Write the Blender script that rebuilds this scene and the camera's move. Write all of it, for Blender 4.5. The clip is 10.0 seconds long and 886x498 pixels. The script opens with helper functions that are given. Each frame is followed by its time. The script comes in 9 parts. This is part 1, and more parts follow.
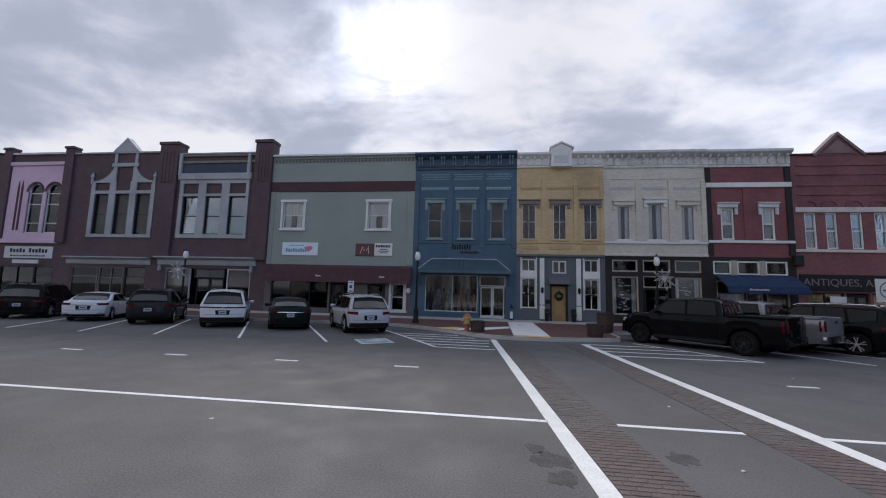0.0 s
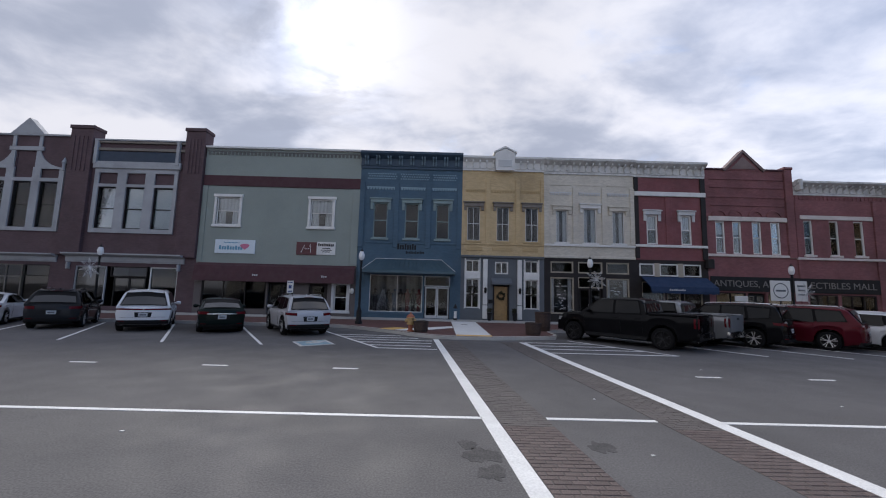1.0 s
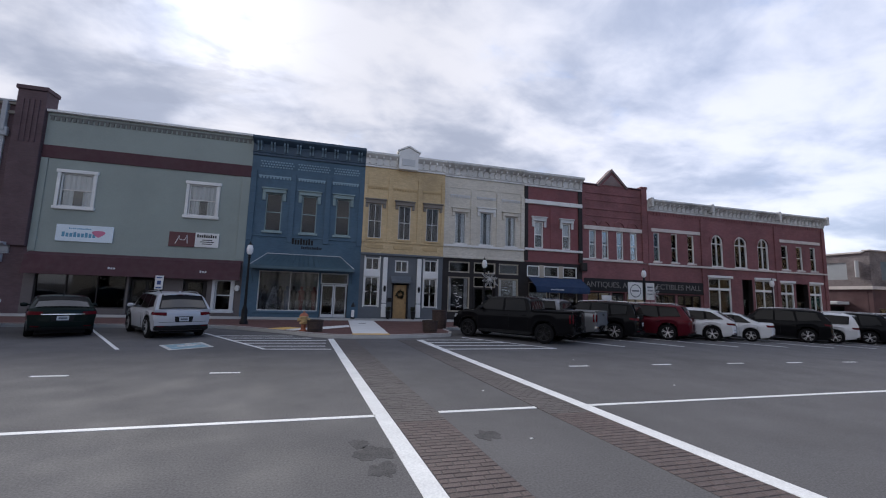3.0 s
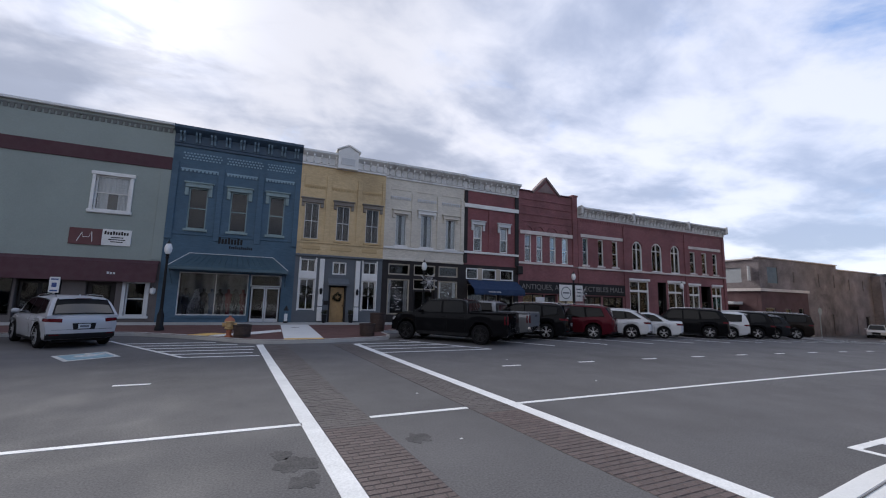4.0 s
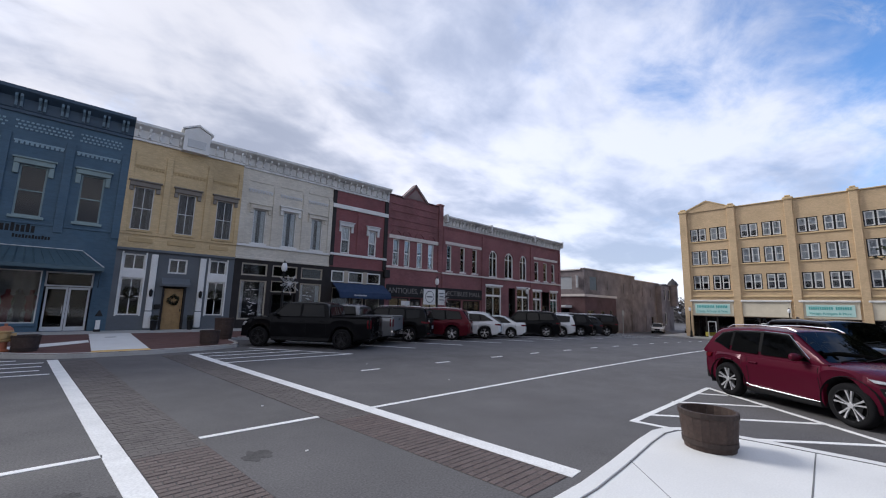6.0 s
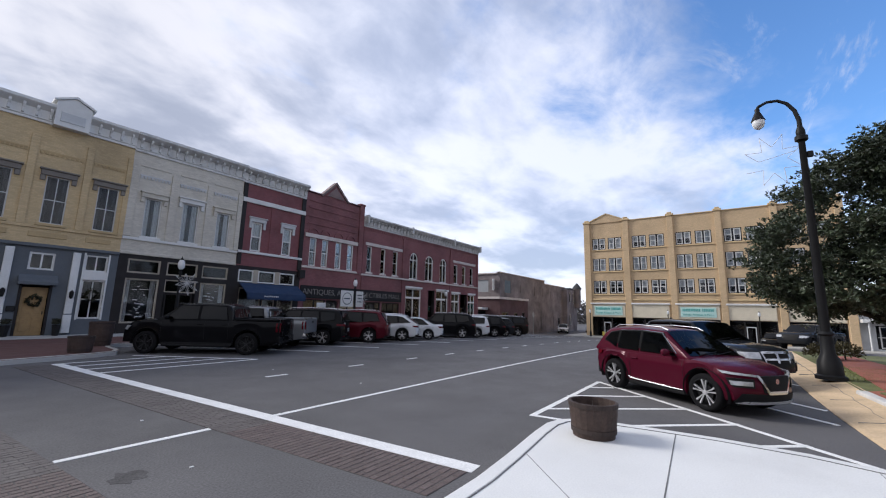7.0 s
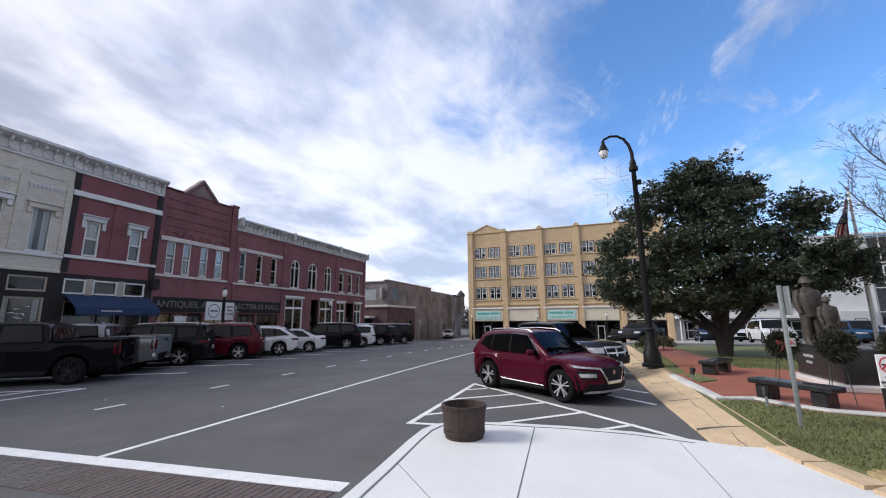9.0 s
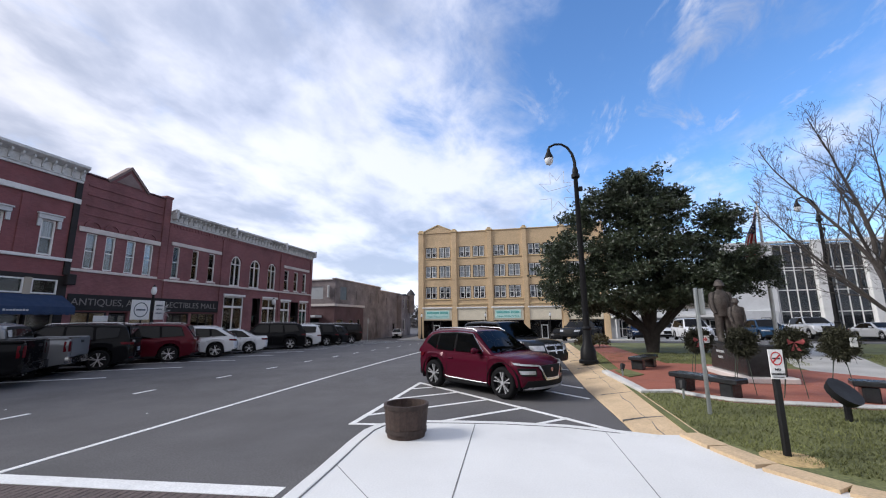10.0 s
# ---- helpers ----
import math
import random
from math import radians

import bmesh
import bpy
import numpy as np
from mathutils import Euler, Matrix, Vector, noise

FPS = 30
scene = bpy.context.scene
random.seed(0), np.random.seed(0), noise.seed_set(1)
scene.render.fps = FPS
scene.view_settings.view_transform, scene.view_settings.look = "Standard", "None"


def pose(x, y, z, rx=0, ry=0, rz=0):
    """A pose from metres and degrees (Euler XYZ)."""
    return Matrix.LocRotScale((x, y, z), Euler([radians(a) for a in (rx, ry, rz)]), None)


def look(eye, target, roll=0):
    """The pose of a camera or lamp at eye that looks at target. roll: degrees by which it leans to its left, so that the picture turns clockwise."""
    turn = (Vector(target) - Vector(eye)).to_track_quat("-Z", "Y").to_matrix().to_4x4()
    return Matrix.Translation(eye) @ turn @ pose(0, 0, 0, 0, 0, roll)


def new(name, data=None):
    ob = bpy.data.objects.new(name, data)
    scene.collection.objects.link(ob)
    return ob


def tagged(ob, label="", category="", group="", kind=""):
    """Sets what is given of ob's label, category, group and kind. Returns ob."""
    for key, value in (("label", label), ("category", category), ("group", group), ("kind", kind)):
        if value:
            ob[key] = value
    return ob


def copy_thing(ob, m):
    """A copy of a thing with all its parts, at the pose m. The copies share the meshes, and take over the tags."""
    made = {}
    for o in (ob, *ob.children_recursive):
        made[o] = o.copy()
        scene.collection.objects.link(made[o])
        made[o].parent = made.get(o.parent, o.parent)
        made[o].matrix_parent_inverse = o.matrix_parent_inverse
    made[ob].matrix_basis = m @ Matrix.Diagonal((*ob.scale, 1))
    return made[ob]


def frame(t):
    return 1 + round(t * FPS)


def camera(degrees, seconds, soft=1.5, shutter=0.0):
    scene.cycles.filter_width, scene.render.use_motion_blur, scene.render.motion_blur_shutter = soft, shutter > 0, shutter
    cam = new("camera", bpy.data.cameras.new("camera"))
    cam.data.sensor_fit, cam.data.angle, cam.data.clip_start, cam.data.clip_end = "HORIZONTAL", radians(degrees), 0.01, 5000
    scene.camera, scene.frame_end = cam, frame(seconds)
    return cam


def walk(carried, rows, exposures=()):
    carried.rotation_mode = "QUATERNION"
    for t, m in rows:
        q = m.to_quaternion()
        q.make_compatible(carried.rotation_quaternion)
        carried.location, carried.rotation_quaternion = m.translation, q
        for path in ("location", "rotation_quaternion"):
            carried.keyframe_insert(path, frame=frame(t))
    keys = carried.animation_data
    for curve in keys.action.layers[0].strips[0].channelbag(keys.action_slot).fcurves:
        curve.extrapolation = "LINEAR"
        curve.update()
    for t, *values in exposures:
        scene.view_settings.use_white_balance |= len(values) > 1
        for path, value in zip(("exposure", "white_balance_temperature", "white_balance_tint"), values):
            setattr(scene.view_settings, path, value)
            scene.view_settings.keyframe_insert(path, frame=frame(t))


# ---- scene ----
# camera: seconds, place, pitch, roll, yaw
cam = camera(97.23, 10.0, soft=1.1)
PATH = [
    (0, 2.524, -1.378, 1.900, 6.32, -1.52, 7.25),
    (0.5, 2.602, -1.405, 1.912, 6.48, -1.42, 3.45),
    (1, 2.654, -1.393, 1.904, 6.55, -1.47, -0.52),
    (1.5, 2.672, -1.381, 1.891, 6.53, -1.43, -4.35),
    (2, 2.660, -1.358, 1.888, 6.49, -1.50, -7.93),
    (2.5, 2.658, -1.366, 1.879, 6.57, -1.70, -11.33),
    (4, 2.812, -1.380, 1.869, 7.39, -1.45, -23.64),
    (4.5, 2.841, -1.405, 1.873, 7.67, -1.32, -28.15),
    (5, 2.864, -1.412, 1.880, 7.91, -1.21, -32.63),
    (5.5, 2.904, -1.419, 1.879, 8.16, -1.29, -37.30),
    (7, 3.051, -1.578, 1.875, 8.98, -1.44, -54.16),
    (7.5, 3.075, -1.624, 1.887, 9.41, -1.03, -59.18),
    (8, 3.101, -1.655, 1.895, 9.86, -0.51, -63.30),
    (8.5, 3.143, -1.689, 1.892, 10.14, 0.06, -66.84),
    (9, 3.169, -1.722, 1.895, 10.25, 0.48, -70.19),
    (9.5, 3.161, -1.770, 1.889, 10.26, 0.62, -73.79),
    (10, 3.141, -1.818, 1.899, 10.09, 0.53, -77.43),
]
EXPOSURES = [(0, 0.63, 6400, 10), (2.5, 0.64, 6320, 10), (5.0, 0.62, 6220, 10), (7.5, 0.72, 6260, 10), (10.0, 0.75, 6280, 10)]
walk(cam, [(t, pose(x, y, z, 90 + pitch, roll, yaw)) for t, x, y, z, pitch, roll, yaw in PATH], EXPOSURES)

# ---- sky and sun: bright broken overcast, sun behind thin cloud over the shop row ----
SUN_AZ, SUN_EL = radians(19.0), radians(33.0)     # west of the row's normal, above the horizon
SUN_DIR = Vector((-math.sin(SUN_AZ) * math.cos(SUN_EL), math.cos(SUN_AZ) * math.cos(SUN_EL), math.sin(SUN_EL)))


def build_sky():
    world = bpy.data.worlds.new("sky")
    scene.world = world
    world.use_nodes = True
    nt = world.node_tree
    nt.nodes.clear()
    N, L = nt.nodes.new, nt.links.new

    def math_node(op, a, b=None, c=None, clamp=False):
        n = N("ShaderNodeMath")
        n.operation, n.use_clamp = op, clamp
        for i, v in enumerate((a, b, c)):
            if v is None:
                continue
            if isinstance(v, (int, float)):
                n.inputs[i].default_value = v
            else:
                L(v, n.inputs[i])
        return n.outputs[0]

    sky = N("ShaderNodeTexSky")
    sky.sky_type, sky.sun_disc = "NISHITA", False
    sky.sun_elevation, sky.sun_rotation = SUN_EL, -SUN_AZ
    sky.air_density, sky.dust_density, sky.ozone_density = 1.0, 0.6, 2.5
    co = N("ShaderNodeTexCoord").outputs["Generated"]
    sep = N("ShaderNodeSeparateXYZ")
    L(co, sep.inputs[0])
    up = math_node("MAXIMUM", sep.outputs[2], 0.0)
    flat = math_node("ADD", up, 0.22)
    plane = N("ShaderNodeCombineXYZ")
    L(math_node("DIVIDE", sep.outputs[0], flat), plane.inputs[0])
    L(math_node("DIVIDE", sep.outputs[1], flat), plane.inputs[1])

    def clouds(scale, detail, rough, stretch, dist=0.12):
        mp = N("ShaderNodeMapping")
        mp.inputs["Scale"].default_value = (scale, scale * stretch, scale)
        mp.inputs["Rotation"].default_value = (0, 0, radians(35))
        L(plane.outputs[0], mp.inputs[0])
        n = N("ShaderNodeTexNoise")
        n.inputs["Scale"].default_value = 1.0
        n.inputs["Detail"].default_value = detail
        n.inputs["Roughness"].default_value = rough
        n.inputs["Distortion"].default_value = dist
        L(mp.outputs[0], n.inputs["Vector"])
        return n.outputs["Fac"]

    def spread(v, lo, hi, a, b):
        n = N("ShaderNodeMapRange")
        n.interpolation_type = "SMOOTHSTEP"
        n.inputs["From Min"].default_value, n.inputs["From Max"].default_value = lo, hi
        n.inputs["To Min"].default_value, n.inputs["To Max"].default_value = a, b
        L(v, n.inputs["Value"])
        return n.outputs[0]

    def towards(d):
        n = N("ShaderNodeVectorMath")
        n.operation = "DOT_PRODUCT"
        L(co, n.inputs[0])
        n.inputs[1].default_value = d
        return math_node("MAXIMUM", n.outputs["Value"], 0.0)

    big, small = clouds(0.7, 6, 0.6, 1.4), clouds(3.2, 9, 0.62, 1.3, 0.25)
    # cover thins out away from the sun, towards the courthouse side
    clear = spread(towards((0.735, -0.40, 0.55)), 0.72, 1.0, 0.0, 1.0)
    upper = spread(towards((0.749, 0.159, 0.643)), 0.90, 1.0, 0.0, 0.42)
    clear = math_node("MAXIMUM", clear, upper)
    lump = math_node("MULTIPLY_ADD", big, 0.55, math_node("MULTIPLY", small, 0.45))
    haze = math_node("POWER", math_node("SUBTRACT", 1.0, up), 7.0)
    cover = math_node("ADD", math_node("MULTIPLY_ADD", lump, 5.5, -1.30), math_node("MULTIPLY_ADD", clear, -1.75, math_node("MULTIPLY", haze, 0.55)))
    thin = spread(towards((0.80, -0.25, 0.55)), 0.25, 0.95, 1.0, 0.80)
    wisp = math_node("MULTIPLY", spread(clouds(2.3, 10, 0.62, 1.9, 0.7), 0.53, 0.70, 0.0, 0.75), clear)
    cover = math_node("MAXIMUM", math_node("MULTIPLY", spread(cover, -0.3, 1.2, 0.0, 1.0), thin), wisp)
    # thickness shades the cloud from bright white to grey
    thick = math_node("MULTIPLY_ADD", clouds(1.15, 6, 0.5, 1.45, 0.3), 0.74, math_node("MULTIPLY", clouds(4.0, 7, 0.56, 1.2, 0.3), 0.26))
    shade = spread(thick, 0.41, 0.61, 1.12, 0.66)
    shade = math_node("ADD", shade, math_node("MULTIPLY", haze, 0.08))
    near = towards(SUN_DIR)
    veil = spread(clouds(2.6, 8, 0.58, 1.5, 0.6), 0.42, 0.58, 1.9, 0.0)
    disc = math_node("MULTIPLY_ADD", math_node("POWER", near, 500.0), 0.5, math_node("MULTIPLY", math_node("MULTIPLY", math_node("POWER", near, 75.0), veil), 0.13))
    glow = math_node("ADD", disc, math_node("MULTIPLY", math_node("POWER", near, 7.0), 0.03))
    east = spread(towards((0.95, 0.25, 0.2)), 0.40, 0.95, 0.0, 0.12)
    bright = math_node("MULTIPLY", shade, math_node("ADD", math_node("ADD", glow, east), CLOUD))
    cloud = N("ShaderNodeCombineColor")
    tint = math_node("SUBTRACT", 1.2, shade)
    L(math_node("MULTIPLY", bright, math_node("MULTIPLY_ADD", tint, -0.34, 1.02)), cloud.inputs[0])
    L(math_node("MULTIPLY", bright, math_node("MULTIPLY_ADD", tint, -0.17, 1.0)), cloud.inputs[1])
    L(math_node("MULTIPLY", bright, math_node("MULTIPLY_ADD", tint, 0.16, 1.05)), cloud.inputs[2])
    blue = N("ShaderNodeVectorMath")
    blue.operation = "SCALE"
    L(sky.outputs[0], blue.inputs[0])
    blue.inputs["Scale"].default_value = SKY
    deep = N("ShaderNodeVectorMath")
    deep.operation = "MULTIPLY"
    L(blue.outputs[0], deep.inputs[0])
    deep.inputs[1].default_value = (0.72, 0.94, 1.16)
    mix = N("ShaderNodeMix")
    mix.data_type = "RGBA"
    L(cover, mix.inputs[0])
    L(deep.outputs[0], mix.inputs[6])
    L(cloud.outputs[0], mix.inputs[7])
    bg = N("ShaderNodeBackground")
    L(mix.outputs[2], bg.inputs[0])
    bg.inputs[1].default_value = 1.0
    L(bg.outputs[0], N("ShaderNodeOutputWorld").inputs[0])


CLOUD, SKY = 0.47, 0.13
build_sky()
sun_data = bpy.data.lights.new("sun", "SUN")
sun_data.energy, sun_data.angle, sun_data.color = 2.0, radians(18), (1.0, 0.95, 0.89)
sun = new("sun", sun_data)
sun.matrix_basis = look(SUN_DIR * 50, (0, 0, 0))

# ---- materials ----
MATS = {}


def mat(name, col, rough=0.8, metal=0.0, var=0.12, scale=1.2, fine=0.08, fine_scale=45.0, bump=0.15, brick=None, stain=0.0, rand=0.0, coat=0.0, spec=0.5):
    if name in MATS:
        return MATS[name]
    m = bpy.data.materials.new(name)
    m.use_nodes = True
    nt = m.node_tree
    N, L = nt.nodes.new, nt.links.new
    p = nt.nodes["Principled BSDF"]
    p.inputs["Roughness"].default_value, p.inputs["Metallic"].default_value = rough, metal
    p.inputs["Coat Weight"].default_value = coat
    p.inputs["Specular IOR Level"].default_value = spec
    p.inputs["Coat Roughness"].default_value = 0.06
    co = N("ShaderNodeTexCoord").outputs["Object"]

    def noise_node(sc, detail=4.0, ro=0.55):
        n = N("ShaderNodeTexNoise")
        n.inputs["Scale"].default_value, n.inputs["Detail"].default_value, n.inputs["Roughness"].default_value = sc, detail, ro
        L(co, n.inputs["Vector"])
        return n.outputs["Fac"]

    def ranged(v, a, b, lo=0.3, hi=0.7):
        n = N("ShaderNodeMapRange")
        n.inputs["From Min"].default_value, n.inputs["From Max"].default_value = lo, hi
        n.inputs["To Min"].default_value, n.inputs["To Max"].default_value = a, b
        L(v, n.inputs["Value"])
        return n.outputs[0]

    def times(c, v):
        n = N("ShaderNodeVectorMath")
        n.operation = "SCALE"
        L(c, n.inputs[0])
        L(v, n.inputs["Scale"])
        return n.outputs[0]

    rgb = N("ShaderNodeRGB")
    rgb.outputs[0].default_value = (*col, 1)
    c = rgb.outputs[0]
    height = noise_node(fine_scale, 3.0)
    if brick:
        bw, bh, mortar_col, contrast = brick
        sp = N("ShaderNodeSeparateXYZ")
        L(co, sp.inputs[0])
        add = N("ShaderNodeMath")
        L(sp.outputs[0], add.inputs[0])
        L(sp.outputs[1], add.inputs[1])
        cb = N("ShaderNodeCombineXYZ")
        L(add.outputs[0], cb.inputs[0])
        L(sp.outputs[2], cb.inputs[1])
        b = N("ShaderNodeTexBrick")
        L(cb.outputs[0], b.inputs["Vector"])
        b.inputs["Scale"].default_value = 1.0
        b.inputs["Brick Width"].default_value, b.inputs["Row Height"].default_value = bw, bh
        b.inputs["Mortar Size"].default_value, b.inputs["Mortar Smooth"].default_value = 0.006, 0.3
        b.inputs["Color1"].default_value = (*[x * (1 - contrast) for x in col], 1)
        b.inputs["Color2"].default_value = (*[x * (1 + contrast) for x in col], 1)
        b.inputs["Mortar"].default_value = (*mortar_col, 1)
        c = b.outputs["Color"]
        inv = N("ShaderNodeMath")
        inv.operation = "MULTIPLY_ADD"
        L(b.outputs["Fac"], inv.inputs[0])
        inv.inputs[1].default_value = -1.0
        L(height, inv.inputs[2])
        height = inv.outputs[0]
    if var:
        c = times(c, ranged(noise_node(scale), 1 - var, 1 + var))
    if fine:
        c = times(c, ranged(noise_node(fine_scale * 0.6, 2.0), 1 - fine, 1 + fine))
    if stain:
        c = times(c, ranged(noise_node(scale * 0.35, 6.0, 0.7), 1.0, 1 - stain, 0.52, 0.66))
    if rand:
        oi = N("ShaderNodeObjectInfo").outputs["Random"]
        c = times(c, ranged(oi, 1 - rand, 1 + rand, 0.0, 1.0))
        isl = N("ShaderNodeNewGeometry").outputs["Random Per Island"]
        c = times(c, ranged(isl, 1 - rand, 1 + rand, 0.0, 1.0))
    L(c, p.inputs["Base Color"])
    if rough > 0.3:
        L(ranged(noise_node(scale * 2.5), max(rough - 0.1, 0.05), min(rough + 0.1, 1.0)), p.inputs["Roughness"])
    if bump:
        bn = N("ShaderNodeBump")
        bn.inputs["Strength"].default_value = bump
        bn.inputs["Distance"].default_value = 0.01
        L(height, bn.inputs["Height"])
        L(bn.outputs[0], p.inputs["Normal"])
    MATS[name] = m
    return m


def glass_mat(name, tint=(0.55, 0.6, 0.62), gloss=0.03, strength=1.0, ior=1.5):
    if name in MATS:
        return MATS[name]
    m = bpy.data.materials.new(name)
    m.use_nodes = True
    nt = m.node_tree
    nt.nodes.clear()
    N, L = nt.nodes.new, nt.links.new
    tr, gl, mx, fr, out = N("ShaderNodeBsdfTransparent"), N("ShaderNodeBsdfGlossy"), N("ShaderNodeMixShader"), N("ShaderNodeFresnel"), N("ShaderNodeOutputMaterial")
    tr.inputs[0].default_value = (*tint, 1)
    gl.inputs["Roughness"].default_value = gloss
    gl.inputs["Color"].default_value = (strength, strength, strength, 1)
    fr.inputs["IOR"].default_value = ior
    no, bn = N("ShaderNodeTexNoise"), N("ShaderNodeBump")
    no.inputs["Scale"].default_value = 1.3
    bn.inputs["Strength"].default_value, bn.inputs["Distance"].default_value = 0.08, 0.02
    L(no.outputs[0], bn.inputs["Height"])
    L(bn.outputs[0], gl.inputs["Normal"])
    L(fr.outputs[0], mx.inputs[0])
    L(tr.outputs[0], mx.inputs[1])
    L(gl.outputs[0], mx.inputs[2])
    L(mx.outputs[0], out.inputs[0])
    MATS[name] = m
    return m


def lamp_mat(name, col, power):
    if name in MATS:
        return MATS[name]
    m = mat(name, col, 0.4, var=0, fine=0, bump=0)
    p = m.node_tree.nodes["Principled BSDF"]
    p.inputs["Emission Color"].default_value = (*col, 1)
    p.inputs["Emission Strength"].default_value = power
    return m


# ---- mesh building ----
class Shape:
    """Collects vertices and faces of one part."""

    def __init__(self):
        self.v, self.f, self.smooth = [], [], False

    def add(self, verts, faces):
        o = len(self.v)
        self.v += [tuple(p) for p in verts]
        self.f += [tuple(o + i for i in f) for f in faces]
        return self

    def box(self, x0, x1, y0, y1, z0, z1):
        v = [(x, y, z) for z in (z0, z1) for y in (y0, y1) for x in (x0, x1)]
        return self.add(v, [(0, 2, 3, 1), (4, 5, 7, 6), (0, 1, 5, 4), (2, 6, 7, 3), (0, 4, 6, 2), (1, 3, 7, 5)])

    def bbox(self, x0, x1, y0, y1, z0, z1, b=0.01):
        """A box with chamfered edges."""
        b = min(b, (x1 - x0) * 0.45, (y1 - y0) * 0.45, (z1 - z0) * 0.45)
        bm = bmesh.new()
        bmesh.ops.create_cube(bm, size=1)
        for q in bm.verts:
            q.co = ((x0 + x1) / 2 + q.co.x * (x1 - x0), (y0 + y1) / 2 + q.co.y * (y1 - y0), (z0 + z1) / 2 + q.co.z * (z1 - z0))
        bmesh.ops.bevel(bm, geom=bm.edges[:], offset=b, segments=1, affect="EDGES")
        bm.verts.index_update()
        self.add([q.co[:] for q in bm.verts], [[q.index for q in f.verts] for f in bm.faces])
        bm.free()
        return self

    def prism(self, poly, a, b, axis="y"):
        """A polygon of two coordinates pushed along an axis from a to b."""
        n = len(poly)
        put = {"x": lambda p, q, s: (s, p, q), "y": lambda p, q, s: (p, s, q), "z": lambda p, q, s: (p, q, s)}[axis]
        v = [put(p, q, s) for s in (a, b) for p, q in poly]
        return self.add(v, [tuple(range(n))[::-1], tuple(range(n, 2 * n))] + [(i, (i + 1) % n, n + (i + 1) % n, n + i) for i in range(n)])

    def tube(self, pts, radii, n=8, cap=True):
        """A round tube along a line of points."""
        pts = [Vector(p) for p in pts]
        if isinstance(radii, (int, float)):
            radii = [radii] * len(pts)
        o, rings = len(self.v), []
        ref = None
        for i, p in enumerate(pts):
            d = (pts[min(i + 1, len(pts) - 1)] - pts[max(i - 1, 0)]).normalized()
            if ref is None:
                ref = d.cross(Vector((0, 0, 1)) if abs(d.z) < 0.9 else Vector((1, 0, 0))).normalized()
            u = (ref - d * ref.dot(d)).normalized()
            w = d.cross(u)
            ref = u
            self.v += [tuple(p + (u * math.cos(a) + w * math.sin(a)) * radii[i]) for a in [2 * math.pi * k / n for k in range(n)]]
            rings.append([o + i * n + k for k in range(n)])
        for r, s in zip(rings, rings[1:]):
            self.f += [(r[k], r[(k + 1) % n], s[(k + 1) % n], s[k]) for k in range(n)]
        if cap:
            self.f += [tuple(rings[0][::-1]), tuple(rings[-1])]
        return self

    def lathe(self, prof, c=(0, 0, 0), n=16, sx=1.0, sy=1.0):
        """A profile of radius and height turned round a vertical line."""
        o = len(self.v)
        for r, z in prof:
            self.v += [(c[0] + sx * r * math.cos(2 * math.pi * k / n), c[1] + sy * r * math.sin(2 * math.pi * k / n), c[2] + z) for k in range(n)]
        for i in range(len(prof) - 1):
            self.f += [(o + i * n + k, o + i * n + (k + 1) % n, o + (i + 1) * n + (k + 1) % n, o + (i + 1) * n + k) for k in range(n)]
        self.f += [tuple(o + k for k in range(n))[::-1], tuple(o + (len(prof) - 1) * n + k for k in range(n))]
        return self

    def loft(self, rings, closed=True, cap=True):
        o, n = len(self.v), len(rings[0])
        for r in rings:
            self.v += [tuple(p) for p in r]
        for i in range(len(rings) - 1):
            for k in range(n if closed else n - 1):
                a, b = o + i * n + k, o + i * n + (k + 1) % n
                self.f.append((a, b, b + n, a + n))
        if cap:
            self.f += [tuple(o + k for k in range(n))[::-1], tuple(o + (len(rings) - 1) * n + k for k in range(n))]
        return self

    def grid(self, fn, nu, nv):
        o = len(self.v)
        for i in range(nu + 1):
            for j in range(nv + 1):
                self.v.append(tuple(fn(i / nu, j / nv)))
        for i in range(nu):
            for j in range(nv):
                a = o + i * (nv + 1) + j
                self.f.append((a, a + nv + 1, a + nv + 2, a + 1))
        return self

    def mesh(self, name, material):
        me = bpy.data.meshes.new(name)
        me.from_pydata(self.v, [], self.f)
        me.materials.append(material)
        bm = bmesh.new()
        bm.from_mesh(me)
        bmesh.ops.recalc_face_normals(bm, faces=bm.faces)
        bm.to_mesh(me)
        bm.free()
        if self.smooth:
            me.shade_smooth()
            if self.smooth is not True:
                me.set_sharp_from_angle(angle=radians(self.smooth))
        return me


def smooth(shape, angle=40):
    shape.smooth = angle
    return shape


def thing(name, at, label, category, group="", kind=""):
    ob = new(name)
    ob.location, ob.empty_display_size = at, 0.2
    return tagged(ob, label, category, group, kind)


def part(name, shape, material, parent=None, label=""):
    ob = new(name, shape.mesh(name, material) if isinstance(shape, Shape) else shape)
    if parent:
        ob.parent = parent
        if parent.type == "EMPTY":
            ob.matrix_parent_inverse = Matrix.Translation(-parent.location)
    if label:
        ob["label"] = label
    return ob


def solid(name, shape, material, label, category, group="", kind=""):
    """A thing or a piece of the setting that is one mesh."""
    return tagged(part(name, shape, material), label, category, group, kind)


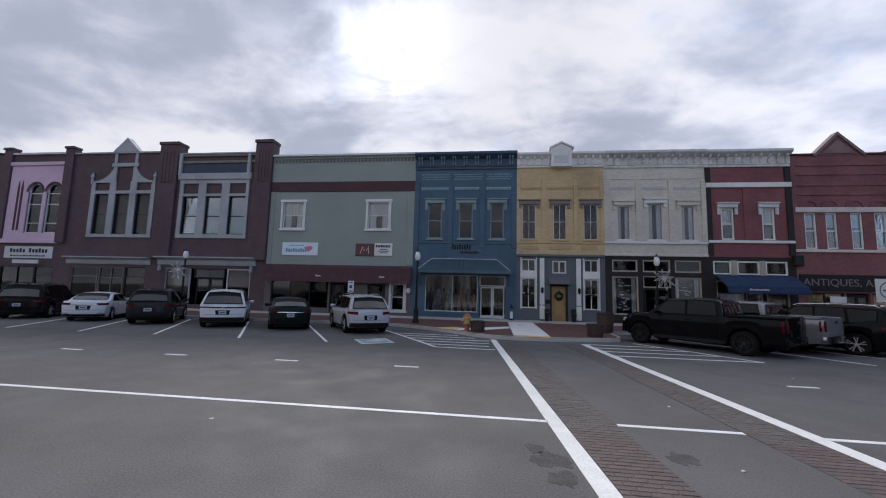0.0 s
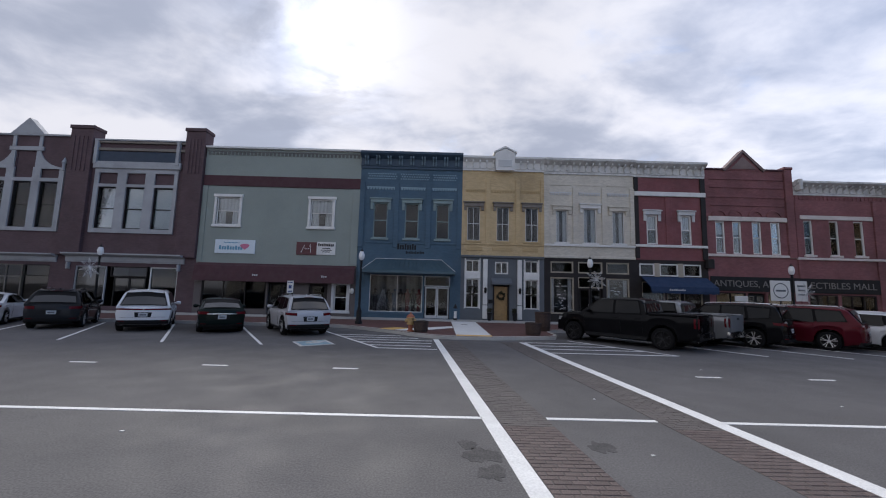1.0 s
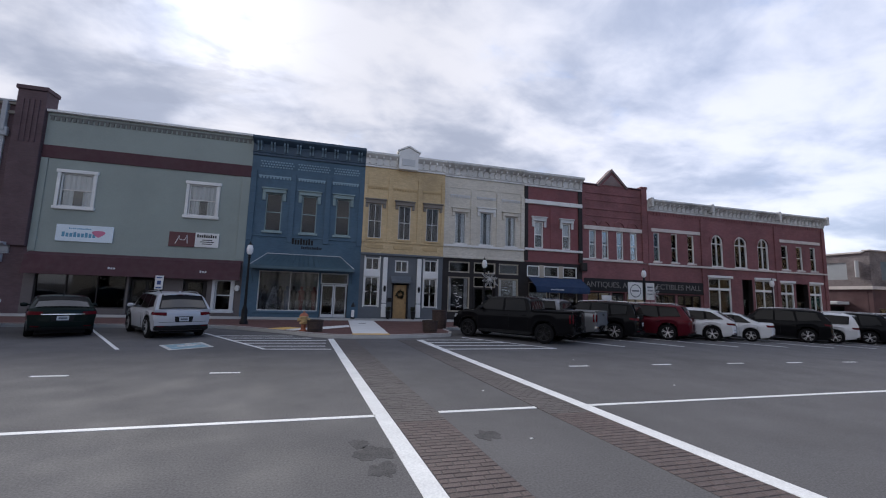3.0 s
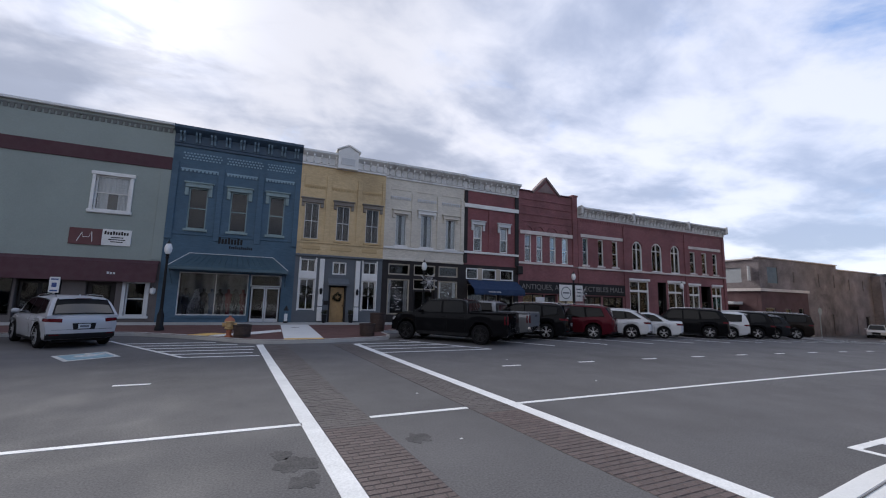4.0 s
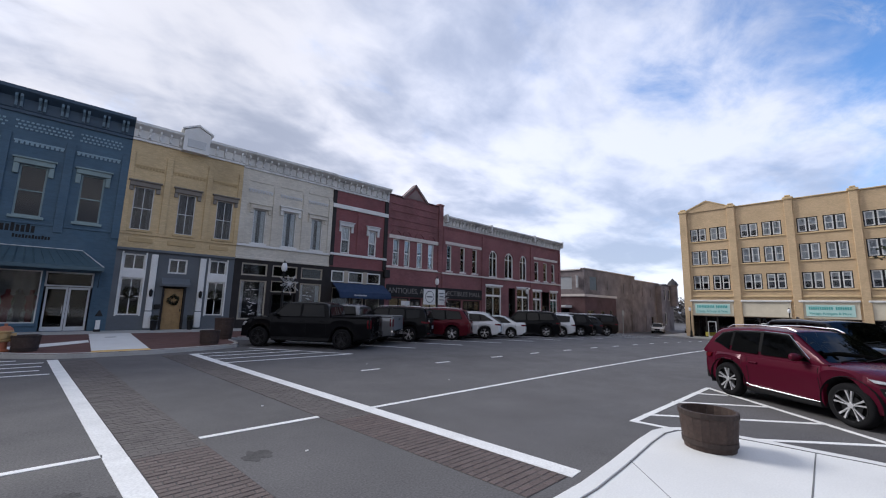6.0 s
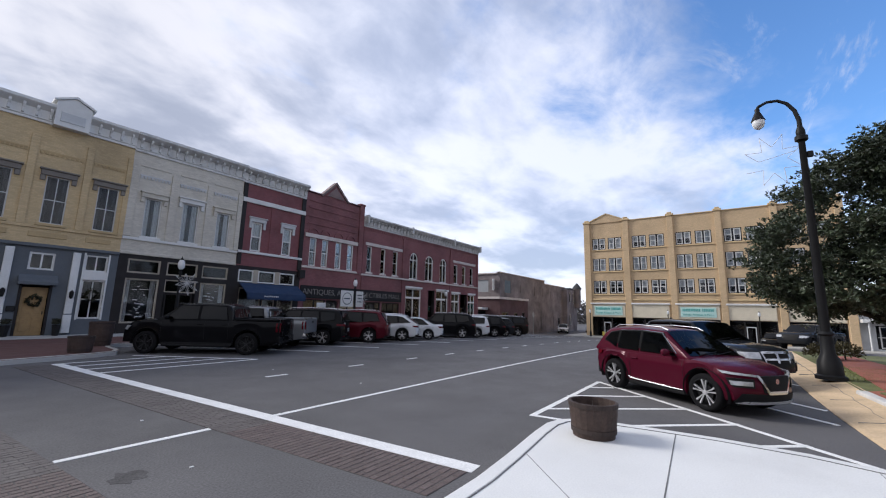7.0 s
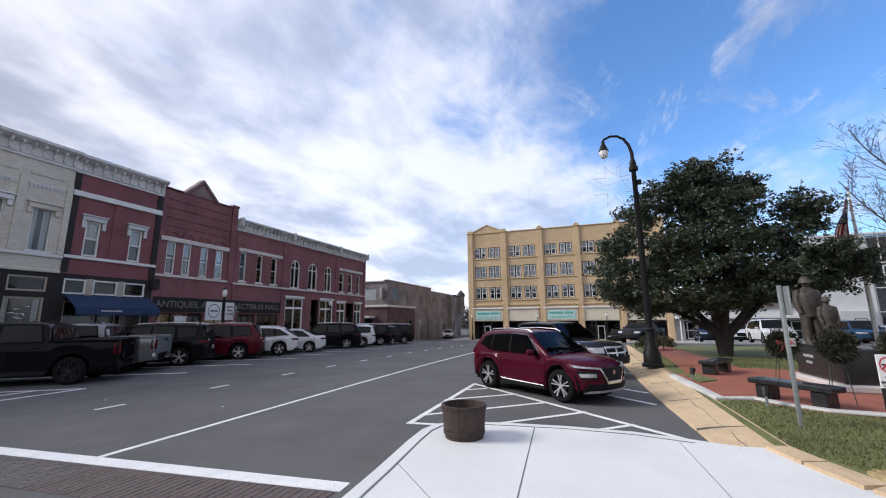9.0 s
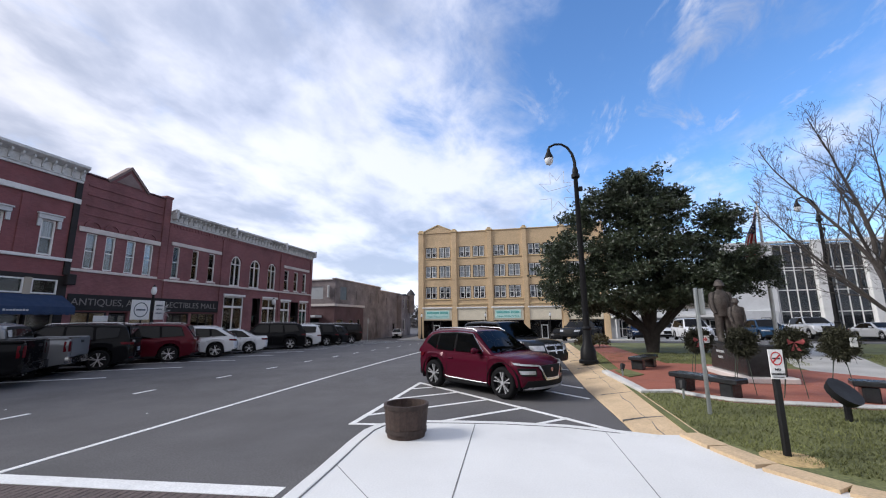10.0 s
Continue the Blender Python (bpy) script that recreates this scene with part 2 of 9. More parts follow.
def words(name, text, size, m, material, parent=None, label="", width=None):
    """Raised lettering in the built-in font, as a mesh; m places its middle."""
    cu = bpy.data.curves.new(name, "FONT")
    cu.body, cu.size, cu.extrude, cu.align_x, cu.align_y = text, size, 0.008, "CENTER", "CENTER"
    tmp = bpy.data.objects.new(name, cu)
    scene.collection.objects.link(tmp)
    me = bpy.data.meshes.new_from_object(tmp.evaluated_get(bpy.context.evaluated_depsgraph_get()))
    bpy.data.objects.remove(tmp)
    if width:
        xs = [v.co.x for v in me.vertices]
        me.transform(Matrix.Diagonal((width / (max(xs) - min(xs)), 1, 1, 1)))
    me.transform(m)
    me.materials.clear()
    me.materials.append(material)
    me.name = name
    return part(name, me, material, parent, label)


def clad(shape, x0, x1, z0, z1, holes, y0, y1):
    """A wall slab between y0 and y1 with rectangular openings right through it, all one skin."""
    xs = sorted({x0, x1, *[h[i] for h in holes for i in (0, 1) if x0 < h[i] < x1]})
    zs = sorted({z0, z1, *[h[i] for h in holes for i in (2, 3) if z0 < h[i] < z1]})
    full = lambda i, k: 0 <= i < len(xs) - 1 and 0 <= k < len(zs) - 1 and not any(
        h[0] < (xs[i] + xs[i + 1]) / 2 < h[1] and h[2] < (zs[k] + zs[k + 1]) / 2 < h[3] for h in holes)
    ids = {}

    def at(i, k, y):
        if (i, k, y) not in ids:
            ids[i, k, y] = len(shape.v)
            shape.v.append((xs[i], y, zs[k]))
        return ids[i, k, y]

    for i in range(len(xs) - 1):
        for k in range(len(zs) - 1):
            if not full(i, k):
                continue
            for y in (y0, y1):
                shape.f.append((at(i, k, y), at(i + 1, k, y), at(i + 1, k + 1, y), at(i, k + 1, y)))
            for di, dk, p, q in ((-1, 0, (0, 0), (0, 1)), (1, 0, (1, 0), (1, 1)), (0, -1, (0, 0), (1, 0)), (0, 1, (0, 1), (1, 1))):
                if not full(i + di, k + dk):
                    a, b = (i + p[0], k + p[1]), (i + q[0], k + q[1])
                    shape.f.append((at(*a, y0), at(*b, y0), at(*b, y1), at(*a, y1)))
    return shape

# ---- materials in use ----
ASPHALT = mat("asphalt", (0.106, 0.102, 0.104), 0.84, spec=0.35, var=0.11, scale=0.45, fine=0.26, fine_scale=70, bump=0.4, stain=0.2)
PAINT = mat("road_paint", (0.74, 0.74, 0.73), 0.7, var=0.08, scale=2.5, fine=0.1, fine_scale=60, bump=0.15, stain=0.12)
FADED = mat("faded_road_paint", (0.52, 0.52, 0.50), 0.8, var=0.2, scale=2.0, fine=0.2, bump=0.15, stain=0.3)
PALE = mat("new_concrete", (0.66, 0.66, 0.65), 0.85, var=0.05, scale=0.8, fine=0.05, fine_scale=90, bump=0.12, stain=0.07)
CONCRETE = mat("old_concrete", (0.42, 0.41, 0.39), 0.85, var=0.12, scale=0.8, fine=0.1, bump=0.2, stain=0.2)
JOINT = mat("joint_shadow_gap", (0.16, 0.16, 0.16), 0.95, var=0.2)
TAN = mat("tan_concrete", (0.54, 0.40, 0.25), 0.85, var=0.12, scale=1.5, fine=0.12, bump=0.25, stain=0.2)
BULB_BRICK = mat("dark_red_pavers", (0.105, 0.048, 0.043), 0.85, var=0.15, scale=1.2, fine=0.2, bump=0.3, stain=0.2)
PAVER = mat("brown_paver", (0.105, 0.078, 0.073), 0.8, var=0.12, scale=3, fine=0.25, fine_scale=80, bump=0.4, rand=0.14)
PLAZA = mat("red_plaza_brick", (0.27, 0.09, 0.058), 0.85, var=0.12, scale=1.5, fine=0.15, bump=0.3, rand=0.1)
GRASS_SOIL = mat("grass_bed", (0.120, 0.128, 0.046), 0.95, var=0.3, scale=0.9, fine=0.3, fine_scale=40, bump=0.6)
TACTILE = mat("yellow_tactile", (0.62, 0.40, 0.12), 0.8, var=0.15, fine=0.15, bump=0.3)


def gz(x):
    """The street falls away towards the far end of the row."""
    u = min(max(x, 12.0), 68.0)
    return -0.00055 * (u - 12.0) ** 2


STATIONS = [-3000, -400, -60, 12] + [12 + 4 * i for i in range(1, 15)] + [74, 120, 400, 3000]
g = Shape()
g.loft([[(x, -3000, gz(x)), (x, 0, gz(x)), (x, 19.0, gz(x)), (x, 3000, gz(x))] for x in STATIONS], closed=False, cap=False)
ground = solid("ground", g, ASPHALT, "dark grey asphalt street with worn patches and faint stains", "ground", kind="structure")


def ribbon(x0, y0, x1, y1, w0, w1=None, lift=0.006):
    """A painted line on the street; w0 and w1 widen it along x at either end."""
    w1 = w0 if w1 is None else w1
    n = max(1, int(abs(x1 - x0) / 3))
    s = Shape()
    d = Vector((x1 - x0, y1 - y0))
    nrm = Vector((-d.y, d.x)).normalized()
    top = []
    for i in range(n + 1):
        t = i / n
        c = Vector((x0, y0)) + d * t
        w = (w0 + (w1 - w0) * t) / 2
        top.append([(c.x + nrm.x * w, c.y + nrm.y * w), (c.x - nrm.x * w, c.y - nrm.y * w)])
    s.loft([[(*a, gz(a[0]) + lift), (*b, gz(b[0]) + lift), (*b, gz(b[0]) - 0.01), (*a, gz(a[0]) - 0.01)] for a, b in top])
    return s


def line(name, args, label, material=PAINT, group="road markings"):
    return solid(name, ribbon(*args), material, label, "road marking", group, "structure")


# crosswalk: two white edge lines, brick bands inside them
xl = lambda y: 2.56 + (15.2 - y) * 0.0885
xr = lambda y: 6.11 + (14.8 - y) * 0.094
line("crosswalk_line", (xl(15.25), 15.25, xl(-0.2), -0.2, 0.23), "thick white painted edge line of the crosswalk")
line("crosswalk_line", (xr(14.9), 14.9, xr(1.02), 1.02, 0.25), "thick white painted edge line of the crosswalk")
line("street_line", (-60, 4.93, xl(4.93) - 0.1, 4.93, 0.1), "long white painted lane line")
line("street_line", (xl(4.97) + 0.92, 4.97, xr(4.97) - 0.92, 4.97, 0.1), "short white lane line inside the crosswalk")
line("street_line", (xr(4.95) + 0.12, 4.95, 72, 4.95, 0.1), "long white painted lane line")
for x in [-18.9, -15.8, -12.8, -9.7, -6.42, -3.17, 0.06, 9.12, 11.97, 14.85, 17.42, 20.1, 22.8, 25.4, 28.1, 30.8, 33.5, 36.2, 38.9, 41.6, 44.3, 47.0]:
    line("lane_dash", (x, 8.6, x + 0.62, 8.6, 0.1), "short white lane dash on asphalt", group="lane dashes")
for x, y0 in [(-24.1, 12.4), (-20.6, 12.4), (-17.1, 12.4), (-13.6, 12.3), (-10.4, 12.4), (-6.9, 12.45), (-3.46, 12.47)]:
    line("stall_line", (x, y0, x - 4.0, y0 + 6.6, 0.1), "white angled parking stall line", group="parking stall lines")
for x in [14.3 + 3.05 * i for i in range(12)]:
    line("stall_line", (x, 12.6, x - 3.6, 18.2, 0.1), "white angled parking stall line", group="parking stall lines")
# hatched no-parking areas either side of the crosswalk
line("hatch_line", (-2.6, 17.35, 0.54, 12.42, 0.1), "white border line of a hatched area")
line("hatch_line", (0.5, 12.38, 2.62, 12.3, 0.1), "white border line of a hatched area")
for i, y in enumerate((13.1, 13.9, 14.7, 15.5, 16.3)):
    x0 = 0.54 - (y - 12.42) * 0.637
    line("hatch_line", (x0, y, min(xl(y) - 0.15, 2.4 - max(0, y - 14.9) * 1.0), y - 0.03, 0.1), "white hatching stripe on asphalt")
line("hatch_line", (10.85, 12.15, 8.3, 15.95, 0.1), "white border line of a hatched area")
for y in (12.15, 13.1, 14.0, 14.9):
    line("hatch_line", (xr(y) + 0.14, y, 10.85 - (y - 12.15) * 0.67, y, 0.1), "white hatching stripe on asphalt")
line("hatch_line", (10.19, 1.5, 15.0, 1.54, 0.11), "white border line of a hatched area")
line("hatch_line", (15.0, 1.56, 10.35, -3.42, 0.11), "white border line of a hatched area")
line("hatch_line", (10.24, 1.5, 10.3, 0.95, 0.1), "white border line of a hatched area")
for xa, ya, xb, yb in ((13.85, 1.58, 14.28, 1.0), (12.45, 1.58, 13.62, 0.18), (10.85, 1.55, 12.83, -0.7), (10.4, 0.25, 12.15, -1.6), (10.45, -1.4, 11.38, -2.42)):
    line("hatch_line", (xa, ya, xb, yb, 0.1), "white hatching stripe on asphalt")
line("stall_line", (15.3, -1.0, 13.35, -3.05, 0.1), "white angled parking stall line", group="parking stall lines")
for x in (19.3, 23.3, 27.3, 31.3):
    line("stall_line", (x, 1.6, x - 4.5, -3.1, 0.1), "white angled parking stall line", group="parking stall lines")
# accessible parking symbol
hc = thing("parking_symbol", (-2.0, 13.3, 0), "white and blue painted accessible parking symbol on asphalt", "road marking", kind="structure")
s = Shape()
s.prism([(-2.75, 13.4), (-1.75, 14.2), (-1.05, 13.0), (-2.05, 12.25)], -0.01, 0.006, "z")
part("border", s, FADED, hc)
s = Shape()
s.prism([(-2.6, 13.36), (-1.78, 14.02), (-1.2, 13.04), (-2.02, 12.42)], 0.0, 0.010, "z")
part("field", s, mat("faded_blue_paint", (0.22, 0.33, 0.38), 0.8, var=0.3, scale=6, fine=0.2), hc)
s = Shape()
s.tube([(-2.1, 13.0, 0.012), (-1.75, 13.15, 0.012), (-1.6, 13.5, 0.012)], 0.05, 6)
s.tube([(-2.0, 13.5, 0.012), (-1.8, 13.3, 0.012)], 0.05, 6)
part("symbol", s, FADED, hc)

# ---- far sidewalk with its bulb-out ----
KERB_Y = 19.6
bulb = [(-3.2, 19.6), (-2.4, 19.45), (-1.0, 18.5), (0.7, 17.1), (1.7, 16.05), (2.6, 15.5), (3.3, 15.36), (5.0, 15.4), (6.3, 15.72), (7.3, 16.0), (7.9, 16.35), (8.15, 17.0), (8.2, 18.2), (8.4, 19.2), (8.9, 19.6)]


def slab(poly, z0, z1):
    s = Shape()
    return s.prism(poly, z0, z1, "z")


far_walk = slab([(-60, 19.6)] + bulb + [(12, 19.6), (12, 25.5), (-60, 25.5)], -0.3, 0.15)
solid("pavement", far_walk, BULB_BRICK, "dark red brick pavement with a bulb-out at the crosswalk", "pavement", kind="structure")
s = Shape()
s.loft([[(x, 19.6, gz(x) + 0.15), (x, 25.5, gz(x) + 0.15), (x, 25.5, gz(x) - 0.4), (x, 19.6, gz(x) - 0.4)] for x in [12 + 4 * i for i in range(10)] + [49.5]])
solid("pavement", s, BULB_BRICK, "dark red brick pavement before the brick shops", "pavement", kind="structure")


def band(pts, w, z0, z1):
    """A strip of constant width that follows a line of points, outer edge on the line."""
    rings = []
    for i, p in enumerate(pts):
        a, b = Vector(pts[max(i - 1, 0)]), Vector(pts[min(i + 1, len(pts) - 1)])
        d = (b - a).normalized()
        q = Vector(p) + Vector((-d.y, d.x)) * w
        zz = gz(p[0])
        rings.append([(*p, z0 + zz), (*p, z1 - 0.02 + zz), (p[0] + (q.x - p[0]) * 0.15, p[1] + (q.y - p[1]) * 0.15, z1 + zz), (q.x, q.y, z1 + zz), (q.x, q.y, z0 + zz)])
    s = Shape()
    return s.loft(rings)


solid("kerb", band([(-60, 19.596)] + [(x, y - 0.004) for x, y in bulb] + [(x, 19.596) for x in (12, 20, 28, 36, 44, 49.5)], 0.16, -0.3, 0.156), CONCRETE, "grey concrete kerb along the far pavement", "kerb", kind="structure")
# pale concrete walk along the shop fronts
s = Shape()
s.loft([[(x, 23.9, gz(x) + 0.157), (x, 25.5, gz(x) + 0.2), (x, 25.5, gz(x) - 0.2), (x, 23.9, gz(x) - 0.2)] for x in (-60, -30, -3, 12, 20, 28, 36, 44, 49.5)])
solid("front_walk", s, CONCRETE, "pale concrete walk along the shop fronts", "pavement", kind="structure")
ramp = thing("crosswalk_ramp", (4.3, 20, 0.15), "pale concrete ramp leading from the crosswalk to the shops", "ramp", kind="structure")
s = Shape()
s.prism([(3.42, 15.9), (4.95, 15.9), (5.0, 23.9), (3.45, 23.9)], 0.0, 0.162, "z")
part("slab", s, PALE, ramp)
s = Shape()
s.prism([(3.4, 15.45), (4.95, 15.47), (4.95, 15.9), (3.42, 15.9)], 0.0, 0.163, "z")
part("tactile_strip", s, TACTILE, ramp, "yellow tactile warning strip")
s = Shape()
s.prism([(3.95, 21.4), (4.35, 21.4), (4.35, 21.65), (3.95, 21.65)], 0.1, 0.168, "z")
part("drain_cover", s, JOINT, ramp, "dark metal drain cover")
ramp = thing("parking_ramp", (1.2, 18.2, 0.15), "pale concrete side ramp to the accessible stall", "ramp", kind="structure")
s = Shape()
s.prism([(0.55, 17.65), (1.75, 18.75), (3.4, 20.3), (3.4, 19.2), (2.3, 18.0), (1.0, 17.2)], 0.0, 0.162, "z")
part("slab", s, PALE, ramp)
s = Shape()
s.prism([(-0.25, 17.98), (0.55, 18.75), (1.25, 18.35), (0.45, 17.48)], 0.0, 0.164, "z")
part("tactile_strip", s, TACTILE, ramp, "yellow tactile warning strip")

# ---- near corner: pale concrete bulb-out where the camera stands ----
pad_edge = [(-6, 0.72), (2.6, 0.72), (4.0, 0.70), (6.9, 0.70), (7.7, 0.76), (8.8, 0.87), (9.4, 0.90), (9.75, 0.82), (9.98, 0.6), (10.12, 0.25), (10.22, -0.4), (10.31, -1.3), (10.29, -2.3), (10.1, -3.1), (9.95, -3.6)]
solid("corner_pavement", slab(pad_edge + [(10.0, -3.95), (9.4, -4.1), (8.6, -4.45), (7.9, -5.1), (7.4, -6.0), (7.1, -8.0), (7.0, -30), (-6, -30)], -0.3, 0.15), PALE, "pale new concrete corner pavement", "pavement", kind="structure")
solid("corner_kerb", band([(x, y + 0.004) for x, y in pad_edge][::-1], 0.17, -0.3, 0.155), PALE, "pale concrete kerb round the corner pavement", "kerb", kind="structure")


def joint_line(x0, y0, x1, y1, z, w=0.007):
    d = Vector((x1 - x0, y1 - y0)).normalized() * w
    s = Shape()
    return s.prism([(x0 - d.y, y0 + d.x), (x1 - d.y, y1 + d.x), (x1 + d.y, y1 - d.x), (x0 + d.y, y0 - d.x)], z - 0.05, z + 0.003, "z")


s = Shape()
for a, b in zip(pad_edge[2:], pad_edge[3:-1]):
    d = (Vector(b) - Vector(a)).normalized()
    nrm = Vector((d.y, -d.x)) * 0.18
    w = Vector((d.y, -d.x)) * 0.012
    s.prism([(a[0] + nrm.x, a[1] + nrm.y), (b[0] + nrm.x, b[1] + nrm.y), (b[0] + nrm.x + w.x, b[1] + nrm.y + w.y), (a[0] + nrm.x + w.x, a[1] + nrm.y + w.y)], 0.1, 0.158, "z")
solid("kerb_joint", s, JOINT, "dark joint between kerb and corner pavement", "joint", kind="structure")
for args in ((5.0, -1.1, 10.12, -0.81), (7.93, 0.63, 5.2, -2.0), (10.08, -2.85, 6.4, -3.03), (10.02, -3.93, 8.6, -4.4)):
    solid("pavement_joint", joint_line(*args, 0.15, 0.007 if args[1] == -1.1 else 0.003), JOINT, "dark saw-cut joint in pale concrete", "joint", kind="structure")

# ---- courthouse lawn ----
lawn = slab([(9.9, -4.05), (32, -4.25), (32, -60), (7.0, -60), (7.1, -8.0), (7.4, -6.0), (7.9, -5.15), (8.6, -4.5), (9.4, -4.15)], -0.3, 0.17)
solid("lawn", lawn, GRASS_SOIL, "courthouse lawn of short winter grass", "lawn", kind="structure")
s = Shape()
s.loft([[(x, e, gz(x) + 0.015), (x, e - 0.03, gz(x) + 0.03), (x, -4.2, 0.174), (x, -4.2, -0.4), (x, e, -1.0)] for x, e in ((10.0, -3.42), (11.8, -3.32), (14.4, -3.17), (17, -3.12), (20, -3.1), (26, -3.1), (32, -3.1))])
solid("lawn_walk", s, TAN, "narrow tan concrete walk beside the lawn", "pavement", kind="structure")
s = Shape()
for x in (11.2, 13.6, 16.1, 18.6, 21.2):
    k = 0.06 * math.sin(x * 3)
    for j in range(4):
        a, b = -3.35 - j * 0.21, -3.35 - (j + 1) * 0.21
        za, zb = 0.057 + j * 0.0285, 0.057 + (j + 1) * 0.0285
        ka, kb = k * math.sin(j), k * math.sin(j + 1)
        s.add([(x + ka, a, za), (x + ka + 0.009, a, za), (x + kb + 0.009, b, zb), (x + kb, b, zb), (x + ka, a, za - 0.1), (x + ka + 0.014, a, za - 0.1), (x + kb + 0.014, b, zb - 0.1), (x + kb, b, zb - 0.1)], [(0, 1, 2, 3), (0, 4, 5, 1), (1, 5, 6, 2), (2, 6, 7, 3), (3, 7, 4, 0), (7, 6, 5, 4)])
for i in range(40):
    x, a, b = 10.0 + i * 0.5, 0.03 * math.sin(i * 2.3), 0.03 * math.sin(i * 2.3 + 2.3)
    w = 0.002 + 0.006 * abs(math.sin(i * 1.7))
    s.prism([(x, -3.76 + a), (x + 0.5, -3.76 + b), (x + 0.5, -3.76 + b + w), (x, -3.76 + a + w)], 0.0, (0.098 if x < 12 else 0.109 if x < 14.4 else 0.115), "z")
solid("walk_joint", s, JOINT, "cracked dark joints across the tan walk", "joint", kind="structure")
# curved row of tan kerb stones between pavement and lawn
stones = [(9.98, -4.02), (9.4, -4.18), (8.75, -4.42), (8.2, -4.85), (7.75, -5.45), (7.45, -6.2), (7.25, -7.1), (7.15, -8.1), (7.1, -9.1)]
edge_row = thing("kerb_stones", (8.5, -5, 0.15), "row of tan concrete kerb stones with open joints beside the lawn", "kerb", kind="structure")
for a, b in zip(stones, stones[1:]):
    d = Vector(b) - Vector(a)
    n = d.normalized()
    p, q = Vector(a) + n * 0.015, Vector(b) - n * 0.015
    w = Vector((-n.y, n.x)) * 0.15
    s = Shape()
    s.prism([(p + w)[:], (q + w)[:], (q - w)[:], (p - w)[:]], 0.05, 0.19 + random.uniform(-0.008, 0.008), "z")
    part("stone", s, TAN, edge_row)

# low edging and red brick plaza round the memorial
solid("plaza", slab([(13.35, -4.25), (17.0, -4.0), (17.6, -4.6), (30, -5.3), (30, -6.3), (19.6, -6.6), (19.0, -9.5), (14.4, -12.5), (11.4, -12.0), (12.2, -8.2), (12.35, -6.6), (12.5, -5.75), (12.95, -5.2), (13.45, -4.92)], -0.1, 0.195), PLAZA, "red brick plaza round the memorial", "plaza", kind="structure")
solid("plaza_edging", band([(11.4, -12.2), (12.2, -8.2), (12.35, -6.6), (12.5, -5.75), (12.95, -5.2), (13.45, -4.92), (13.3, -4.2), (14.6, -4.1), (17.0, -3.95)], -0.2, 0.0, 0.235), mat("pale_edging", (0.52, 0.51, 0.49), 0.85, var=0.12, bump=0.2, stain=0.2), "grey concrete edging of the brick plaza", "edging", kind="structure")
solid("plaza_lawn", slab([(15.6, -4.45), (17.0, -4.35), (17.4, -4.75), (16.2, -5.0)], 0.0, 0.22), GRASS_SOIL, "small patch of grass in the plaza", "lawn", kind="structure")
solid("path", slab([(14.0, -9.6), (17.0, -10.1), (19.2, -10.5), (32, -15.6), (32, -19.2), (19.5, -13.2), (16, -11.9), (13.5, -11.9)], 0.0, 0.182), CONCRETE, "pale concrete path over the lawn", "path", kind="structure")

# ---- shop row: facades stand on y = 25.5 ----
FY = 25.5
MORTAR = (0.16, 0.13, 0.12)
BRICK = (0.215, 0.0715)
RED_BRICK = mat("red_brick", (0.200, 0.080, 0.086), 0.85, var=0.16, scale=0.5, fine=0.06, bump=0.2, brick=(*BRICK, (0.190, 0.090, 0.094), 0.12), stain=0.28)
RED_PAINTED = mat("painted_red_brick", (0.185, 0.066, 0.072), 0.75, var=0.1, scale=0.7, fine=0.06, bump=0.25, brick=(*BRICK, (0.215, 0.066, 0.072), 0.10), stain=0.22)
DARK_BRICK = mat("dark_plum_brick", (0.088, 0.056, 0.064), 0.8, var=0.12, scale=0.6, fine=0.06, bump=0.25, brick=(*BRICK, (0.091, 0.046, 0.052), 0.1), stain=0.15)
PINK = mat("pink_paint", (0.56, 0.41, 0.52), 0.7, var=0.06, bump=0.08, stain=0.1)
SAGE = mat("sage_green_stucco", (0.254, 0.289, 0.270), 0.85, var=0.06, scale=0.5, fine=0.06, bump=0.2, stain=0.08)
MAROON = mat("maroon_paint", (0.062, 0.022, 0.030), 0.75, var=0.1, bump=0.15, stain=0.1)
BLUE = mat("blue_painted_brick", (0.056, 0.106, 0.156), 0.75, var=0.08, scale=0.6, fine=0.05, bump=0.25, brick=(*BRICK, (0.065, 0.117, 0.169), 0.09), stain=0.22)
BLUE_TRIM = mat("light_blue_trim", (0.221, 0.325, 0.390), 0.6, var=0.08, bump=0.08)
NAVY = mat("navy_cornice_paint", (0.018, 0.036, 0.066), 0.6, var=0.12, bump=0.1)
YELLOW = mat("ochre_painted_brick", (0.53, 0.405, 0.235), 0.8, var=0.08, scale=0.6, fine=0.05, bump=0.25, brick=(*BRICK, (0.481, 0.351, 0.182), 0.09), stain=0.22)
OCHRE_TRIM = mat("ochre_trim", (0.442, 0.325, 0.169), 0.7, var=0.08, bump=0.1)
CREAM = mat("cream_painted_brick", (0.55, 0.515, 0.45), 0.8, var=0.07, scale=0.6, fine=0.05, bump=0.3, brick=(*BRICK, (0.533, 0.507, 0.448), 0.10), stain=0.24)
WHITE = mat("white_paint", (0.66, 0.66, 0.65), 0.6, var=0.06, bump=0.06, stain=0.08)
GREYWHITE = mat("grey_white_trim", (0.520, 0.533, 0.546), 0.65, var=0.08, bump=0.08, stain=0.1)
ASH = mat("ash_grey_trim", (0.34, 0.35, 0.37), 0.7, var=0.1, bump=0.08, stain=0.15)
TAUPE = mat("taupe_trim", (0.169, 0.150, 0.130), 0.65, var=0.1, bump=0.08)
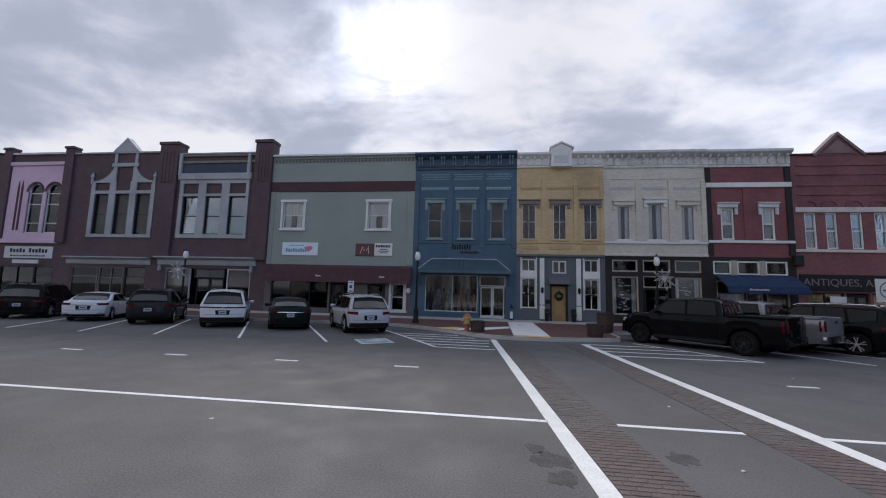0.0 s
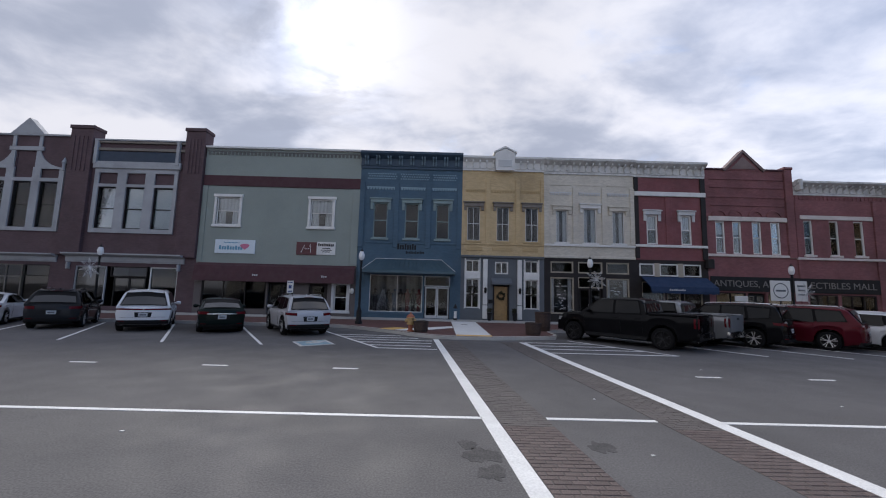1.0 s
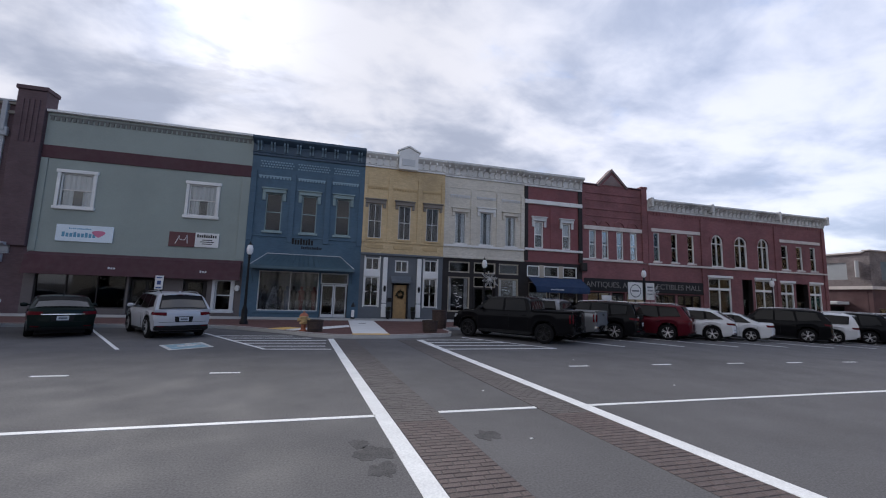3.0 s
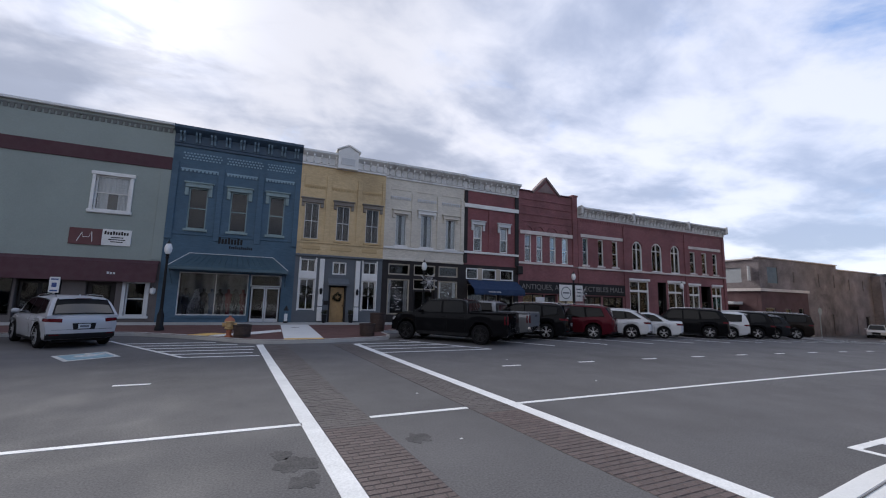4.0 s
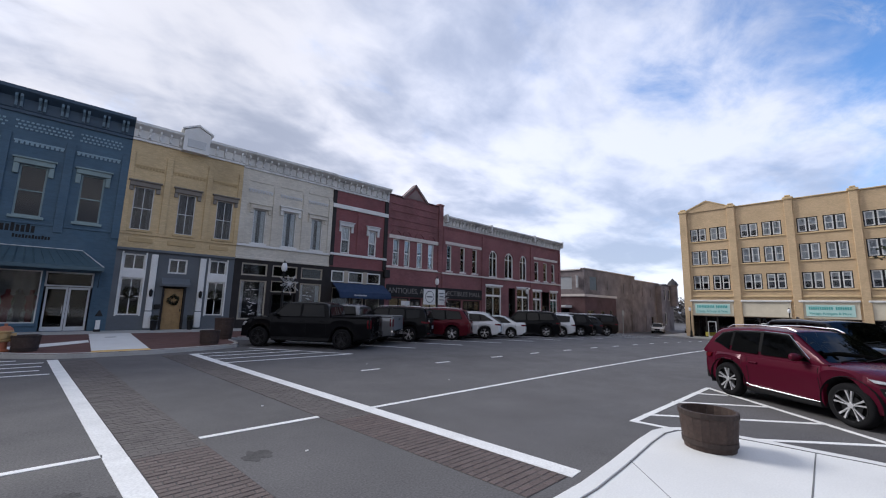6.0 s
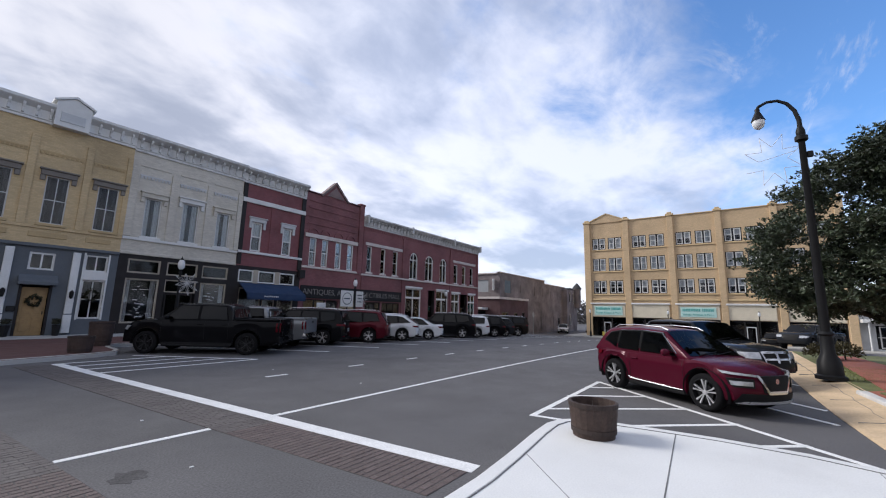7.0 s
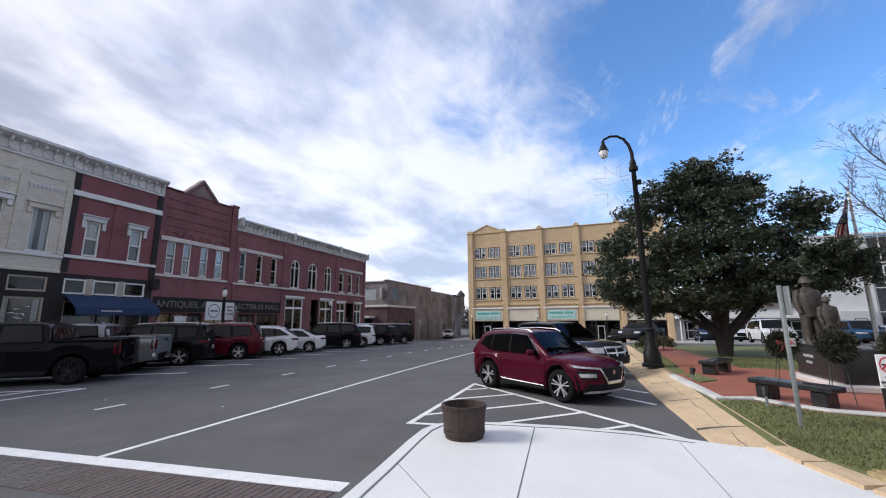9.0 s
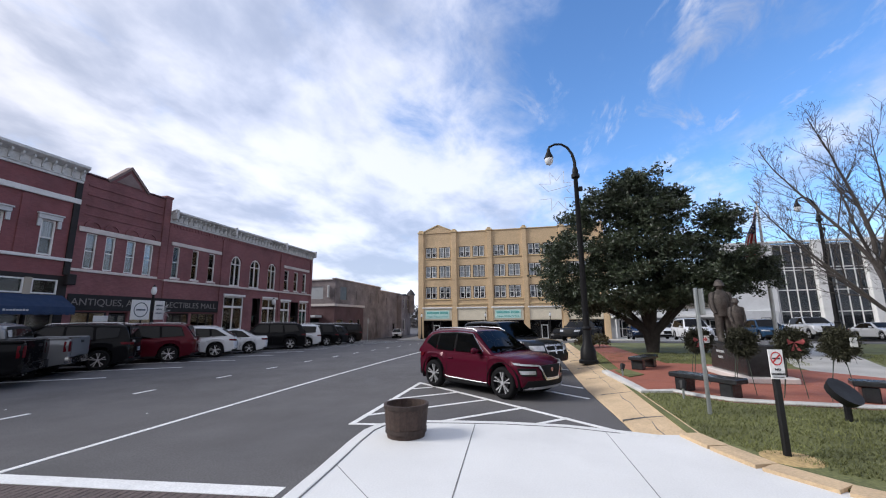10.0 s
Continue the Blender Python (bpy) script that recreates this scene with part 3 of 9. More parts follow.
SLATE = mat("slate_grey_paint", (0.098, 0.111, 0.127), 0.65, var=0.08, bump=0.1, stain=0.1)
BLACK = mat("black_paint", (0.011, 0.011, 0.012), 0.5, spec=0.25, var=0.2, bump=0.06)
CHARCOAL = mat("charcoal_wood", (0.022, 0.019, 0.019), 0.6, spec=0.25, var=0.2, bump=0.1)
TAN_TRIM = mat("tan_wood_trim", (0.36, 0.32, 0.26), 0.6, var=0.1, bump=0.08)
STONE = mat("pale_stone_trim", (0.572, 0.520, 0.494), 0.8, var=0.12, bump=0.2, stain=0.2)
OLD_CORNICE = mat("weathered_metal_cornice", (0.56, 0.56, 0.55), 0.6, var=0.18, scale=2, bump=0.15, stain=0.3)
ROOFING = mat("dark_roofing", (0.05, 0.05, 0.055), 0.9, var=0.2, bump=0.3)
DOORWOOD = mat("oak_door", (0.30, 0.19, 0.08), 0.5, var=0.15, scale=4, bump=0.1)
CANVAS = mat("navy_canvas", (0.014, 0.034, 0.085), 0.85, var=0.08, bump=0.2)
TEAL = mat("teal_metal_roof", (0.06, 0.105, 0.135), 0.45, 0.3, var=0.08, bump=0.05)
# near-black room surfaces: the dimness indoors is put into the colour
ROOM = mat("shade_toned_room", (0.055, 0.058, 0.064), 0.9, var=0.1)
PARTY = mat("party_wall_brick", (0.085, 0.065, 0.06), 0.9, var=0.15)
CURTAIN = mat("white_curtain", (0.60, 0.61, 0.63), 0.9, var=0.05)
BLIND = mat("grey_blind", (0.34, 0.36, 0.38), 0.8, var=0.06)
TEAL_BLIND = mat("teal_grey_blind", (0.46, 0.52, 0.55), 0.85, var=0.08)
GLASS = glass_mat("window_glass", (0.9, 0.92, 0.93))
DARKGLASS = glass_mat("dark_window_glass", (0.42, 0.44, 0.46))
DISPLAY = glass_mat("display_glass", (0.93, 0.94, 0.95), 0.02, 0.8)


def window(parent, x0, x1, z0, z1, frame, y=FY, fr=0.07, bars=(), mull=(), shade=None, shade_to=1.0, glass=None, sill=None, name="window", label="", depth=0.10, drapes=0.0):
    """A framed window set in an opening: bars are fractions of its height, mull of its width."""
    s = Shape()
    a, b = y + 0.05, y + 0.05 + depth
    s.box(x0, x0 + fr, a, b, z0, z1).box(x1 - fr, x1, a, b, z0, z1).box(x0 + fr, x1 - fr, a, b, z0, z0 + fr).box(x0 + fr, x1 - fr, a, b, z1 - fr, z1)
    for f in bars:
        z = z0 + (z1 - z0) * f
        s.box(x0 + fr, x1 - fr, a + 0.015, b, z - fr * 0.4, z + fr * 0.4)
    for f in mull:
        x = x0 + (x1 - x0) * f
        s.box(x - fr * 0.35, x + fr * 0.35, a + 0.01, b + 0.004, z0 + fr, z1 - fr)
    w = part(name, s, frame, parent, label)
    part("pane", Shape().box(x0 + fr * 0.5, x1 - fr * 0.5, b - 0.03, b - 0.02, z0 + fr * 0.5, z1 - fr * 0.5), glass or GLASS, w)
    if shade:
        h = z1 - (z1 - z0) * shade_to
        n = 14
        c = Shape().grid(lambda u, v: (x0 + (x1 - x0) * u, y + 0.21 + 0.02 * math.sin(u * 40) * (shade is CURTAIN), h + (z1 - h) * v), n * 2, 1)
        part("curtain" if shade is CURTAIN else "blind", c, shade, w)
    if drapes:
        for xa, xb in ((x0 + fr, x0 + (x1 - x0) * drapes), (x1 - (x1 - x0) * drapes, x1 - fr)):
            part("curtain", Shape().grid(lambda u, v: (xa + (xb - xa) * u, y + 0.24 + 0.02 * math.sin(u * 18), z0 + 0.05 + (z1 - z0 - 0.1) * v), 10, 1), CURTAIN, w)
    if sill:
        part("sill", Shape().bbox(x0 - 0.12, x1 + 0.12, y - 0.10, y + 0.06, z0 - 0.14, z0 - 0.002, 0.012), sill, w)
    return w


def hood(parent, x0, x1, z, material, h=0.28, out=0.16, drop=0.35):
    """A window head with a cap, and ears that hang at both ends."""
    s = Shape()
    s.bbox(x0, x1, FY - out, FY - 0.002, z, z + h, 0.02)
    s.bbox(x0 - 0.06, x1 + 0.06, FY - out - 0.06, FY - 0.002, z + h, z + h + 0.09, 0.015)
    for x in (x0, x1 - 0.2):
        s.bbox(x, x + 0.2, FY - out * 0.7, FY - 0.002, z - drop, z, 0.02)
    return part("window_hood", s, material, parent)


def cornice(parent, x0, x1, z0, z1, material, brackets=0, out=0.45, bracket_mat=None, pairs=False, name="cornice"):
    h = z1 - z0
    prof = [(FY - 0.002, z0), (FY - 0.08, z0), (FY - 0.08, z0 + h * 0.12), (FY - 0.12, z0 + h * 0.16), (FY - 0.12, z0 + h * 0.62), (FY - out * 0.6, z0 + h * 0.72),
            (FY - out * 0.85, z0 + h * 0.8), (FY - out, z0 + h * 0.86), (FY - out, z1), (FY - 0.002, z1)]
    c = part(name, Shape().prism(prof, x0, x1, "x"), material, parent)
    for i in range(brackets):
        x = x0 + (x1 - x0) * (i + 0.5) / brackets
        for dx in ((-0.09, 0.09) if pairs else (0,)):
            b = [(FY - 0.11, z0 + h * 0.2), (FY - 0.2, z0 + h * 0.24), (FY - 0.22, z0 + h * 0.45), (FY - out * 0.75, z0 + h * 0.62), (FY - out * 0.75, z0 + h * 0.74), (FY - 0.11, z0 + h * 0.74)]
            part("bracket", Shape().prism(b, x + dx - 0.05, x + dx + 0.05, "x"), bracket_mat or material, c)
    return c


def dentils(parent, x0, x1, z, material, n, h=0.12, name="dentil_band"):
    s = Shape()
    s.box(x0, x1, FY - 0.05, FY - 0.002, z + h, z + h + 0.07)
    w = (x1 - x0) / n
    for i in range(n):
        s.box(x0 + w * (i + 0.2), x0 + w * (i + 0.8), FY - 0.045, FY - 0.002, z, z + h)
    return part(name, s, material, parent)


def shell(name, x0, x1, top, holes, material, label, floor_z=4.55, base=-1.5, group="shop row", lower=None, split=None, shared=True):
    """A terraced shop: front wall with openings, party walls, back, floors and flat roof."""
    ob = thing(name, ((x0 + x1) / 2, FY, 0.2), label, "shop building", group)
    if lower:
        part("wall", clad(Shape(), x0, x1, split, top, holes, FY, FY + 0.35), material, ob)
        part("shopfront_wall", clad(Shape(), x0, x1, base, split, holes, FY, FY + 0.35), lower, ob)
    else:
        part("wall", clad(Shape(), x0, x1, base, top, holes, FY, FY + 0.35), material, ob)
    s = Shape()
    s.box(x0, x0 + 0.15, FY + 0.35, FY + 13, base, top - 0.02).box(x1 - 0.15, x1, FY + 0.35, FY + 13, base, top - 0.02).box(x0 + 0.15, x1 - 0.15, FY + 12.8, FY + 13, base, top - 0.3)
    part("party_wall", s, PARTY, ob)
    z = gz((x0 + x1) / 2) + 0.2
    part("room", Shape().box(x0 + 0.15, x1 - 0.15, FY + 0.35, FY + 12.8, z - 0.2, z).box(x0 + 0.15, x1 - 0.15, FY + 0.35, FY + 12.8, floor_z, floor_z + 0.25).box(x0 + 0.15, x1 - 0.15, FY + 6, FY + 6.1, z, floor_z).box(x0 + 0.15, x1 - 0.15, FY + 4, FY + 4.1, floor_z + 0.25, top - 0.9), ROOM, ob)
    part("roof", Shape().box(x0 + 0.15, x1 - 0.15, FY + 0.35, FY + 12.8, top - 0.9, top - 0.75), ROOFING, ob)
    return ob


def sign_board(parent, x0, x1, z0, z1, material, y=FY, name="sign", label="", t=0.06):
    return part(name, Shape().bbox(x0, x1, y - t - 0.004, y - 0.004, z0, z1, 0.01), material, parent, label)


def bars(parent, specs, material, y, name="lettering", label="bars of lettering"):
    """Unreadable writing as plain bars: x0, x1, z, height."""
    s = Shape()
    for x0, x1, z, h in specs:
        s.box(x0, x1, y - 0.008, y - 0.001, z, z + h)
    return part(name, s, material, parent, label)


def letters(x0, x1, z, h, n, gap=0.28):
    """Bars for a word of n letters."""
    w = (x1 - x0) / n
    return [(x0 + w * i, x0 + w * (i + 1 - gap), z, h * (0.8 + 0.2 * ((i * 7) % 3 == 0))) for i in range(n)]


def pediment(parent, pts, material, name="gable", y0=None, y1=None):
    return part(name, Shape().prism(pts, FY - 0.05 if y0 is None else y0, FY + 0.35 if y1 is None else y1, "y"), material, parent)


def arch_fill(parent, x0, x1, z_spring, z_top, material, y0=FY, y1=FY + 0.35, n=12):
    """Closes the corners of a square opening so that it ends in a round arch."""
    cx, r, h = (x0 + x1) / 2, (x1 - x0) / 2, z_top - z_spring
    pts = [(cx - r * math.cos(math.pi * i / n), z_spring + h * math.sin(math.pi * i / n)) for i in range(n + 1)]
    s = Shape()
    for a, b in zip(pts, pts[1:]):
        s.prism([a, b, (b[0], z_top + 0.001), (a[0], z_top + 0.001)], y0, y1, "y")
    return part("arch_corner", s, material, parent)


def arch_ring(parent, x0, x1, z_spring, z_top, w, material, out=0.06, n=14, name="arch"):
    cx, r, h = (x0 + x1) / 2, (x1 - x0) / 2, z_top - z_spring
    s = Shape()
    p = lambda k, e: (cx - (r + e) * math.cos(math.pi * k / n), z_spring + (h + e) * math.sin(math.pi * k / n))
    y0, y1 = FY - out, FY - 0.002 if out > 0 else FY - out + 0.03
    s.loft([[(p(i, 0)[0], y0, p(i, 0)[1]), (p(i, w)[0], y0, p(i, w)[1]), (p(i, w)[0], y1, p(i, w)[1]), (p(i, 0)[0], y1, p(i, 0)[1])] for i in range(n + 1)])
    return part(name, s, material, parent)


def glazed_door(parent, x0, x1, z0, z1, frame, leaves=2, y=FY + 0.15, name="door"):
    w = (x1 - x0) / leaves
    for i in range(leaves):
        a, b = x0 + w * i + 0.01, x0 + w * (i + 1) - 0.01
        s = Shape()
        s.box(a, a + 0.08, y, y + 0.05, z0, z1).box(b - 0.08, b, y, y + 0.05, z0, z1).box(a + 0.08, b - 0.08, y, y + 0.05, z1 - 0.1, z1).box(a + 0.08, b - 0.08, y, y + 0.05, z0, z0 + 0.2)
        d = part(name, s, frame, parent)
        part("pane", Shape().box(a + 0.06, b - 0.06, y + 0.02, y + 0.03, z0 + 0.18, z1 - 0.08), DARKGLASS, d)
        hx = b - 0.13 if i == 0 else a + 0.11
        part("handle", Shape().tube([(hx, y - 0.05, z0 + 0.85), (hx, y - 0.05, z0 + 1.25)], 0.014, 6), mat("steel", (0.5, 0.5, 0.5), 0.3, 1.0, var=0.05), d)


# -- dark shop at the far west end --
b = shell("dark_brick_shop", -47.0, -38.2, 12.45, [(-45, -41, 0.6, 3.0)], DARK_BRICK, "dark brick shop at the end of the row")
window(b, -45, -41, 0.6, 3.0, BLACK, mull=(0.5,), glass=DARKGLASS)
part("coping", Shape().box(-47, -38.2, FY - 0.12, FY + 0.4, 12.45, 12.55), BLACK, b)

# -- pink panel shop --
b = shell("pink_panel_shop", -38.2, -31.6, 12.35, [(-35.45, -34.05, 5.8, 9.9), (-33.7, -32.3, 5.8, 9.9), (-37.2, -32.2, 0.5, 3.1)], DARK_BRICK, "dark brick shop with pink arched window panel and white sign")
part("coping", Shape().box(-38.2, -31.6, FY - 0.16, FY + 0.4, 12.35, 12.5), GREYWHITE, b)
for x in (-38.1, -32.2):
    part("pier", Shape().bbox(x - 0.05, x + 0.75, FY - 0.2, FY + 0.4, 5.0, 12.75, 0.02).bbox(x - 0.12, x + 0.82, FY - 0.3, FY + 0.4, 12.75, 12.95, 0.03), DARK_BRICK, b)
part("panel", clad(Shape(), -37.3, -32.25, 5.3, 11.4, [(-35.45, -34.05, 5.8, 9.9), (-33.7, -32.3, 5.8, 9.9)], FY - 0.08, FY - 0.003), PINK, b, "pink painted panel")
part("panel_cap", Shape().bbox(-37.5, -32.2, FY - 0.2, FY - 0.003, 11.4, 11.7, 0.03), PINK, b)
part("panel_base", Shape().bbox(-37.6, -32.0, FY - 0.2, FY - 0.003, 4.95, 5.3, 0.03), PINK, b)
for x0, x1 in ((-35.45, -34.05), (-33.7, -32.3)):
    arch_fill(b, x0, x1, 9.2, 9.9, PINK, FY - 0.08, FY + 0.3)
    arch_ring(b, x0, x1, 9.2, 9.9, 0.14, MAROON, 0.12)
    window(b, x0, x1, 5.8, 9.9, WHITE, bars=(0.2, 0.58, 0.8), glass=DARKGLASS)
for x in (-36.4, -36.05):
    part("slot_trim", Shape().prism([(x - 0.1, 6.0), (x + 0.1, 6.0), (x + 0.1, 9.6), (x, 10.2), (x - 0.1, 9.6)], FY - 0.1, FY - 0.081, "y"), MAROON, b)
sg = sign_board(b, -36.95, -32.4, 3.75, 4.7, GREYWHITE, label="grey-white shop sign board with dark lettering")
bars(sg, letters(-36.4, -34.9, 4.2, 0.34, 5) + letters(-34.6, -32.8, 4.2, 0.34, 6) + letters(-36.3, -33.0, 3.88, 0.12, 16), CHARCOAL, FY - 0.064)
part("blade_sign", Shape().bbox(-35.6, -33.2, FY - 0.4, FY - 0.3, 3.3, 3.6, 0.02), GREYWHITE, b)
window(b, -37.2, -34.0, 0.5, 3.1, BLACK, mull=(0.5,), glass=DARKGLASS)
window(b, -34.0, -32.2, 0.2, 3.1, BLACK, bars=(0.75,), glass=DARKGLASS, name="door_window")

# -- gothic-panel shop --
hol = [(-29.2, -27.9, 5.75, 9.0), (-27.35, -26.05, 5.75, 9.0), (-25.5, -24.2, 5.75, 9.0), (-29.2, -27.9, 9.25, 9.9), (-27.35, -26.05, 9.25, 11.2), (-25.5, -24.2, 9.25, 9.9), (-30.6, -24.0, 0.5, 3.2)]
b = shell("arched_panel_shop", -31.6, -23.55, 12.3, hol, DARK_BRICK, "dark plum brick shop with a tall grey window frame")
part("coping", Shape().box(-31.6, -23.55, FY - 0.12, FY + 0.4, 12.3, 12.42), ASH, b)
pediment(b, [(-27.95, 12.42), (-26.75, 13.6), (-25.55, 12.42)], ASH, y0=FY - 0.14)
part("window_surround", clad(Shape(), -29.55, -23.85, 5.5, 10.0, [h for h in hol if h[2] > 5 and h[3] < 10.5] + [(-27.35, -26.05, 9.25, 10.01)], FY - 0.1, FY - 0.003), ASH, b, "grey painted window surround")
for sgn in (-1, 1):
    cx = -26.7
    pts = [(cx + sgn * 2.85, 10.0)] + [(cx + sgn * (0.95 + 1.9 * (1 - math.sin(t * math.pi / 2 / 8))), 10.0 + 1.5 * (1 - math.cos(t * math.pi / 2 / 8))) for t in range(9)] + [(cx + sgn * 0.75, 11.5), (cx + sgn * 0.75, 10.0)]
    part("curved_bracket", Shape().prism(pts, FY - 0.1, FY - 0.003, "y"), ASH, b)
    part("pinnacle", Shape().lathe([(0.1, 0), (0.1, 0.5), (0.16, 0.55), (0.02, 0.95)], (cx + sgn * 2.8, FY - 0.12, 9.8), 8), ASH, b)
part("panel_head", Shape().bbox(-27.9, -25.5, FY - 0.12, FY - 0.003, 11.2, 11.5, 0.02).bbox(-27.75, -27.5, FY - 0.1, FY - 0.003, 11.5, 12.3, 0.02).bbox(-25.9, -25.65, FY - 0.1, FY - 0.003, 11.5, 12.3, 0.02), ASH, b)
for h in hol[:3]:
    window(b, *h, BLACK, bars=(0.5,), glass=GLASS, shade=TEAL_BLIND, shade_to=0.8)
for h in hol[3:6]:
    part("transom_panel", Shape().bbox(h[0], h[1], FY + 0.04, FY + 0.12, h[2], h[3], 0.02), DARK_BRICK, b)
cornice(b, -31.0, -23.6, 3.4, 3.95, ASH, 0, 0.5, name="shopfront_cornice")
window(b, -30.6, -28.2, 0.5, 3.2, TAUPE, bars=(0.72,), glass=DARKGLASS)
window(b, -28.1, -25.9, 0.2, 3.2, TAUPE, bars=(0.72,), mull=(0.5,), glass=DARKGLASS, name="door_window")
window(b, -25.8, -24.0, 0.5, 3.2, BLACK, bars=(0.72,), glass=DARKGLASS)

# -- broad-window shop with tall piers --
hol = [(-21.4, -20.1, 5.8, 8.75), (-19.45, -18.15, 5.8, 8.75), (-17.5, -16.15, 5.8, 8.75), (-21.4, -20.1, 8.95, 9.75), (-19.45, -18.15, 8.95, 9.75), (-17.5, -16.15, 8.95, 9.75), (-22.3, -15.3, 0.5, 3.2)]
b = shell("broad_window_shop", -23.55, -14.1, 12.1, hol, DARK_BRICK, "dark plum brick shop with broad white-framed window and tall piers")
part("coping", Shape().box(-22.0, -15.5, FY - 0.12, FY + 0.4, 12.1, 12.2), ASH, b)
for x0, x1 in ((-23.6, -22.0), (-15.5, -14.12)):
    s = Shape().bbox(x0, x1, FY - 0.25, FY + 0.7, 3.9, 12.85, 0.02).bbox(x0 - 0.08, x1 + 0.06, FY - 0.33, FY + 0.75, 12.85, 13.1, 0.03)
    for i in range(4):
        xx = x0 + 0.25 + i * (x1 - x0 - 0.4) / 4
        s.box(xx, xx + 0.12, FY - 0.29, FY - 0.249, 9.8, 12.3)
    part("pier", s, DARK_BRICK, b)
part("window_surround", clad(Shape(), -21.7, -15.9, 5.5, 10.05, hol[:6], FY - 0.1, FY - 0.003), ASH, b, "grey-white painted window surround")
part("surround_cap", Shape().bbox(-21.85, -15.75, FY - 0.2, FY - 0.003, 10.05, 10.55, 0.03), ASH, b)
part("steel_lintel", Shape().bbox(-22.0, -15.5, FY - 0.14, FY - 0.003, 11.35, 11.55, 0.02).bbox(-22.0, -15.5, FY - 0.14, FY - 0.003, 11.9, 12.05, 0.02), TAUPE, b)
for x in (-21.75, -16.0):
    part("lintel_post", Shape().bbox(x - 0.12, x + 0.12, FY - 0.24, FY - 0.003, 10.35, 12.1, 0.02), ASH, b)
part("lintel_panel", Shape().box(-21.6, -16.1, FY - 0.08, FY - 0.003, 10.35, 11.3), NAVY, b)
for h in hol[:3]:
    window(b, *h, BLACK, bars=(0.48,), glass=GLASS, shade=TEAL_BLIND)
for h in hol[3:6]:
    part("transom_panel", Shape().bbox(h[0], h[1], FY + 0.04, FY + 0.12, h[2], h[3], 0.02), DARK_BRICK, b)
cornice(b, -22.95, -14.9, 3.45, 4.05, ASH, 0, 0.55, name="shopfront_cornice")
for x in (-22.7, -15.2):
    part("shopfront_bracket", Shape().bbox(x - 0.08, x + 0.08, FY - 0.25, FY - 0.003, 2.95, 3.42, 0.03), ASH, b)
window(b, -22.3, -20.2, 0.6, 3.2, ASH, glass=DARKGLASS)
glazed_door(b, -19.7, -17.5, 0.2, 2.5, BLACK)
window(b, -19.9, -17.4, 2.5, 3.2, CHARCOAL, glass=DARKGLASS, name="transom")
window(b, -17.2, -15.3, 0.6, 3.2, WHITE, glass=DARKGLASS)

# -- sage green stucco shop --
hol = [(-13.05, -11.45, 6.3, 8.25), (-6.5, -4.95, 6.3, 8.25), (-13.6, -9.2, 0.55, 2.6), (-9.1, -7.3, 0.2, 2.5), (-6.3, -5.0, 0.2, 2.35), (-4.55, -3.65, 0.55, 2.4)]
b = shell("sage_green_shop", -14.1, -3.1, 11.75, hol, SAGE, "sage green stucco shop with maroon bands and a maroon awning", lower=mat("taupe_stucco", (0.115, 0.10, 0.098), 0.85, var=0.08, bump=0.2), split=3.6)
part("coping", Shape().bbox(-14.1, -3.1, FY - 0.18, FY + 0.4, 11.75, 11.9, 0.02), WHITE, b)
# the scallops' shadow is put into a darker sage colour
dentils(b, -14.0, -3.2, 11.3, mat("sage_shadow_fringe", (0.13, 0.135, 0.13), 0.85, var=0.1), 40, 0.22)
part("maroon_band", Shape().bbox(-14.1, -3.1, FY - 0.06, FY - 0.003, 9.05, 9.8, 0.01), MAROON, b)
part("pilaster", Shape().bbox(-14.1, -13.75, FY - 0.05, FY - 0.003, 3.7, 9.04, 0.01), SAGE, b)
part("pilaster", Shape().bbox(-3.6, -3.1, FY - 0.05, FY - 0.003, 3.7, 9.04, 0.01), SAGE, b)
for h in hol[:2]:
    x0, x1, z0, z1 = h
    s = Shape()
    s.bbox(x0 - 0.16, x0, FY - 0.07, FY + 0.1, z0, z1, 0.01).bbox(x1, x1 + 0.16, FY - 0.07, FY + 0.1, z0, z1, 0.01).bbox(x0 - 0.22, x1 + 0.22, FY - 0.1, FY + 0.1, z1, z1 + 0.2, 0.02).bbox(x0 - 0.22, x1 + 0.22, FY - 0.12, FY + 0.1, z0 - 0.18, z0, 0.02)
    part("window_casing", s, WHITE, b)
    window(b, x0, x1, z0, z1, WHITE, bars=(0.5,), shade=CURTAIN, shade_to=0.5, drapes=0.36)
sg = sign_board(b, -12.9, -10.15, 4.3, 5.25, mat("sign_pale_blue", (0.62, 0.70, 0.76), 0.5, var=0.04), label="pale blue hanging shop banner with a pink bean shape")
bars(sg, letters(-12.6, -10.95, 4.55, 0.28, 9) + letters(-12.3, -11.2, 5.0, 0.08, 12), mat("sign_blue", (0.10, 0.28, 0.42), 0.5, var=0.05), FY - 0.064)
s = Shape().prism([(-10.85 + 0.28 * math.cos(t * 0.4) + 0.1 * math.sin(t * 0.8), 4.78 + 0.2 * math.sin(t * 0.4)) for t in range(16)], FY - 0.074, FY - 0.064, "y")
part("bean_shape", s, mat("sign_pink", (0.55, 0.16, 0.27), 0.5, var=0.1), sg)
sg = sign_board(b, -7.3, -5.9, 4.33, 5.22, mat("sign_wine", (0.10, 0.03, 0.035), 0.5, var=0.05), label="wine red and white shop sign with plain bars")
s = Shape().tube([(-6.95, FY - 0.07, 4.5), (-6.75, FY - 0.07, 5.0), (-6.7, FY - 0.07, 4.75), (-6.45, FY - 0.07, 4.75), (-6.35, FY - 0.07, 5.05), (-6.3, FY - 0.07, 4.5)], 0.02, 5)
part("monogram_stroke", s, WHITE, sg)
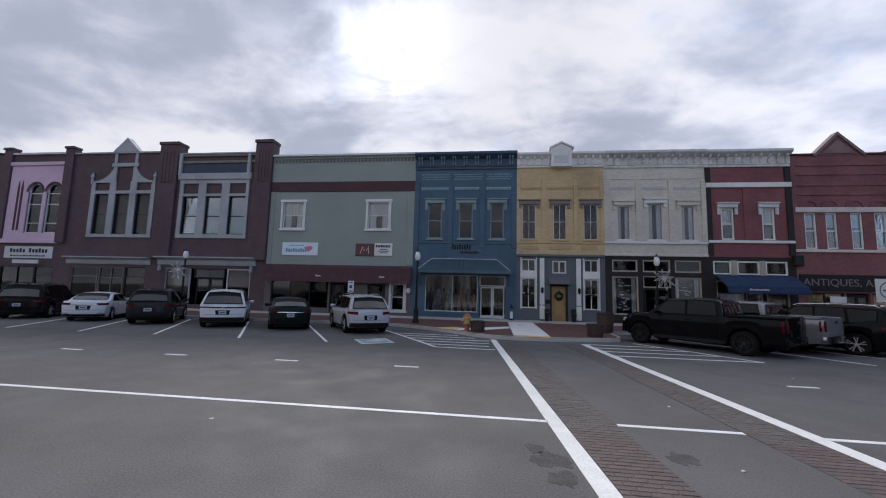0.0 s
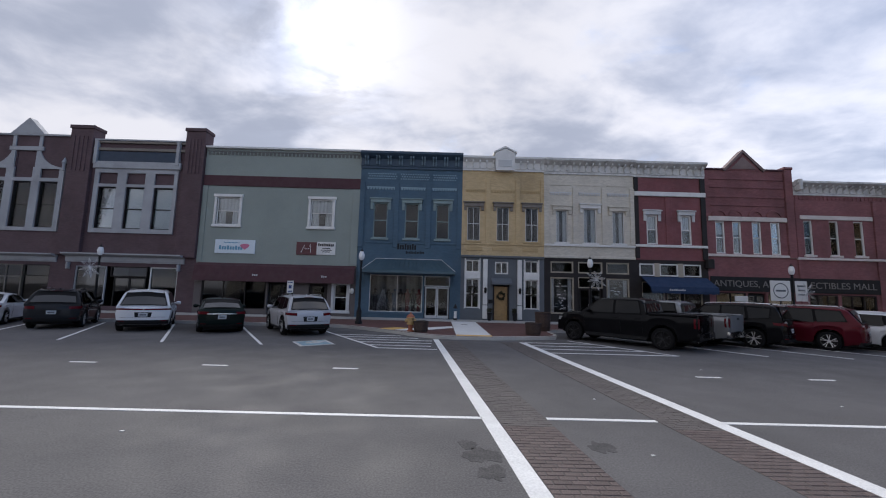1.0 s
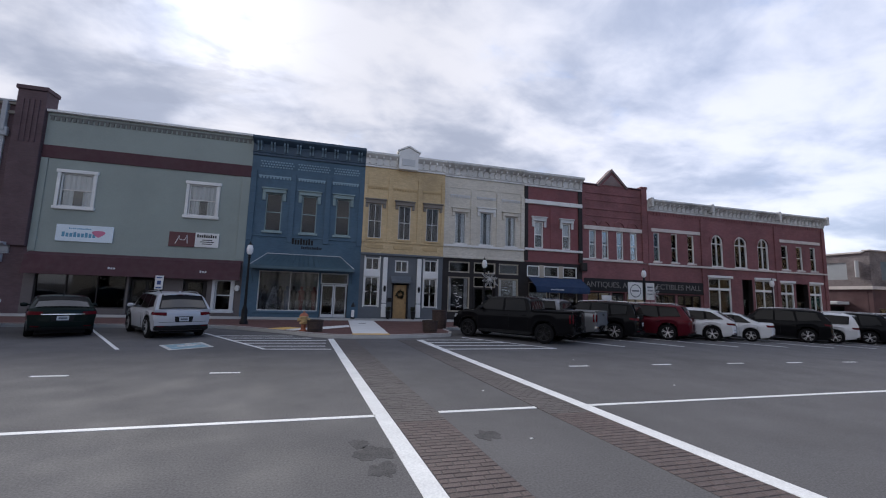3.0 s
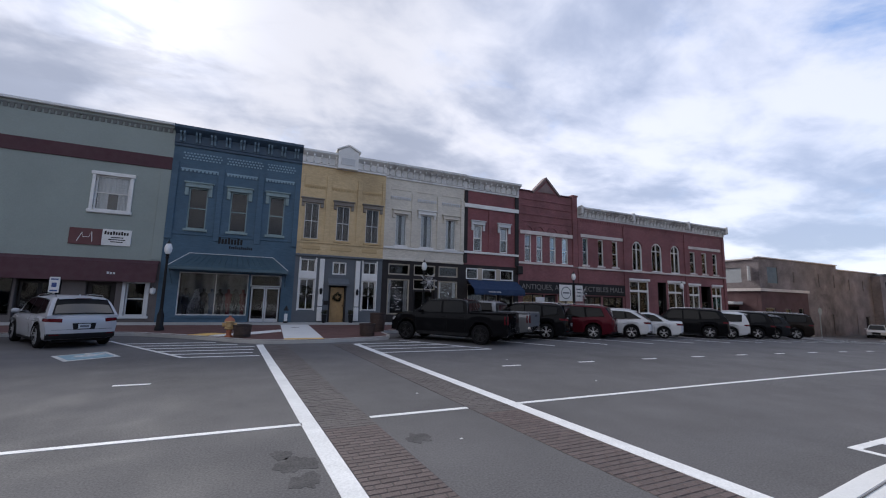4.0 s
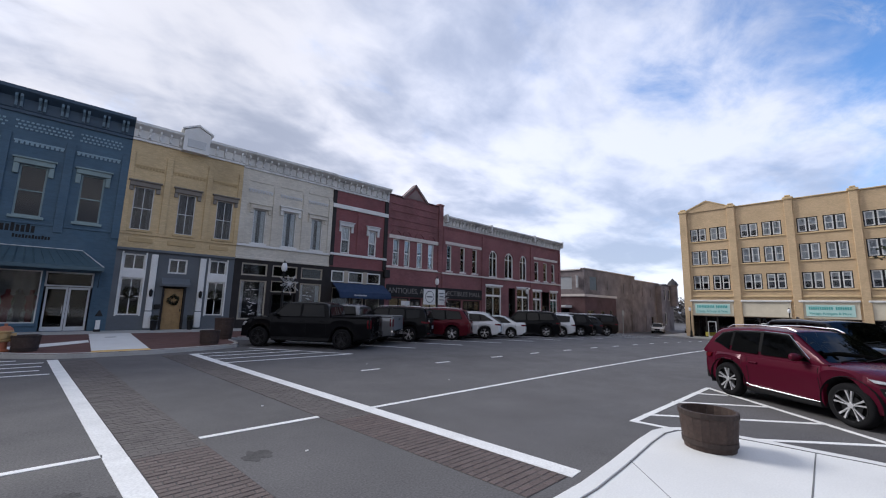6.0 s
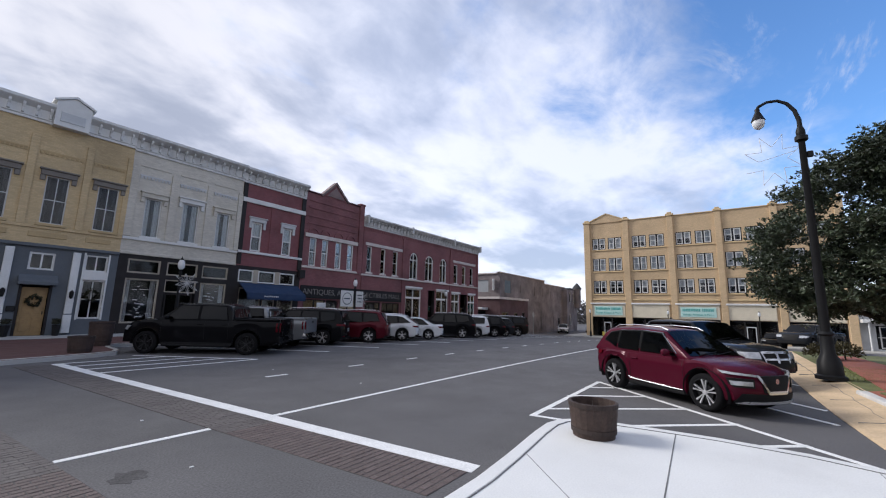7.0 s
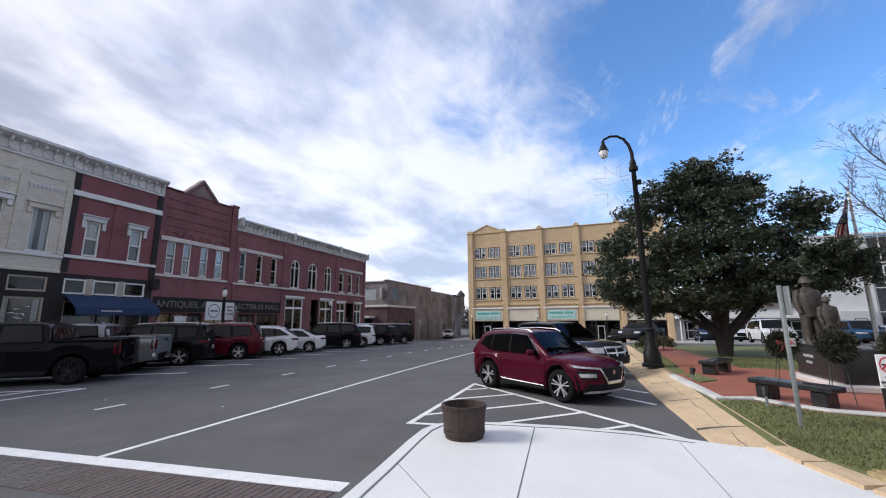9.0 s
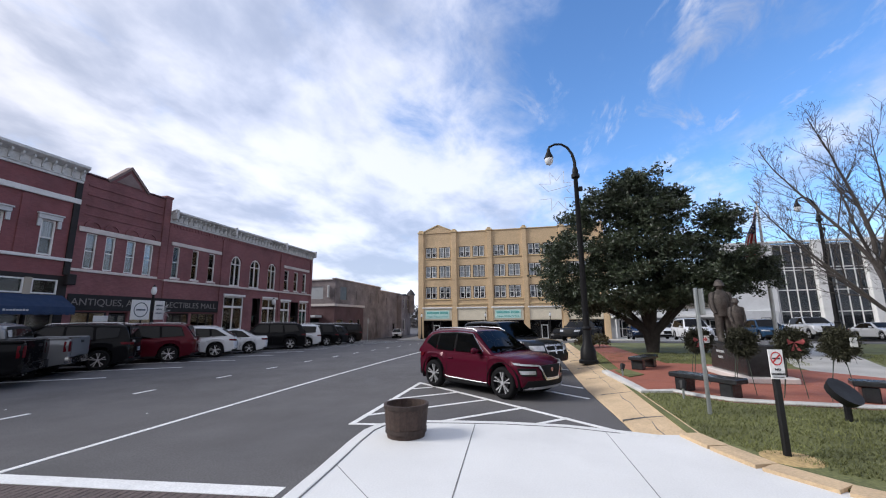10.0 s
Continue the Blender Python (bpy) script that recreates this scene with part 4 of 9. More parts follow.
sg = sign_board(b, -5.9, -4.6, 4.36, 5.25, WHITE, name="sign_panel")
bars(sg, letters(-5.8, -4.7, 4.95, 0.2, 9) + [(-5.5, -4.95, 4.78, 0.05), (-5.6, -4.85, 4.66, 0.05), (-5.5, -4.95, 4.54, 0.05)], CHARCOAL, FY - 0.064)
aw = part("awning", Shape().prism([(FY - 0.003, 3.64), (FY - 0.32, 3.45), (FY - 0.5, 2.4), (FY - 0.46, 2.4), (FY - 0.28, 3.4), (FY - 0.003, 3.55)], -14.0, -3.15, "x"), MAROON, b, "maroon canvas awning")
bars(aw, letters(-10.0, -9.6, 2.78, 0.13, 3) + letters(-5.35, -4.95, 2.78, 0.13, 3), GREYWHITE, FY - 0.46)
window(b, -13.6, -9.2, 0.55, 2.6, CHARCOAL, mull=(0.33, 0.67), glass=DARKGLASS)
glazed_door(b, -9.0, -7.4, 0.22, 2.3, BLACK)
d = part("door", Shape().bbox(-6.25, -5.05, FY + 0.12, FY + 0.17, 0.2, 2.35, 0.01), CHARCOAL, b, "dark entry door")
part("pane", Shape().box(-6.05, -5.25, FY + 0.10, FY + 0.118, 1.0, 2.2), DARKGLASS, d)
s = Shape().bbox(-4.72, -4.55, FY - 0.05, FY + 0.1, 0.5, 2.5, 0.01).bbox(-3.65, -3.48, FY - 0.05, FY + 0.1, 0.5, 2.5, 0.01).bbox(-4.78, -3.42, FY - 0.08, FY + 0.1, 2.4, 2.6, 0.02).bbox(-4.78, -3.42, FY - 0.1, FY + 0.1, 0.4, 0.55, 0.02)
part("window_casing", s, GREYWHITE, b)
window(b, -4.55, -3.65, 0.55, 2.4, GREYWHITE, bars=(0.5,), glass=DARKGLASS)
part("wall_lamp", Shape().lathe([(0.06, 0), (0.14, 0.1), (0.14, 0.3), (0.02, 0.38)], (-3.3, FY - 0.16, 1.75), 8), WHITE, b)

# -- blue shop --
hol = [(-2.1, -1.12, 5.66, 8.15), (0.1, 1.06, 5.66, 8.15), (2.28, 3.2, 5.66, 8.15), (-2.15, 1.48, 0.6, 3.1), (1.6, 3.36, 0.2, 3.1)]
b = shell("blue_shop", -3.1, 4.08, 11.0, hol, BLUE, "blue painted brick shop with a navy cornice and teal metal awning")
CORNICE_BLUE = mat("dark_blue_cornice_paint", (0.032, 0.062, 0.10), 0.6, var=0.14, bump=0.1)
HOOD_GREY = mat("grey_green_hood_paint", (0.20, 0.27, 0.28), 0.65, var=0.14, bump=0.1)
cornice(b, -3.1, 4.08, 10.6, 11.75, CORNICE_BLUE, 9, 0.5, mat("mid_blue_trim", (0.10, 0.16, 0.21), 0.6, var=0.08, bump=0.08), pairs=True)
part("cornice_back", Shape().box(-3.1, 4.08, FY, FY + 0.35, 11.0, 11.7), CORNICE_BLUE, b)
for x0, x1 in ((-2.6, -0.55), (-0.3, 1.75), (2.0, 3.75)):
    s = Shape()
    n = int((x1 - x0) / 0.17)
    for r in range(3):
        for i in range(n):
            xx = x0 + (i + 0.5 * (r % 2)) * 0.17
            s.box(xx, xx + 0.1, FY - 0.035, FY - 0.002, 9.85 + r * 0.17, 9.93 + r * 0.17)
    tagged(part("brick_lattice", s, BLUE_TRIM, b), kind="stuff")
for x0, x1 in ((-2.65, -0.6), (-0.25, 1.5), (1.95, 3.7)):
    dentils(b, x0, x1, 9.1, BLUE_TRIM, 10, 0.13)
for x0, x1 in ((-3.1, -2.75), (-0.68, -0.35), (1.55, 1.9), (3.75, 4.08)):
    part("pilaster", Shape().bbox(x0, x1, FY - 0.08, FY - 0.003, 5.0, 9.6, 0.01), BLUE, b)
for h in hol[:3]:
    hood(b, h[0] - 0.22, h[1] + 0.22, 8.15, HOOD_GREY, 0.24, 0.14, 0.5)
    window(b, *h, HOOD_GREY, bars=(0.5,), glass=DARKGLASS, sill=HOOD_GREY)
part("belt", Shape().bbox(-3.1, 4.08, FY - 0.05, FY - 0.003, 5.28, 5.38, 0.01), BLUE, b)
bars(b, letters(-0.35, 1.0, 4.88, 0.40, 8) + letters(0.25, 1.55, 4.6, 0.18, 12), BLACK, FY, label="dark script lettering as bars")
aw = part("awning", Shape().add([(-1.75, FY - 0.01, 4.2), (2.75, FY - 0.01, 4.2), (3.65, FY - 1.2, 3.35), (-2.55, FY - 1.2, 3.35), (3.65, FY - 0.01, 3.35), (-2.55, FY - 0.01, 3.35)], [(0, 1, 2, 3), (1, 4, 2), (0, 3, 5), (3, 2, 4, 5)]), TEAL, b, "hipped teal metal awning with standing seams")
s = Shape()
for i in range(19):
    t = i / 18
    s.tube([(-1.75 + 4.5 * t, FY - 0.03, 4.22), (-2.55 + 6.2 * t, FY - 1.2, 3.37)], 0.014, 4)
part("seam", s, TEAL, aw)
part("ridge", Shape().tube([(-1.75, FY - 0.03, 4.22), (2.75, FY - 0.03, 4.22), (3.65, FY - 1.2, 3.37)], 0.025, 5).tube([(-1.75, FY - 0.03, 4.22), (-2.55, FY - 1.2, 3.37)], 0.025, 5), GREYWHITE, aw)
part("fascia", Shape().box(-2.57, 3.67, FY - 1.23, FY - 1.2, 3.18, 3.36).box(-2.57, -2.54, FY - 1.2, FY - 0.01, 3.18, 3.36).box(3.64, 3.67, FY - 1.2, FY - 0.01, 3.18, 3.36), TEAL, aw)
for x in (-2.45, 3.55):
    part("stay", Shape().tube([(x, FY - 1.15, 3.2), (x, FY - 0.02, 2.4)], 0.02, 5), TEAL, aw)
window(b, -2.15, 1.48, 0.6, 3.1, WHITE, fr=0.05, mull=(0.52,), glass=DISPLAY, name="display_window")
part("display_sill", Shape().bbox(-2.3, 1.52, FY - 0.08, FY + 0.06, 0.45, 0.59, 0.015), BLUE, b)
glazed_door(b, 1.66, 3.3, 0.22, 2.35, GREYWHITE)
window(b, 1.6, 3.36, 2.38, 3.1, GREYWHITE, glass=DARKGLASS, name="transom")

# -- ochre shop --
hol = [(4.46, 5.36, 5.65, 8.05), (6.53, 7.39, 5.65, 8.05), (8.53, 9.43, 5.65, 8.05), (4.42, 5.36, 1.0, 4.3), (8.5, 9.42, 1.0, 4.3), (6.44, 7.36, 3.35, 4.2), (6.36, 7.38, 0.2, 2.6)]
b = shell("ochre_shop", 4.08, 9.84, 11.0, hol, YELLOW, "ochre painted brick shop with a white cornice and slate grey shopfront", lower=SLATE, split=4.6)
cornice(b, 4.08, 9.84, 10.65, 11.62, WHITE, 12, 0.42)
part("cornice_back", Shape().box(4.08, 9.84, FY, FY + 0.35, 11.0, 11.58), WHITE, b)
pd = pediment(b, [(6.35, 10.6), (7.7, 10.6), (7.7, 11.85), (7.03, 12.2), (6.35, 11.85)], WHITE, "pediment", FY - 0.46, FY + 0.3)
part("date_panel", Shape().bbox(6.55, 7.5, FY - 0.49, FY - 0.462, 10.85, 11.35, 0.02), GREYWHITE, pd)
part("pediment_cap", Shape().prism([(6.22, 11.83), (7.03, 12.22), (7.84, 11.83), (7.84, 11.93), (7.03, 12.34), (6.22, 11.93)], FY - 0.52, FY + 0.3, "y"), WHITE, pd)
for x0, x1 in ((4.08, 4.3), (5.75, 6.05), (7.85, 8.15), (9.6, 9.84)):
    part("pilaster", Shape().bbox(x0, x1, FY - 0.07, FY - 0.003, 5.5, 10.0, 0.01), YELLOW, b)
for x0, x1 in ((4.35, 5.7), (6.1, 7.8), (8.2, 9.55)):
    dentils(b, x0, x1, 9.1, OCHRE_TRIM, 9, 0.12)
    part("panel", Shape().bbox(x0 + 0.15, x1 - 0.15, FY - 0.04, FY - 0.003, 4.95, 5.2, 0.01), OCHRE_TRIM, b)
part("belt", Shape().bbox(4.08, 9.84, FY - 0.06, FY - 0.003, 5.36, 5.5, 0.015), YELLOW, b)
for h in hol[:3]:
    hood(b, h[0] - 0.25, h[1] + 0.25, 8.05, TAUPE, 0.26, 0.14, 0.28)
    window(b, *h, GREYWHITE, fr=0.05, bars=(0.5,), mull=(0.5,), glass=DARKGLASS, sill=OCHRE_TRIM, drapes=0.22)
part("shopfront_cornice", Shape().bbox(4.08, 9.84, FY - 0.14, FY - 0.003, 4.45, 4.62, 0.03), SLATE, b)
for h in hol[3:5]:
    s = Shape().bbox(h[0] - 0.08, h[0], FY - 0.06, FY + 0.06, 0.95, 4.4, 0.01).bbox(h[1], h[1] + 0.08, FY - 0.06, FY + 0.06, 0.95, 4.4, 0.01).bbox(h[0], h[1], FY - 0.06, FY + 0.06, 3.0, 3.45, 0.01)
    part("window_casing", s, WHITE, b)
    window(b, h[0], h[1], 1.0, 3.0, WHITE, bars=(0.5,), mull=(0.5,), glass=DARKGLASS)
    window(b, h[0], h[1], 3.45, 4.3, WHITE, mull=(0.5,), glass=DARKGLASS, name="transom")
window(b, *hol[5], WHITE, fr=0.09, mull=(0.5,), glass=DARKGLASS)
for x in (5.77, 8.13):
    c = part("column", Shape().bbox(x - 0.15, x + 0.15, FY - 0.14, FY - 0.003, 1.25, 4.35, 0.02), WHITE, b)
    part("column_base", Shape().bbox(x - 0.16, x + 0.16, FY - 0.16, FY - 0.003, 0.3, 1.2, 0.02), WHITE, c)
d = part("door", Shape().bbox(6.42, 7.32, FY + 0.1, FY + 0.15, 0.2, 2.5, 0.01), DOORWOOD, b, "oak panelled door with a wreath")
for x in (6.53, 6.92):
    for z, h in ((0.4, 0.7), (1.25, 1.05)):
        part("door_panel", Shape().bbox(x, x + 0.29, FY + 0.085, FY + 0.099, z, z + h, 0.008), DOORWOOD, d)
part("handle", Shape().tube([(7.24, FY + 0.06, 1.2), (7.24, FY + 0.06, 1.35)], 0.02, 6), BLACK, d)
part("door_frame", Shape().box(6.3, 6.4, FY - 0.03, FY + 0.12, 0.2, 2.62).box(7.34, 7.44, FY - 0.03, FY + 0.12, 0.2, 2.62), CHARCOAL, b)
part("door_hood", Shape().prism([(FY - 0.003, 3.1), (FY - 0.45, 2.75), (FY - 0.45, 2.62), (FY - 0.003, 2.62)], 6.2, 7.55, "x"), SLATE, b)

# -- cream shop --
hol = [(10.68, 11.5, 5.67, 7.95), (12.62, 13.54, 5.67, 8.1), (14.65, 15.5, 5.67, 7.95), (10.27, 11.9, 0.75, 3.25), (14.14, 15.74, 0.75, 3.25), (10.29, 11.88, 3.55, 4.35), (12.2, 13.9, 3.55, 4.35), (14.16, 15.76, 3.55, 4.35), (12.2, 13.9, 0.2, 3.3)]
b = shell("cream_shop", 9.84, 16.2, 11.0, hol, CREAM, "cream painted brick shop with bracketed cornice and dark shopfront", lower=CHARCOAL, split=4.6)
cornice(b, 9.84, 16.2, 10.55, 11.6, OLD_CORNICE, 14, 0.5)
part("cornice_back", Shape().box(9.84, 16.2, FY, FY + 0.35, 11.0, 11.55), OLD_CORNICE, b)
for x0, x1 in ((9.84, 10.2), (11.85, 12.25), (13.9, 14.25), (15.9, 16.2)):
    part("pilaster", Shape().bbox(x0, x1, FY - 0.08, FY - 0.003, 5.6, 9.6, 0.01), CREAM, b)
for x0, x1 in ((10.25, 11.8), (12.3, 13.85), (14.3, 15.85)):
    dentils(b, x0, x1, 9.05, GREYWHITE, 9, 0.14)
    part("brick_course", Shape().bbox(x0, x1, FY - 0.04, FY - 0.003, 9.75, 9.85, 0.01), CREAM, b)
for i, h in enumerate(hol[:3]):
    hood(b, h[0] - 0.26, h[1] + 0.26, h[3], WHITE if i == 1 else CREAM, 0.26, 0.16, 0.3)
    window(b, *h, WHITE, fr=0.05, bars=(), glass=GLASS, drapes=0.36, sill=WHITE)
part("belt", Shape().bbox(9.84, 16.2, FY - 0.1, FY - 0.003, 5.4, 5.56, 0.02), WHITE, b)
part("lower_belt", Shape().bbox(9.84, 16.2, FY - 0.08, FY - 0.003, 4.58, 4.75, 0.02), CREAM, b)
for h in hol[5:8]:
    window(b, *h, TAN_TRIM, fr=0.09, glass=DARKGLASS, name="transom")
for h in hol[3:5]:
    window(b, *h, TAN_TRIM, fr=0.09, glass=DISPLAY, name="display_window")
for x in (10.32, 11.55, 14.2, 15.42):
    part("display_curtain", Shape().grid(lambda u, v: (x + 0.28 * u, FY + 0.3 + 0.03 * math.sin(u * 20), 0.85 + 2.3 * v), 12, 1), CURTAIN, b)
glazed_door(b, 12.3, 13.8, 0.22, 2.5, CHARCOAL)
window(b, 12.2, 13.9, 2.55, 3.3, TAN_TRIM, glass=DARKGLASS, name="transom")

# -- red shop with navy awning --
hol = [(17.05, 17.83, 5.72, 7.8), (19.47, 20.22, 5.72, 7.8), (16.45, 17.5, 3.5, 4.35), (17.85, 19.15, 3.5, 4.35), (19.5, 20.75, 3.5, 4.35), (16.6, 18.2, 0.8, 3.1), (19.5, 20.8, 0.8, 3.1), (18.3, 19.4, 0.2, 3.1)]
b = shell("red_painted_shop", 16.2, 21.25, 11.0, hol, RED_PAINTED, "red painted brick shop with white bands and a navy awning", lower=CHARCOAL, split=4.62)
cornice(b, 16.2, 21.25, 10.5, 11.55, OLD_CORNICE, 10, 0.5)
part("cornice_back", Shape().box(16.2, 21.25, FY, FY + 0.35, 11.0, 11.5), OLD_CORNICE, b)
for x0, x1 in ((16.2, 16.5), (20.9, 21.25)):
    part("pilaster", Shape().bbox(x0, x1, FY - 0.1, FY - 0.003, 4.7, 10.49, 0.015), CHARCOAL, b)
part("centre_pilaster", Shape().bbox(18.4, 18.85, FY - 0.06, FY - 0.003, 5.65, 9.1, 0.015), RED_PAINTED, b)
part("white_band", Shape().bbox(16.2, 21.25, FY - 0.14, FY - 0.003, 9.13, 9.45, 0.02), WHITE, b)
part("belt", Shape().bbox(16.2, 21.25, FY - 0.12, FY - 0.003, 5.5, 5.68, 0.02), WHITE, b)
for h in hol[:2]:
    hood(b, h[0] - 0.22, h[1] + 0.22, 7.8, GREYWHITE, 0.26, 0.15, 0.45)
    window(b, *h, WHITE, fr=0.1, bars=(0.5,), glass=GLASS, shade=CURTAIN, shade_to=0.5)
for h in hol[2:5]:
    window(b, *h, WHITE, fr=0.08, y=FY - 0.06, glass=DARKGLASS, name="transom")
for x0, x1 in ((17.5, 17.85), (19.15, 19.5)):
    part("fascia_panel", Shape().bbox(x0, x1, FY - 0.05, FY - 0.003, 3.45, 4.4, 0.01), TAN_TRIM, b)
aw = part("awning", Shape().prism([(FY - 0.003, 3.45), (FY - 1.15, 2.75), (FY - 1.2, 2.45), (FY - 1.17, 2.45), (FY - 1.1, 2.7), (FY - 0.003, 3.38)], 16.6, 21.1, "x"), CANVAS, b, "navy canvas awning")
for i in range(18):
    part("valance_flap", Shape().box(16.62 + i * 0.248, 16.62 + i * 0.248 + 0.235, FY - 1.21, FY - 1.195, 2.3 + 0.015 * (i % 2), 2.46), CANVAS, aw)
bars(aw, letters(17.8, 18.9, 2.5, 0.1, 8), GREYWHITE, FY - 1.205)
for h in hol[5:7]:
    window(b, *h, TAN_TRIM, glass=DISPLAY, name="display_window")
glazed_door(b, 18.35, 19.35, 0.22, 2.4, TAN_TRIM, 1)
part("meter_box", Shape().bbox(21.0, 21.5, FY - 0.35, FY - 0.003, 4.1, 4.75, 0.04), CHARCOAL, b)

# -- gabled brick shop --
GABLE_TRIM = mat("weathered_gable_board", (0.19, 0.14, 0.135), 0.85, var=0.15, bump=0.2, stain=0.2)
hol = [(21.9, 22.56, 5.2, 7.48), (23.1, 23.73, 5.2, 7.48), (24.49, 25.14, 5.2, 7.48), (25.8, 26.48, 5.2, 7.48), (21.7, 23.8, 0.5, 2.5), (25.3, 27.2, 0.5, 2.5), (23.9, 25.2, 0.2, 2.5)]
b = shell("gabled_brick_shop", 21.25, 27.5, 11.2, hol, RED_BRICK, "red brick shop with a gabled parapet and a long black sign")
pediment(b, [(22.9, 11.2), (24.1, 12.5), (25.35, 11.2)], RED_BRICK, y0=FY - 0.03)
part("gable_cap", Shape().prism([(22.75, 11.12), (24.1, 12.5), (25.5, 11.12), (25.66, 11.2), (24.1, 12.72), (22.6, 11.2)], FY - 0.12, FY + 0.4, "y"), GABLE_TRIM, b)
part("gable_panel", Shape().prism([(23.2, 11.3), (24.1, 12.22), (25.05, 11.3)], FY - 0.07, FY - 0.031, "y"), GABLE_TRIM, b)
for x0, x1 in ((21.25, 22.7), (25.6, 27.0)):
    part("coping", Shape().bbox(x0, x1, FY - 0.1, FY + 0.4, 11.2, 11.32, 0.02), MAROON, b)
part("pier", Shape().bbox(26.95, 27.5, FY - 0.12, FY + 0.4, 5.0, 11.32, 0.02).bbox(26.9, 27.55, FY - 0.18, FY + 0.4, 11.32, 11.5, 0.03), RED_BRICK, b)
for z in (10.5, 9.9, 9.2, 8.6):
    part("brick_course", Shape().bbox(21.6, 26.9, FY - 0.05, FY - 0.003, z, z + 0.1, 0.01), RED_BRICK, b)
for h in hol[:4]:
    arch_ring(b, h[0] - 0.05, h[1] + 0.05, 7.85, 8.2, 0.18, RED_BRICK, 0.07, 10, "blind_arch")
    window(b, *h, WHITE, fr=0.08, bars=(0.5,), glass=GLASS, shade=BLIND, shade_to=0.4)
part("white_lintel", Shape().bbox(21.4, 26.95, FY - 0.1, FY - 0.003, 7.5, 7.82, 0.02), STONE, b)
part("sill_course", Shape().bbox(21.25, 27.5, FY - 0.1, FY - 0.003, 4.98, 5.16, 0.02), STONE, b)
for h in hol[4:6]:
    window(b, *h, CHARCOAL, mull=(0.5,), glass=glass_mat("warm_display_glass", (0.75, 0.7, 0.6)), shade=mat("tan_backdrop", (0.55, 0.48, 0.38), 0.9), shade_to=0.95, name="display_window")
glazed_door(b, 23.95, 25.15, 0.2, 2.4, BLACK)
sg = sign_board(b, 21.35, 33.1, 2.6, 3.6, BLACK, t=0.1, label="long black sign board with pale capital lettering")
turn = pose(0, 0, 0, 90, 0, 0)
LETTER = mat("pale_lettering", (0.17, 0.155, 0.15), 0.7, var=0.05)
words("lettering", "ANTIQUES, AR", 0.62, Matrix.Translation((23.6, FY - 0.112, 3.1)) @ turn, LETTER, sg, width=4.2)
words("lettering", "LECTIBLES MALL", 0.62, Matrix.Translation((30.35, FY - 0.112, 3.1)) @ turn, LETTER, sg, width=4.9)
part("window_banner", Shape().bbox(22.95, 23.85, FY - 0.06, FY - 0.03, 1.9, 2.28, 0.005), WHITE, b, "white paper window banner")

# -- long brick block --
hol = [(28.15, 28.77, 5.25, 7.7), (29.97, 30.62, 5.25, 7.7), (31.7, 32.4, 5.25, 7.7), (34.3, 35.62, 5.1, 7.95), (36.92, 38.4, 5.1, 7.95), (39.68, 41.0, 5.1, 7.95), (42.6, 43.45, 5.24, 7.5), (44.5, 45.3, 5.24, 7.5), (46.3, 47.05, 5.24, 7.5),
       (28.2, 30.2, 0.4, 2.5), (30.4, 32.9, 0.4, 2.5), (33.8, 36.35, 0.3, 4.1), (37.6, 38.8, -0.1, 4.1), (39.1, 41.45, 0.2, 4.1), (42.1, 43.9, 0.1, 3.95), (44.1, 45.7, -0.2, 3.95), (45.9, 47.5, 0.1, 3.95)]
b = shell("long_brick_block", 27.5, 48.3, 9.9, hol, RED_BRICK, "long red brick block with arched windows and weathered cornice", base=-2.5)
cornice(b, 27.5, 48.35, 9.5, 10.42, OLD_CORNICE, 44, 0.55)
dentils(b, 27.6, 48.2, 9.2, RED_BRICK, 70, 0.2)
for x in (27.7, 34.1, 42.0, 48.2):
    part("cornice_knob", Shape().bbox(x - 0.13, x + 0.13, FY - 0.6, FY - 0.1, 9.75, 10.55, 0.05), OLD_CORNICE, b)
for x0, x1 in ((27.55, 27.85), (33.1, 33.5), (41.7, 42.1), (47.9, 48.3)):
    part("pilaster", Shape().bbox(x0, x1, FY - 0.1, FY - 0.003, 0, 9.18, 0.015), RED_BRICK, b)
part("belt", Shape().bbox(27.5, 48.35, FY - 0.12, FY - 0.003, 4.9, 5.06, 0.02), STONE, b)
for x0, x1 in ((27.9, 33.05), (42.4, 47.6)):
    part("white_lintel", Shape().bbox(x0, x1, FY - 0.08, FY - 0.003, 7.76, 8.05, 0.02), STONE, b)
for i, h in enumerate(hol[:9]):
    if 3 <= i < 6:
        arch_fill(b, h[0], h[1], 7.3, 7.95, RED_BRICK)
        arch_ring(b, h[0], h[1], 7.3, 7.95, 0.2, RED_BRICK, 0.06)
        window(b, *h, WHITE, fr=0.1, bars=(0.72,), mull=(0.5,), glass=GLASS, shade=BLIND, shade_to=0.3, sill=STONE)
        arch_ring(b, h[0] + 0.14, h[1] - 0.14, 7.28, 7.82, 0.1, WHITE, -0.03, name="arch_trim")
    else:
        window(b, *h, WHITE, fr=0.06, bars=(0.5,), glass=GLASS, shade=BLIND, shade_to=0.4, sill=STONE)
for h in hol[9:11]:
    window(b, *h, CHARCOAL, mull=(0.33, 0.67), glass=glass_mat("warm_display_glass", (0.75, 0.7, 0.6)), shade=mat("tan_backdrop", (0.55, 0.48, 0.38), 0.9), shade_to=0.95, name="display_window")
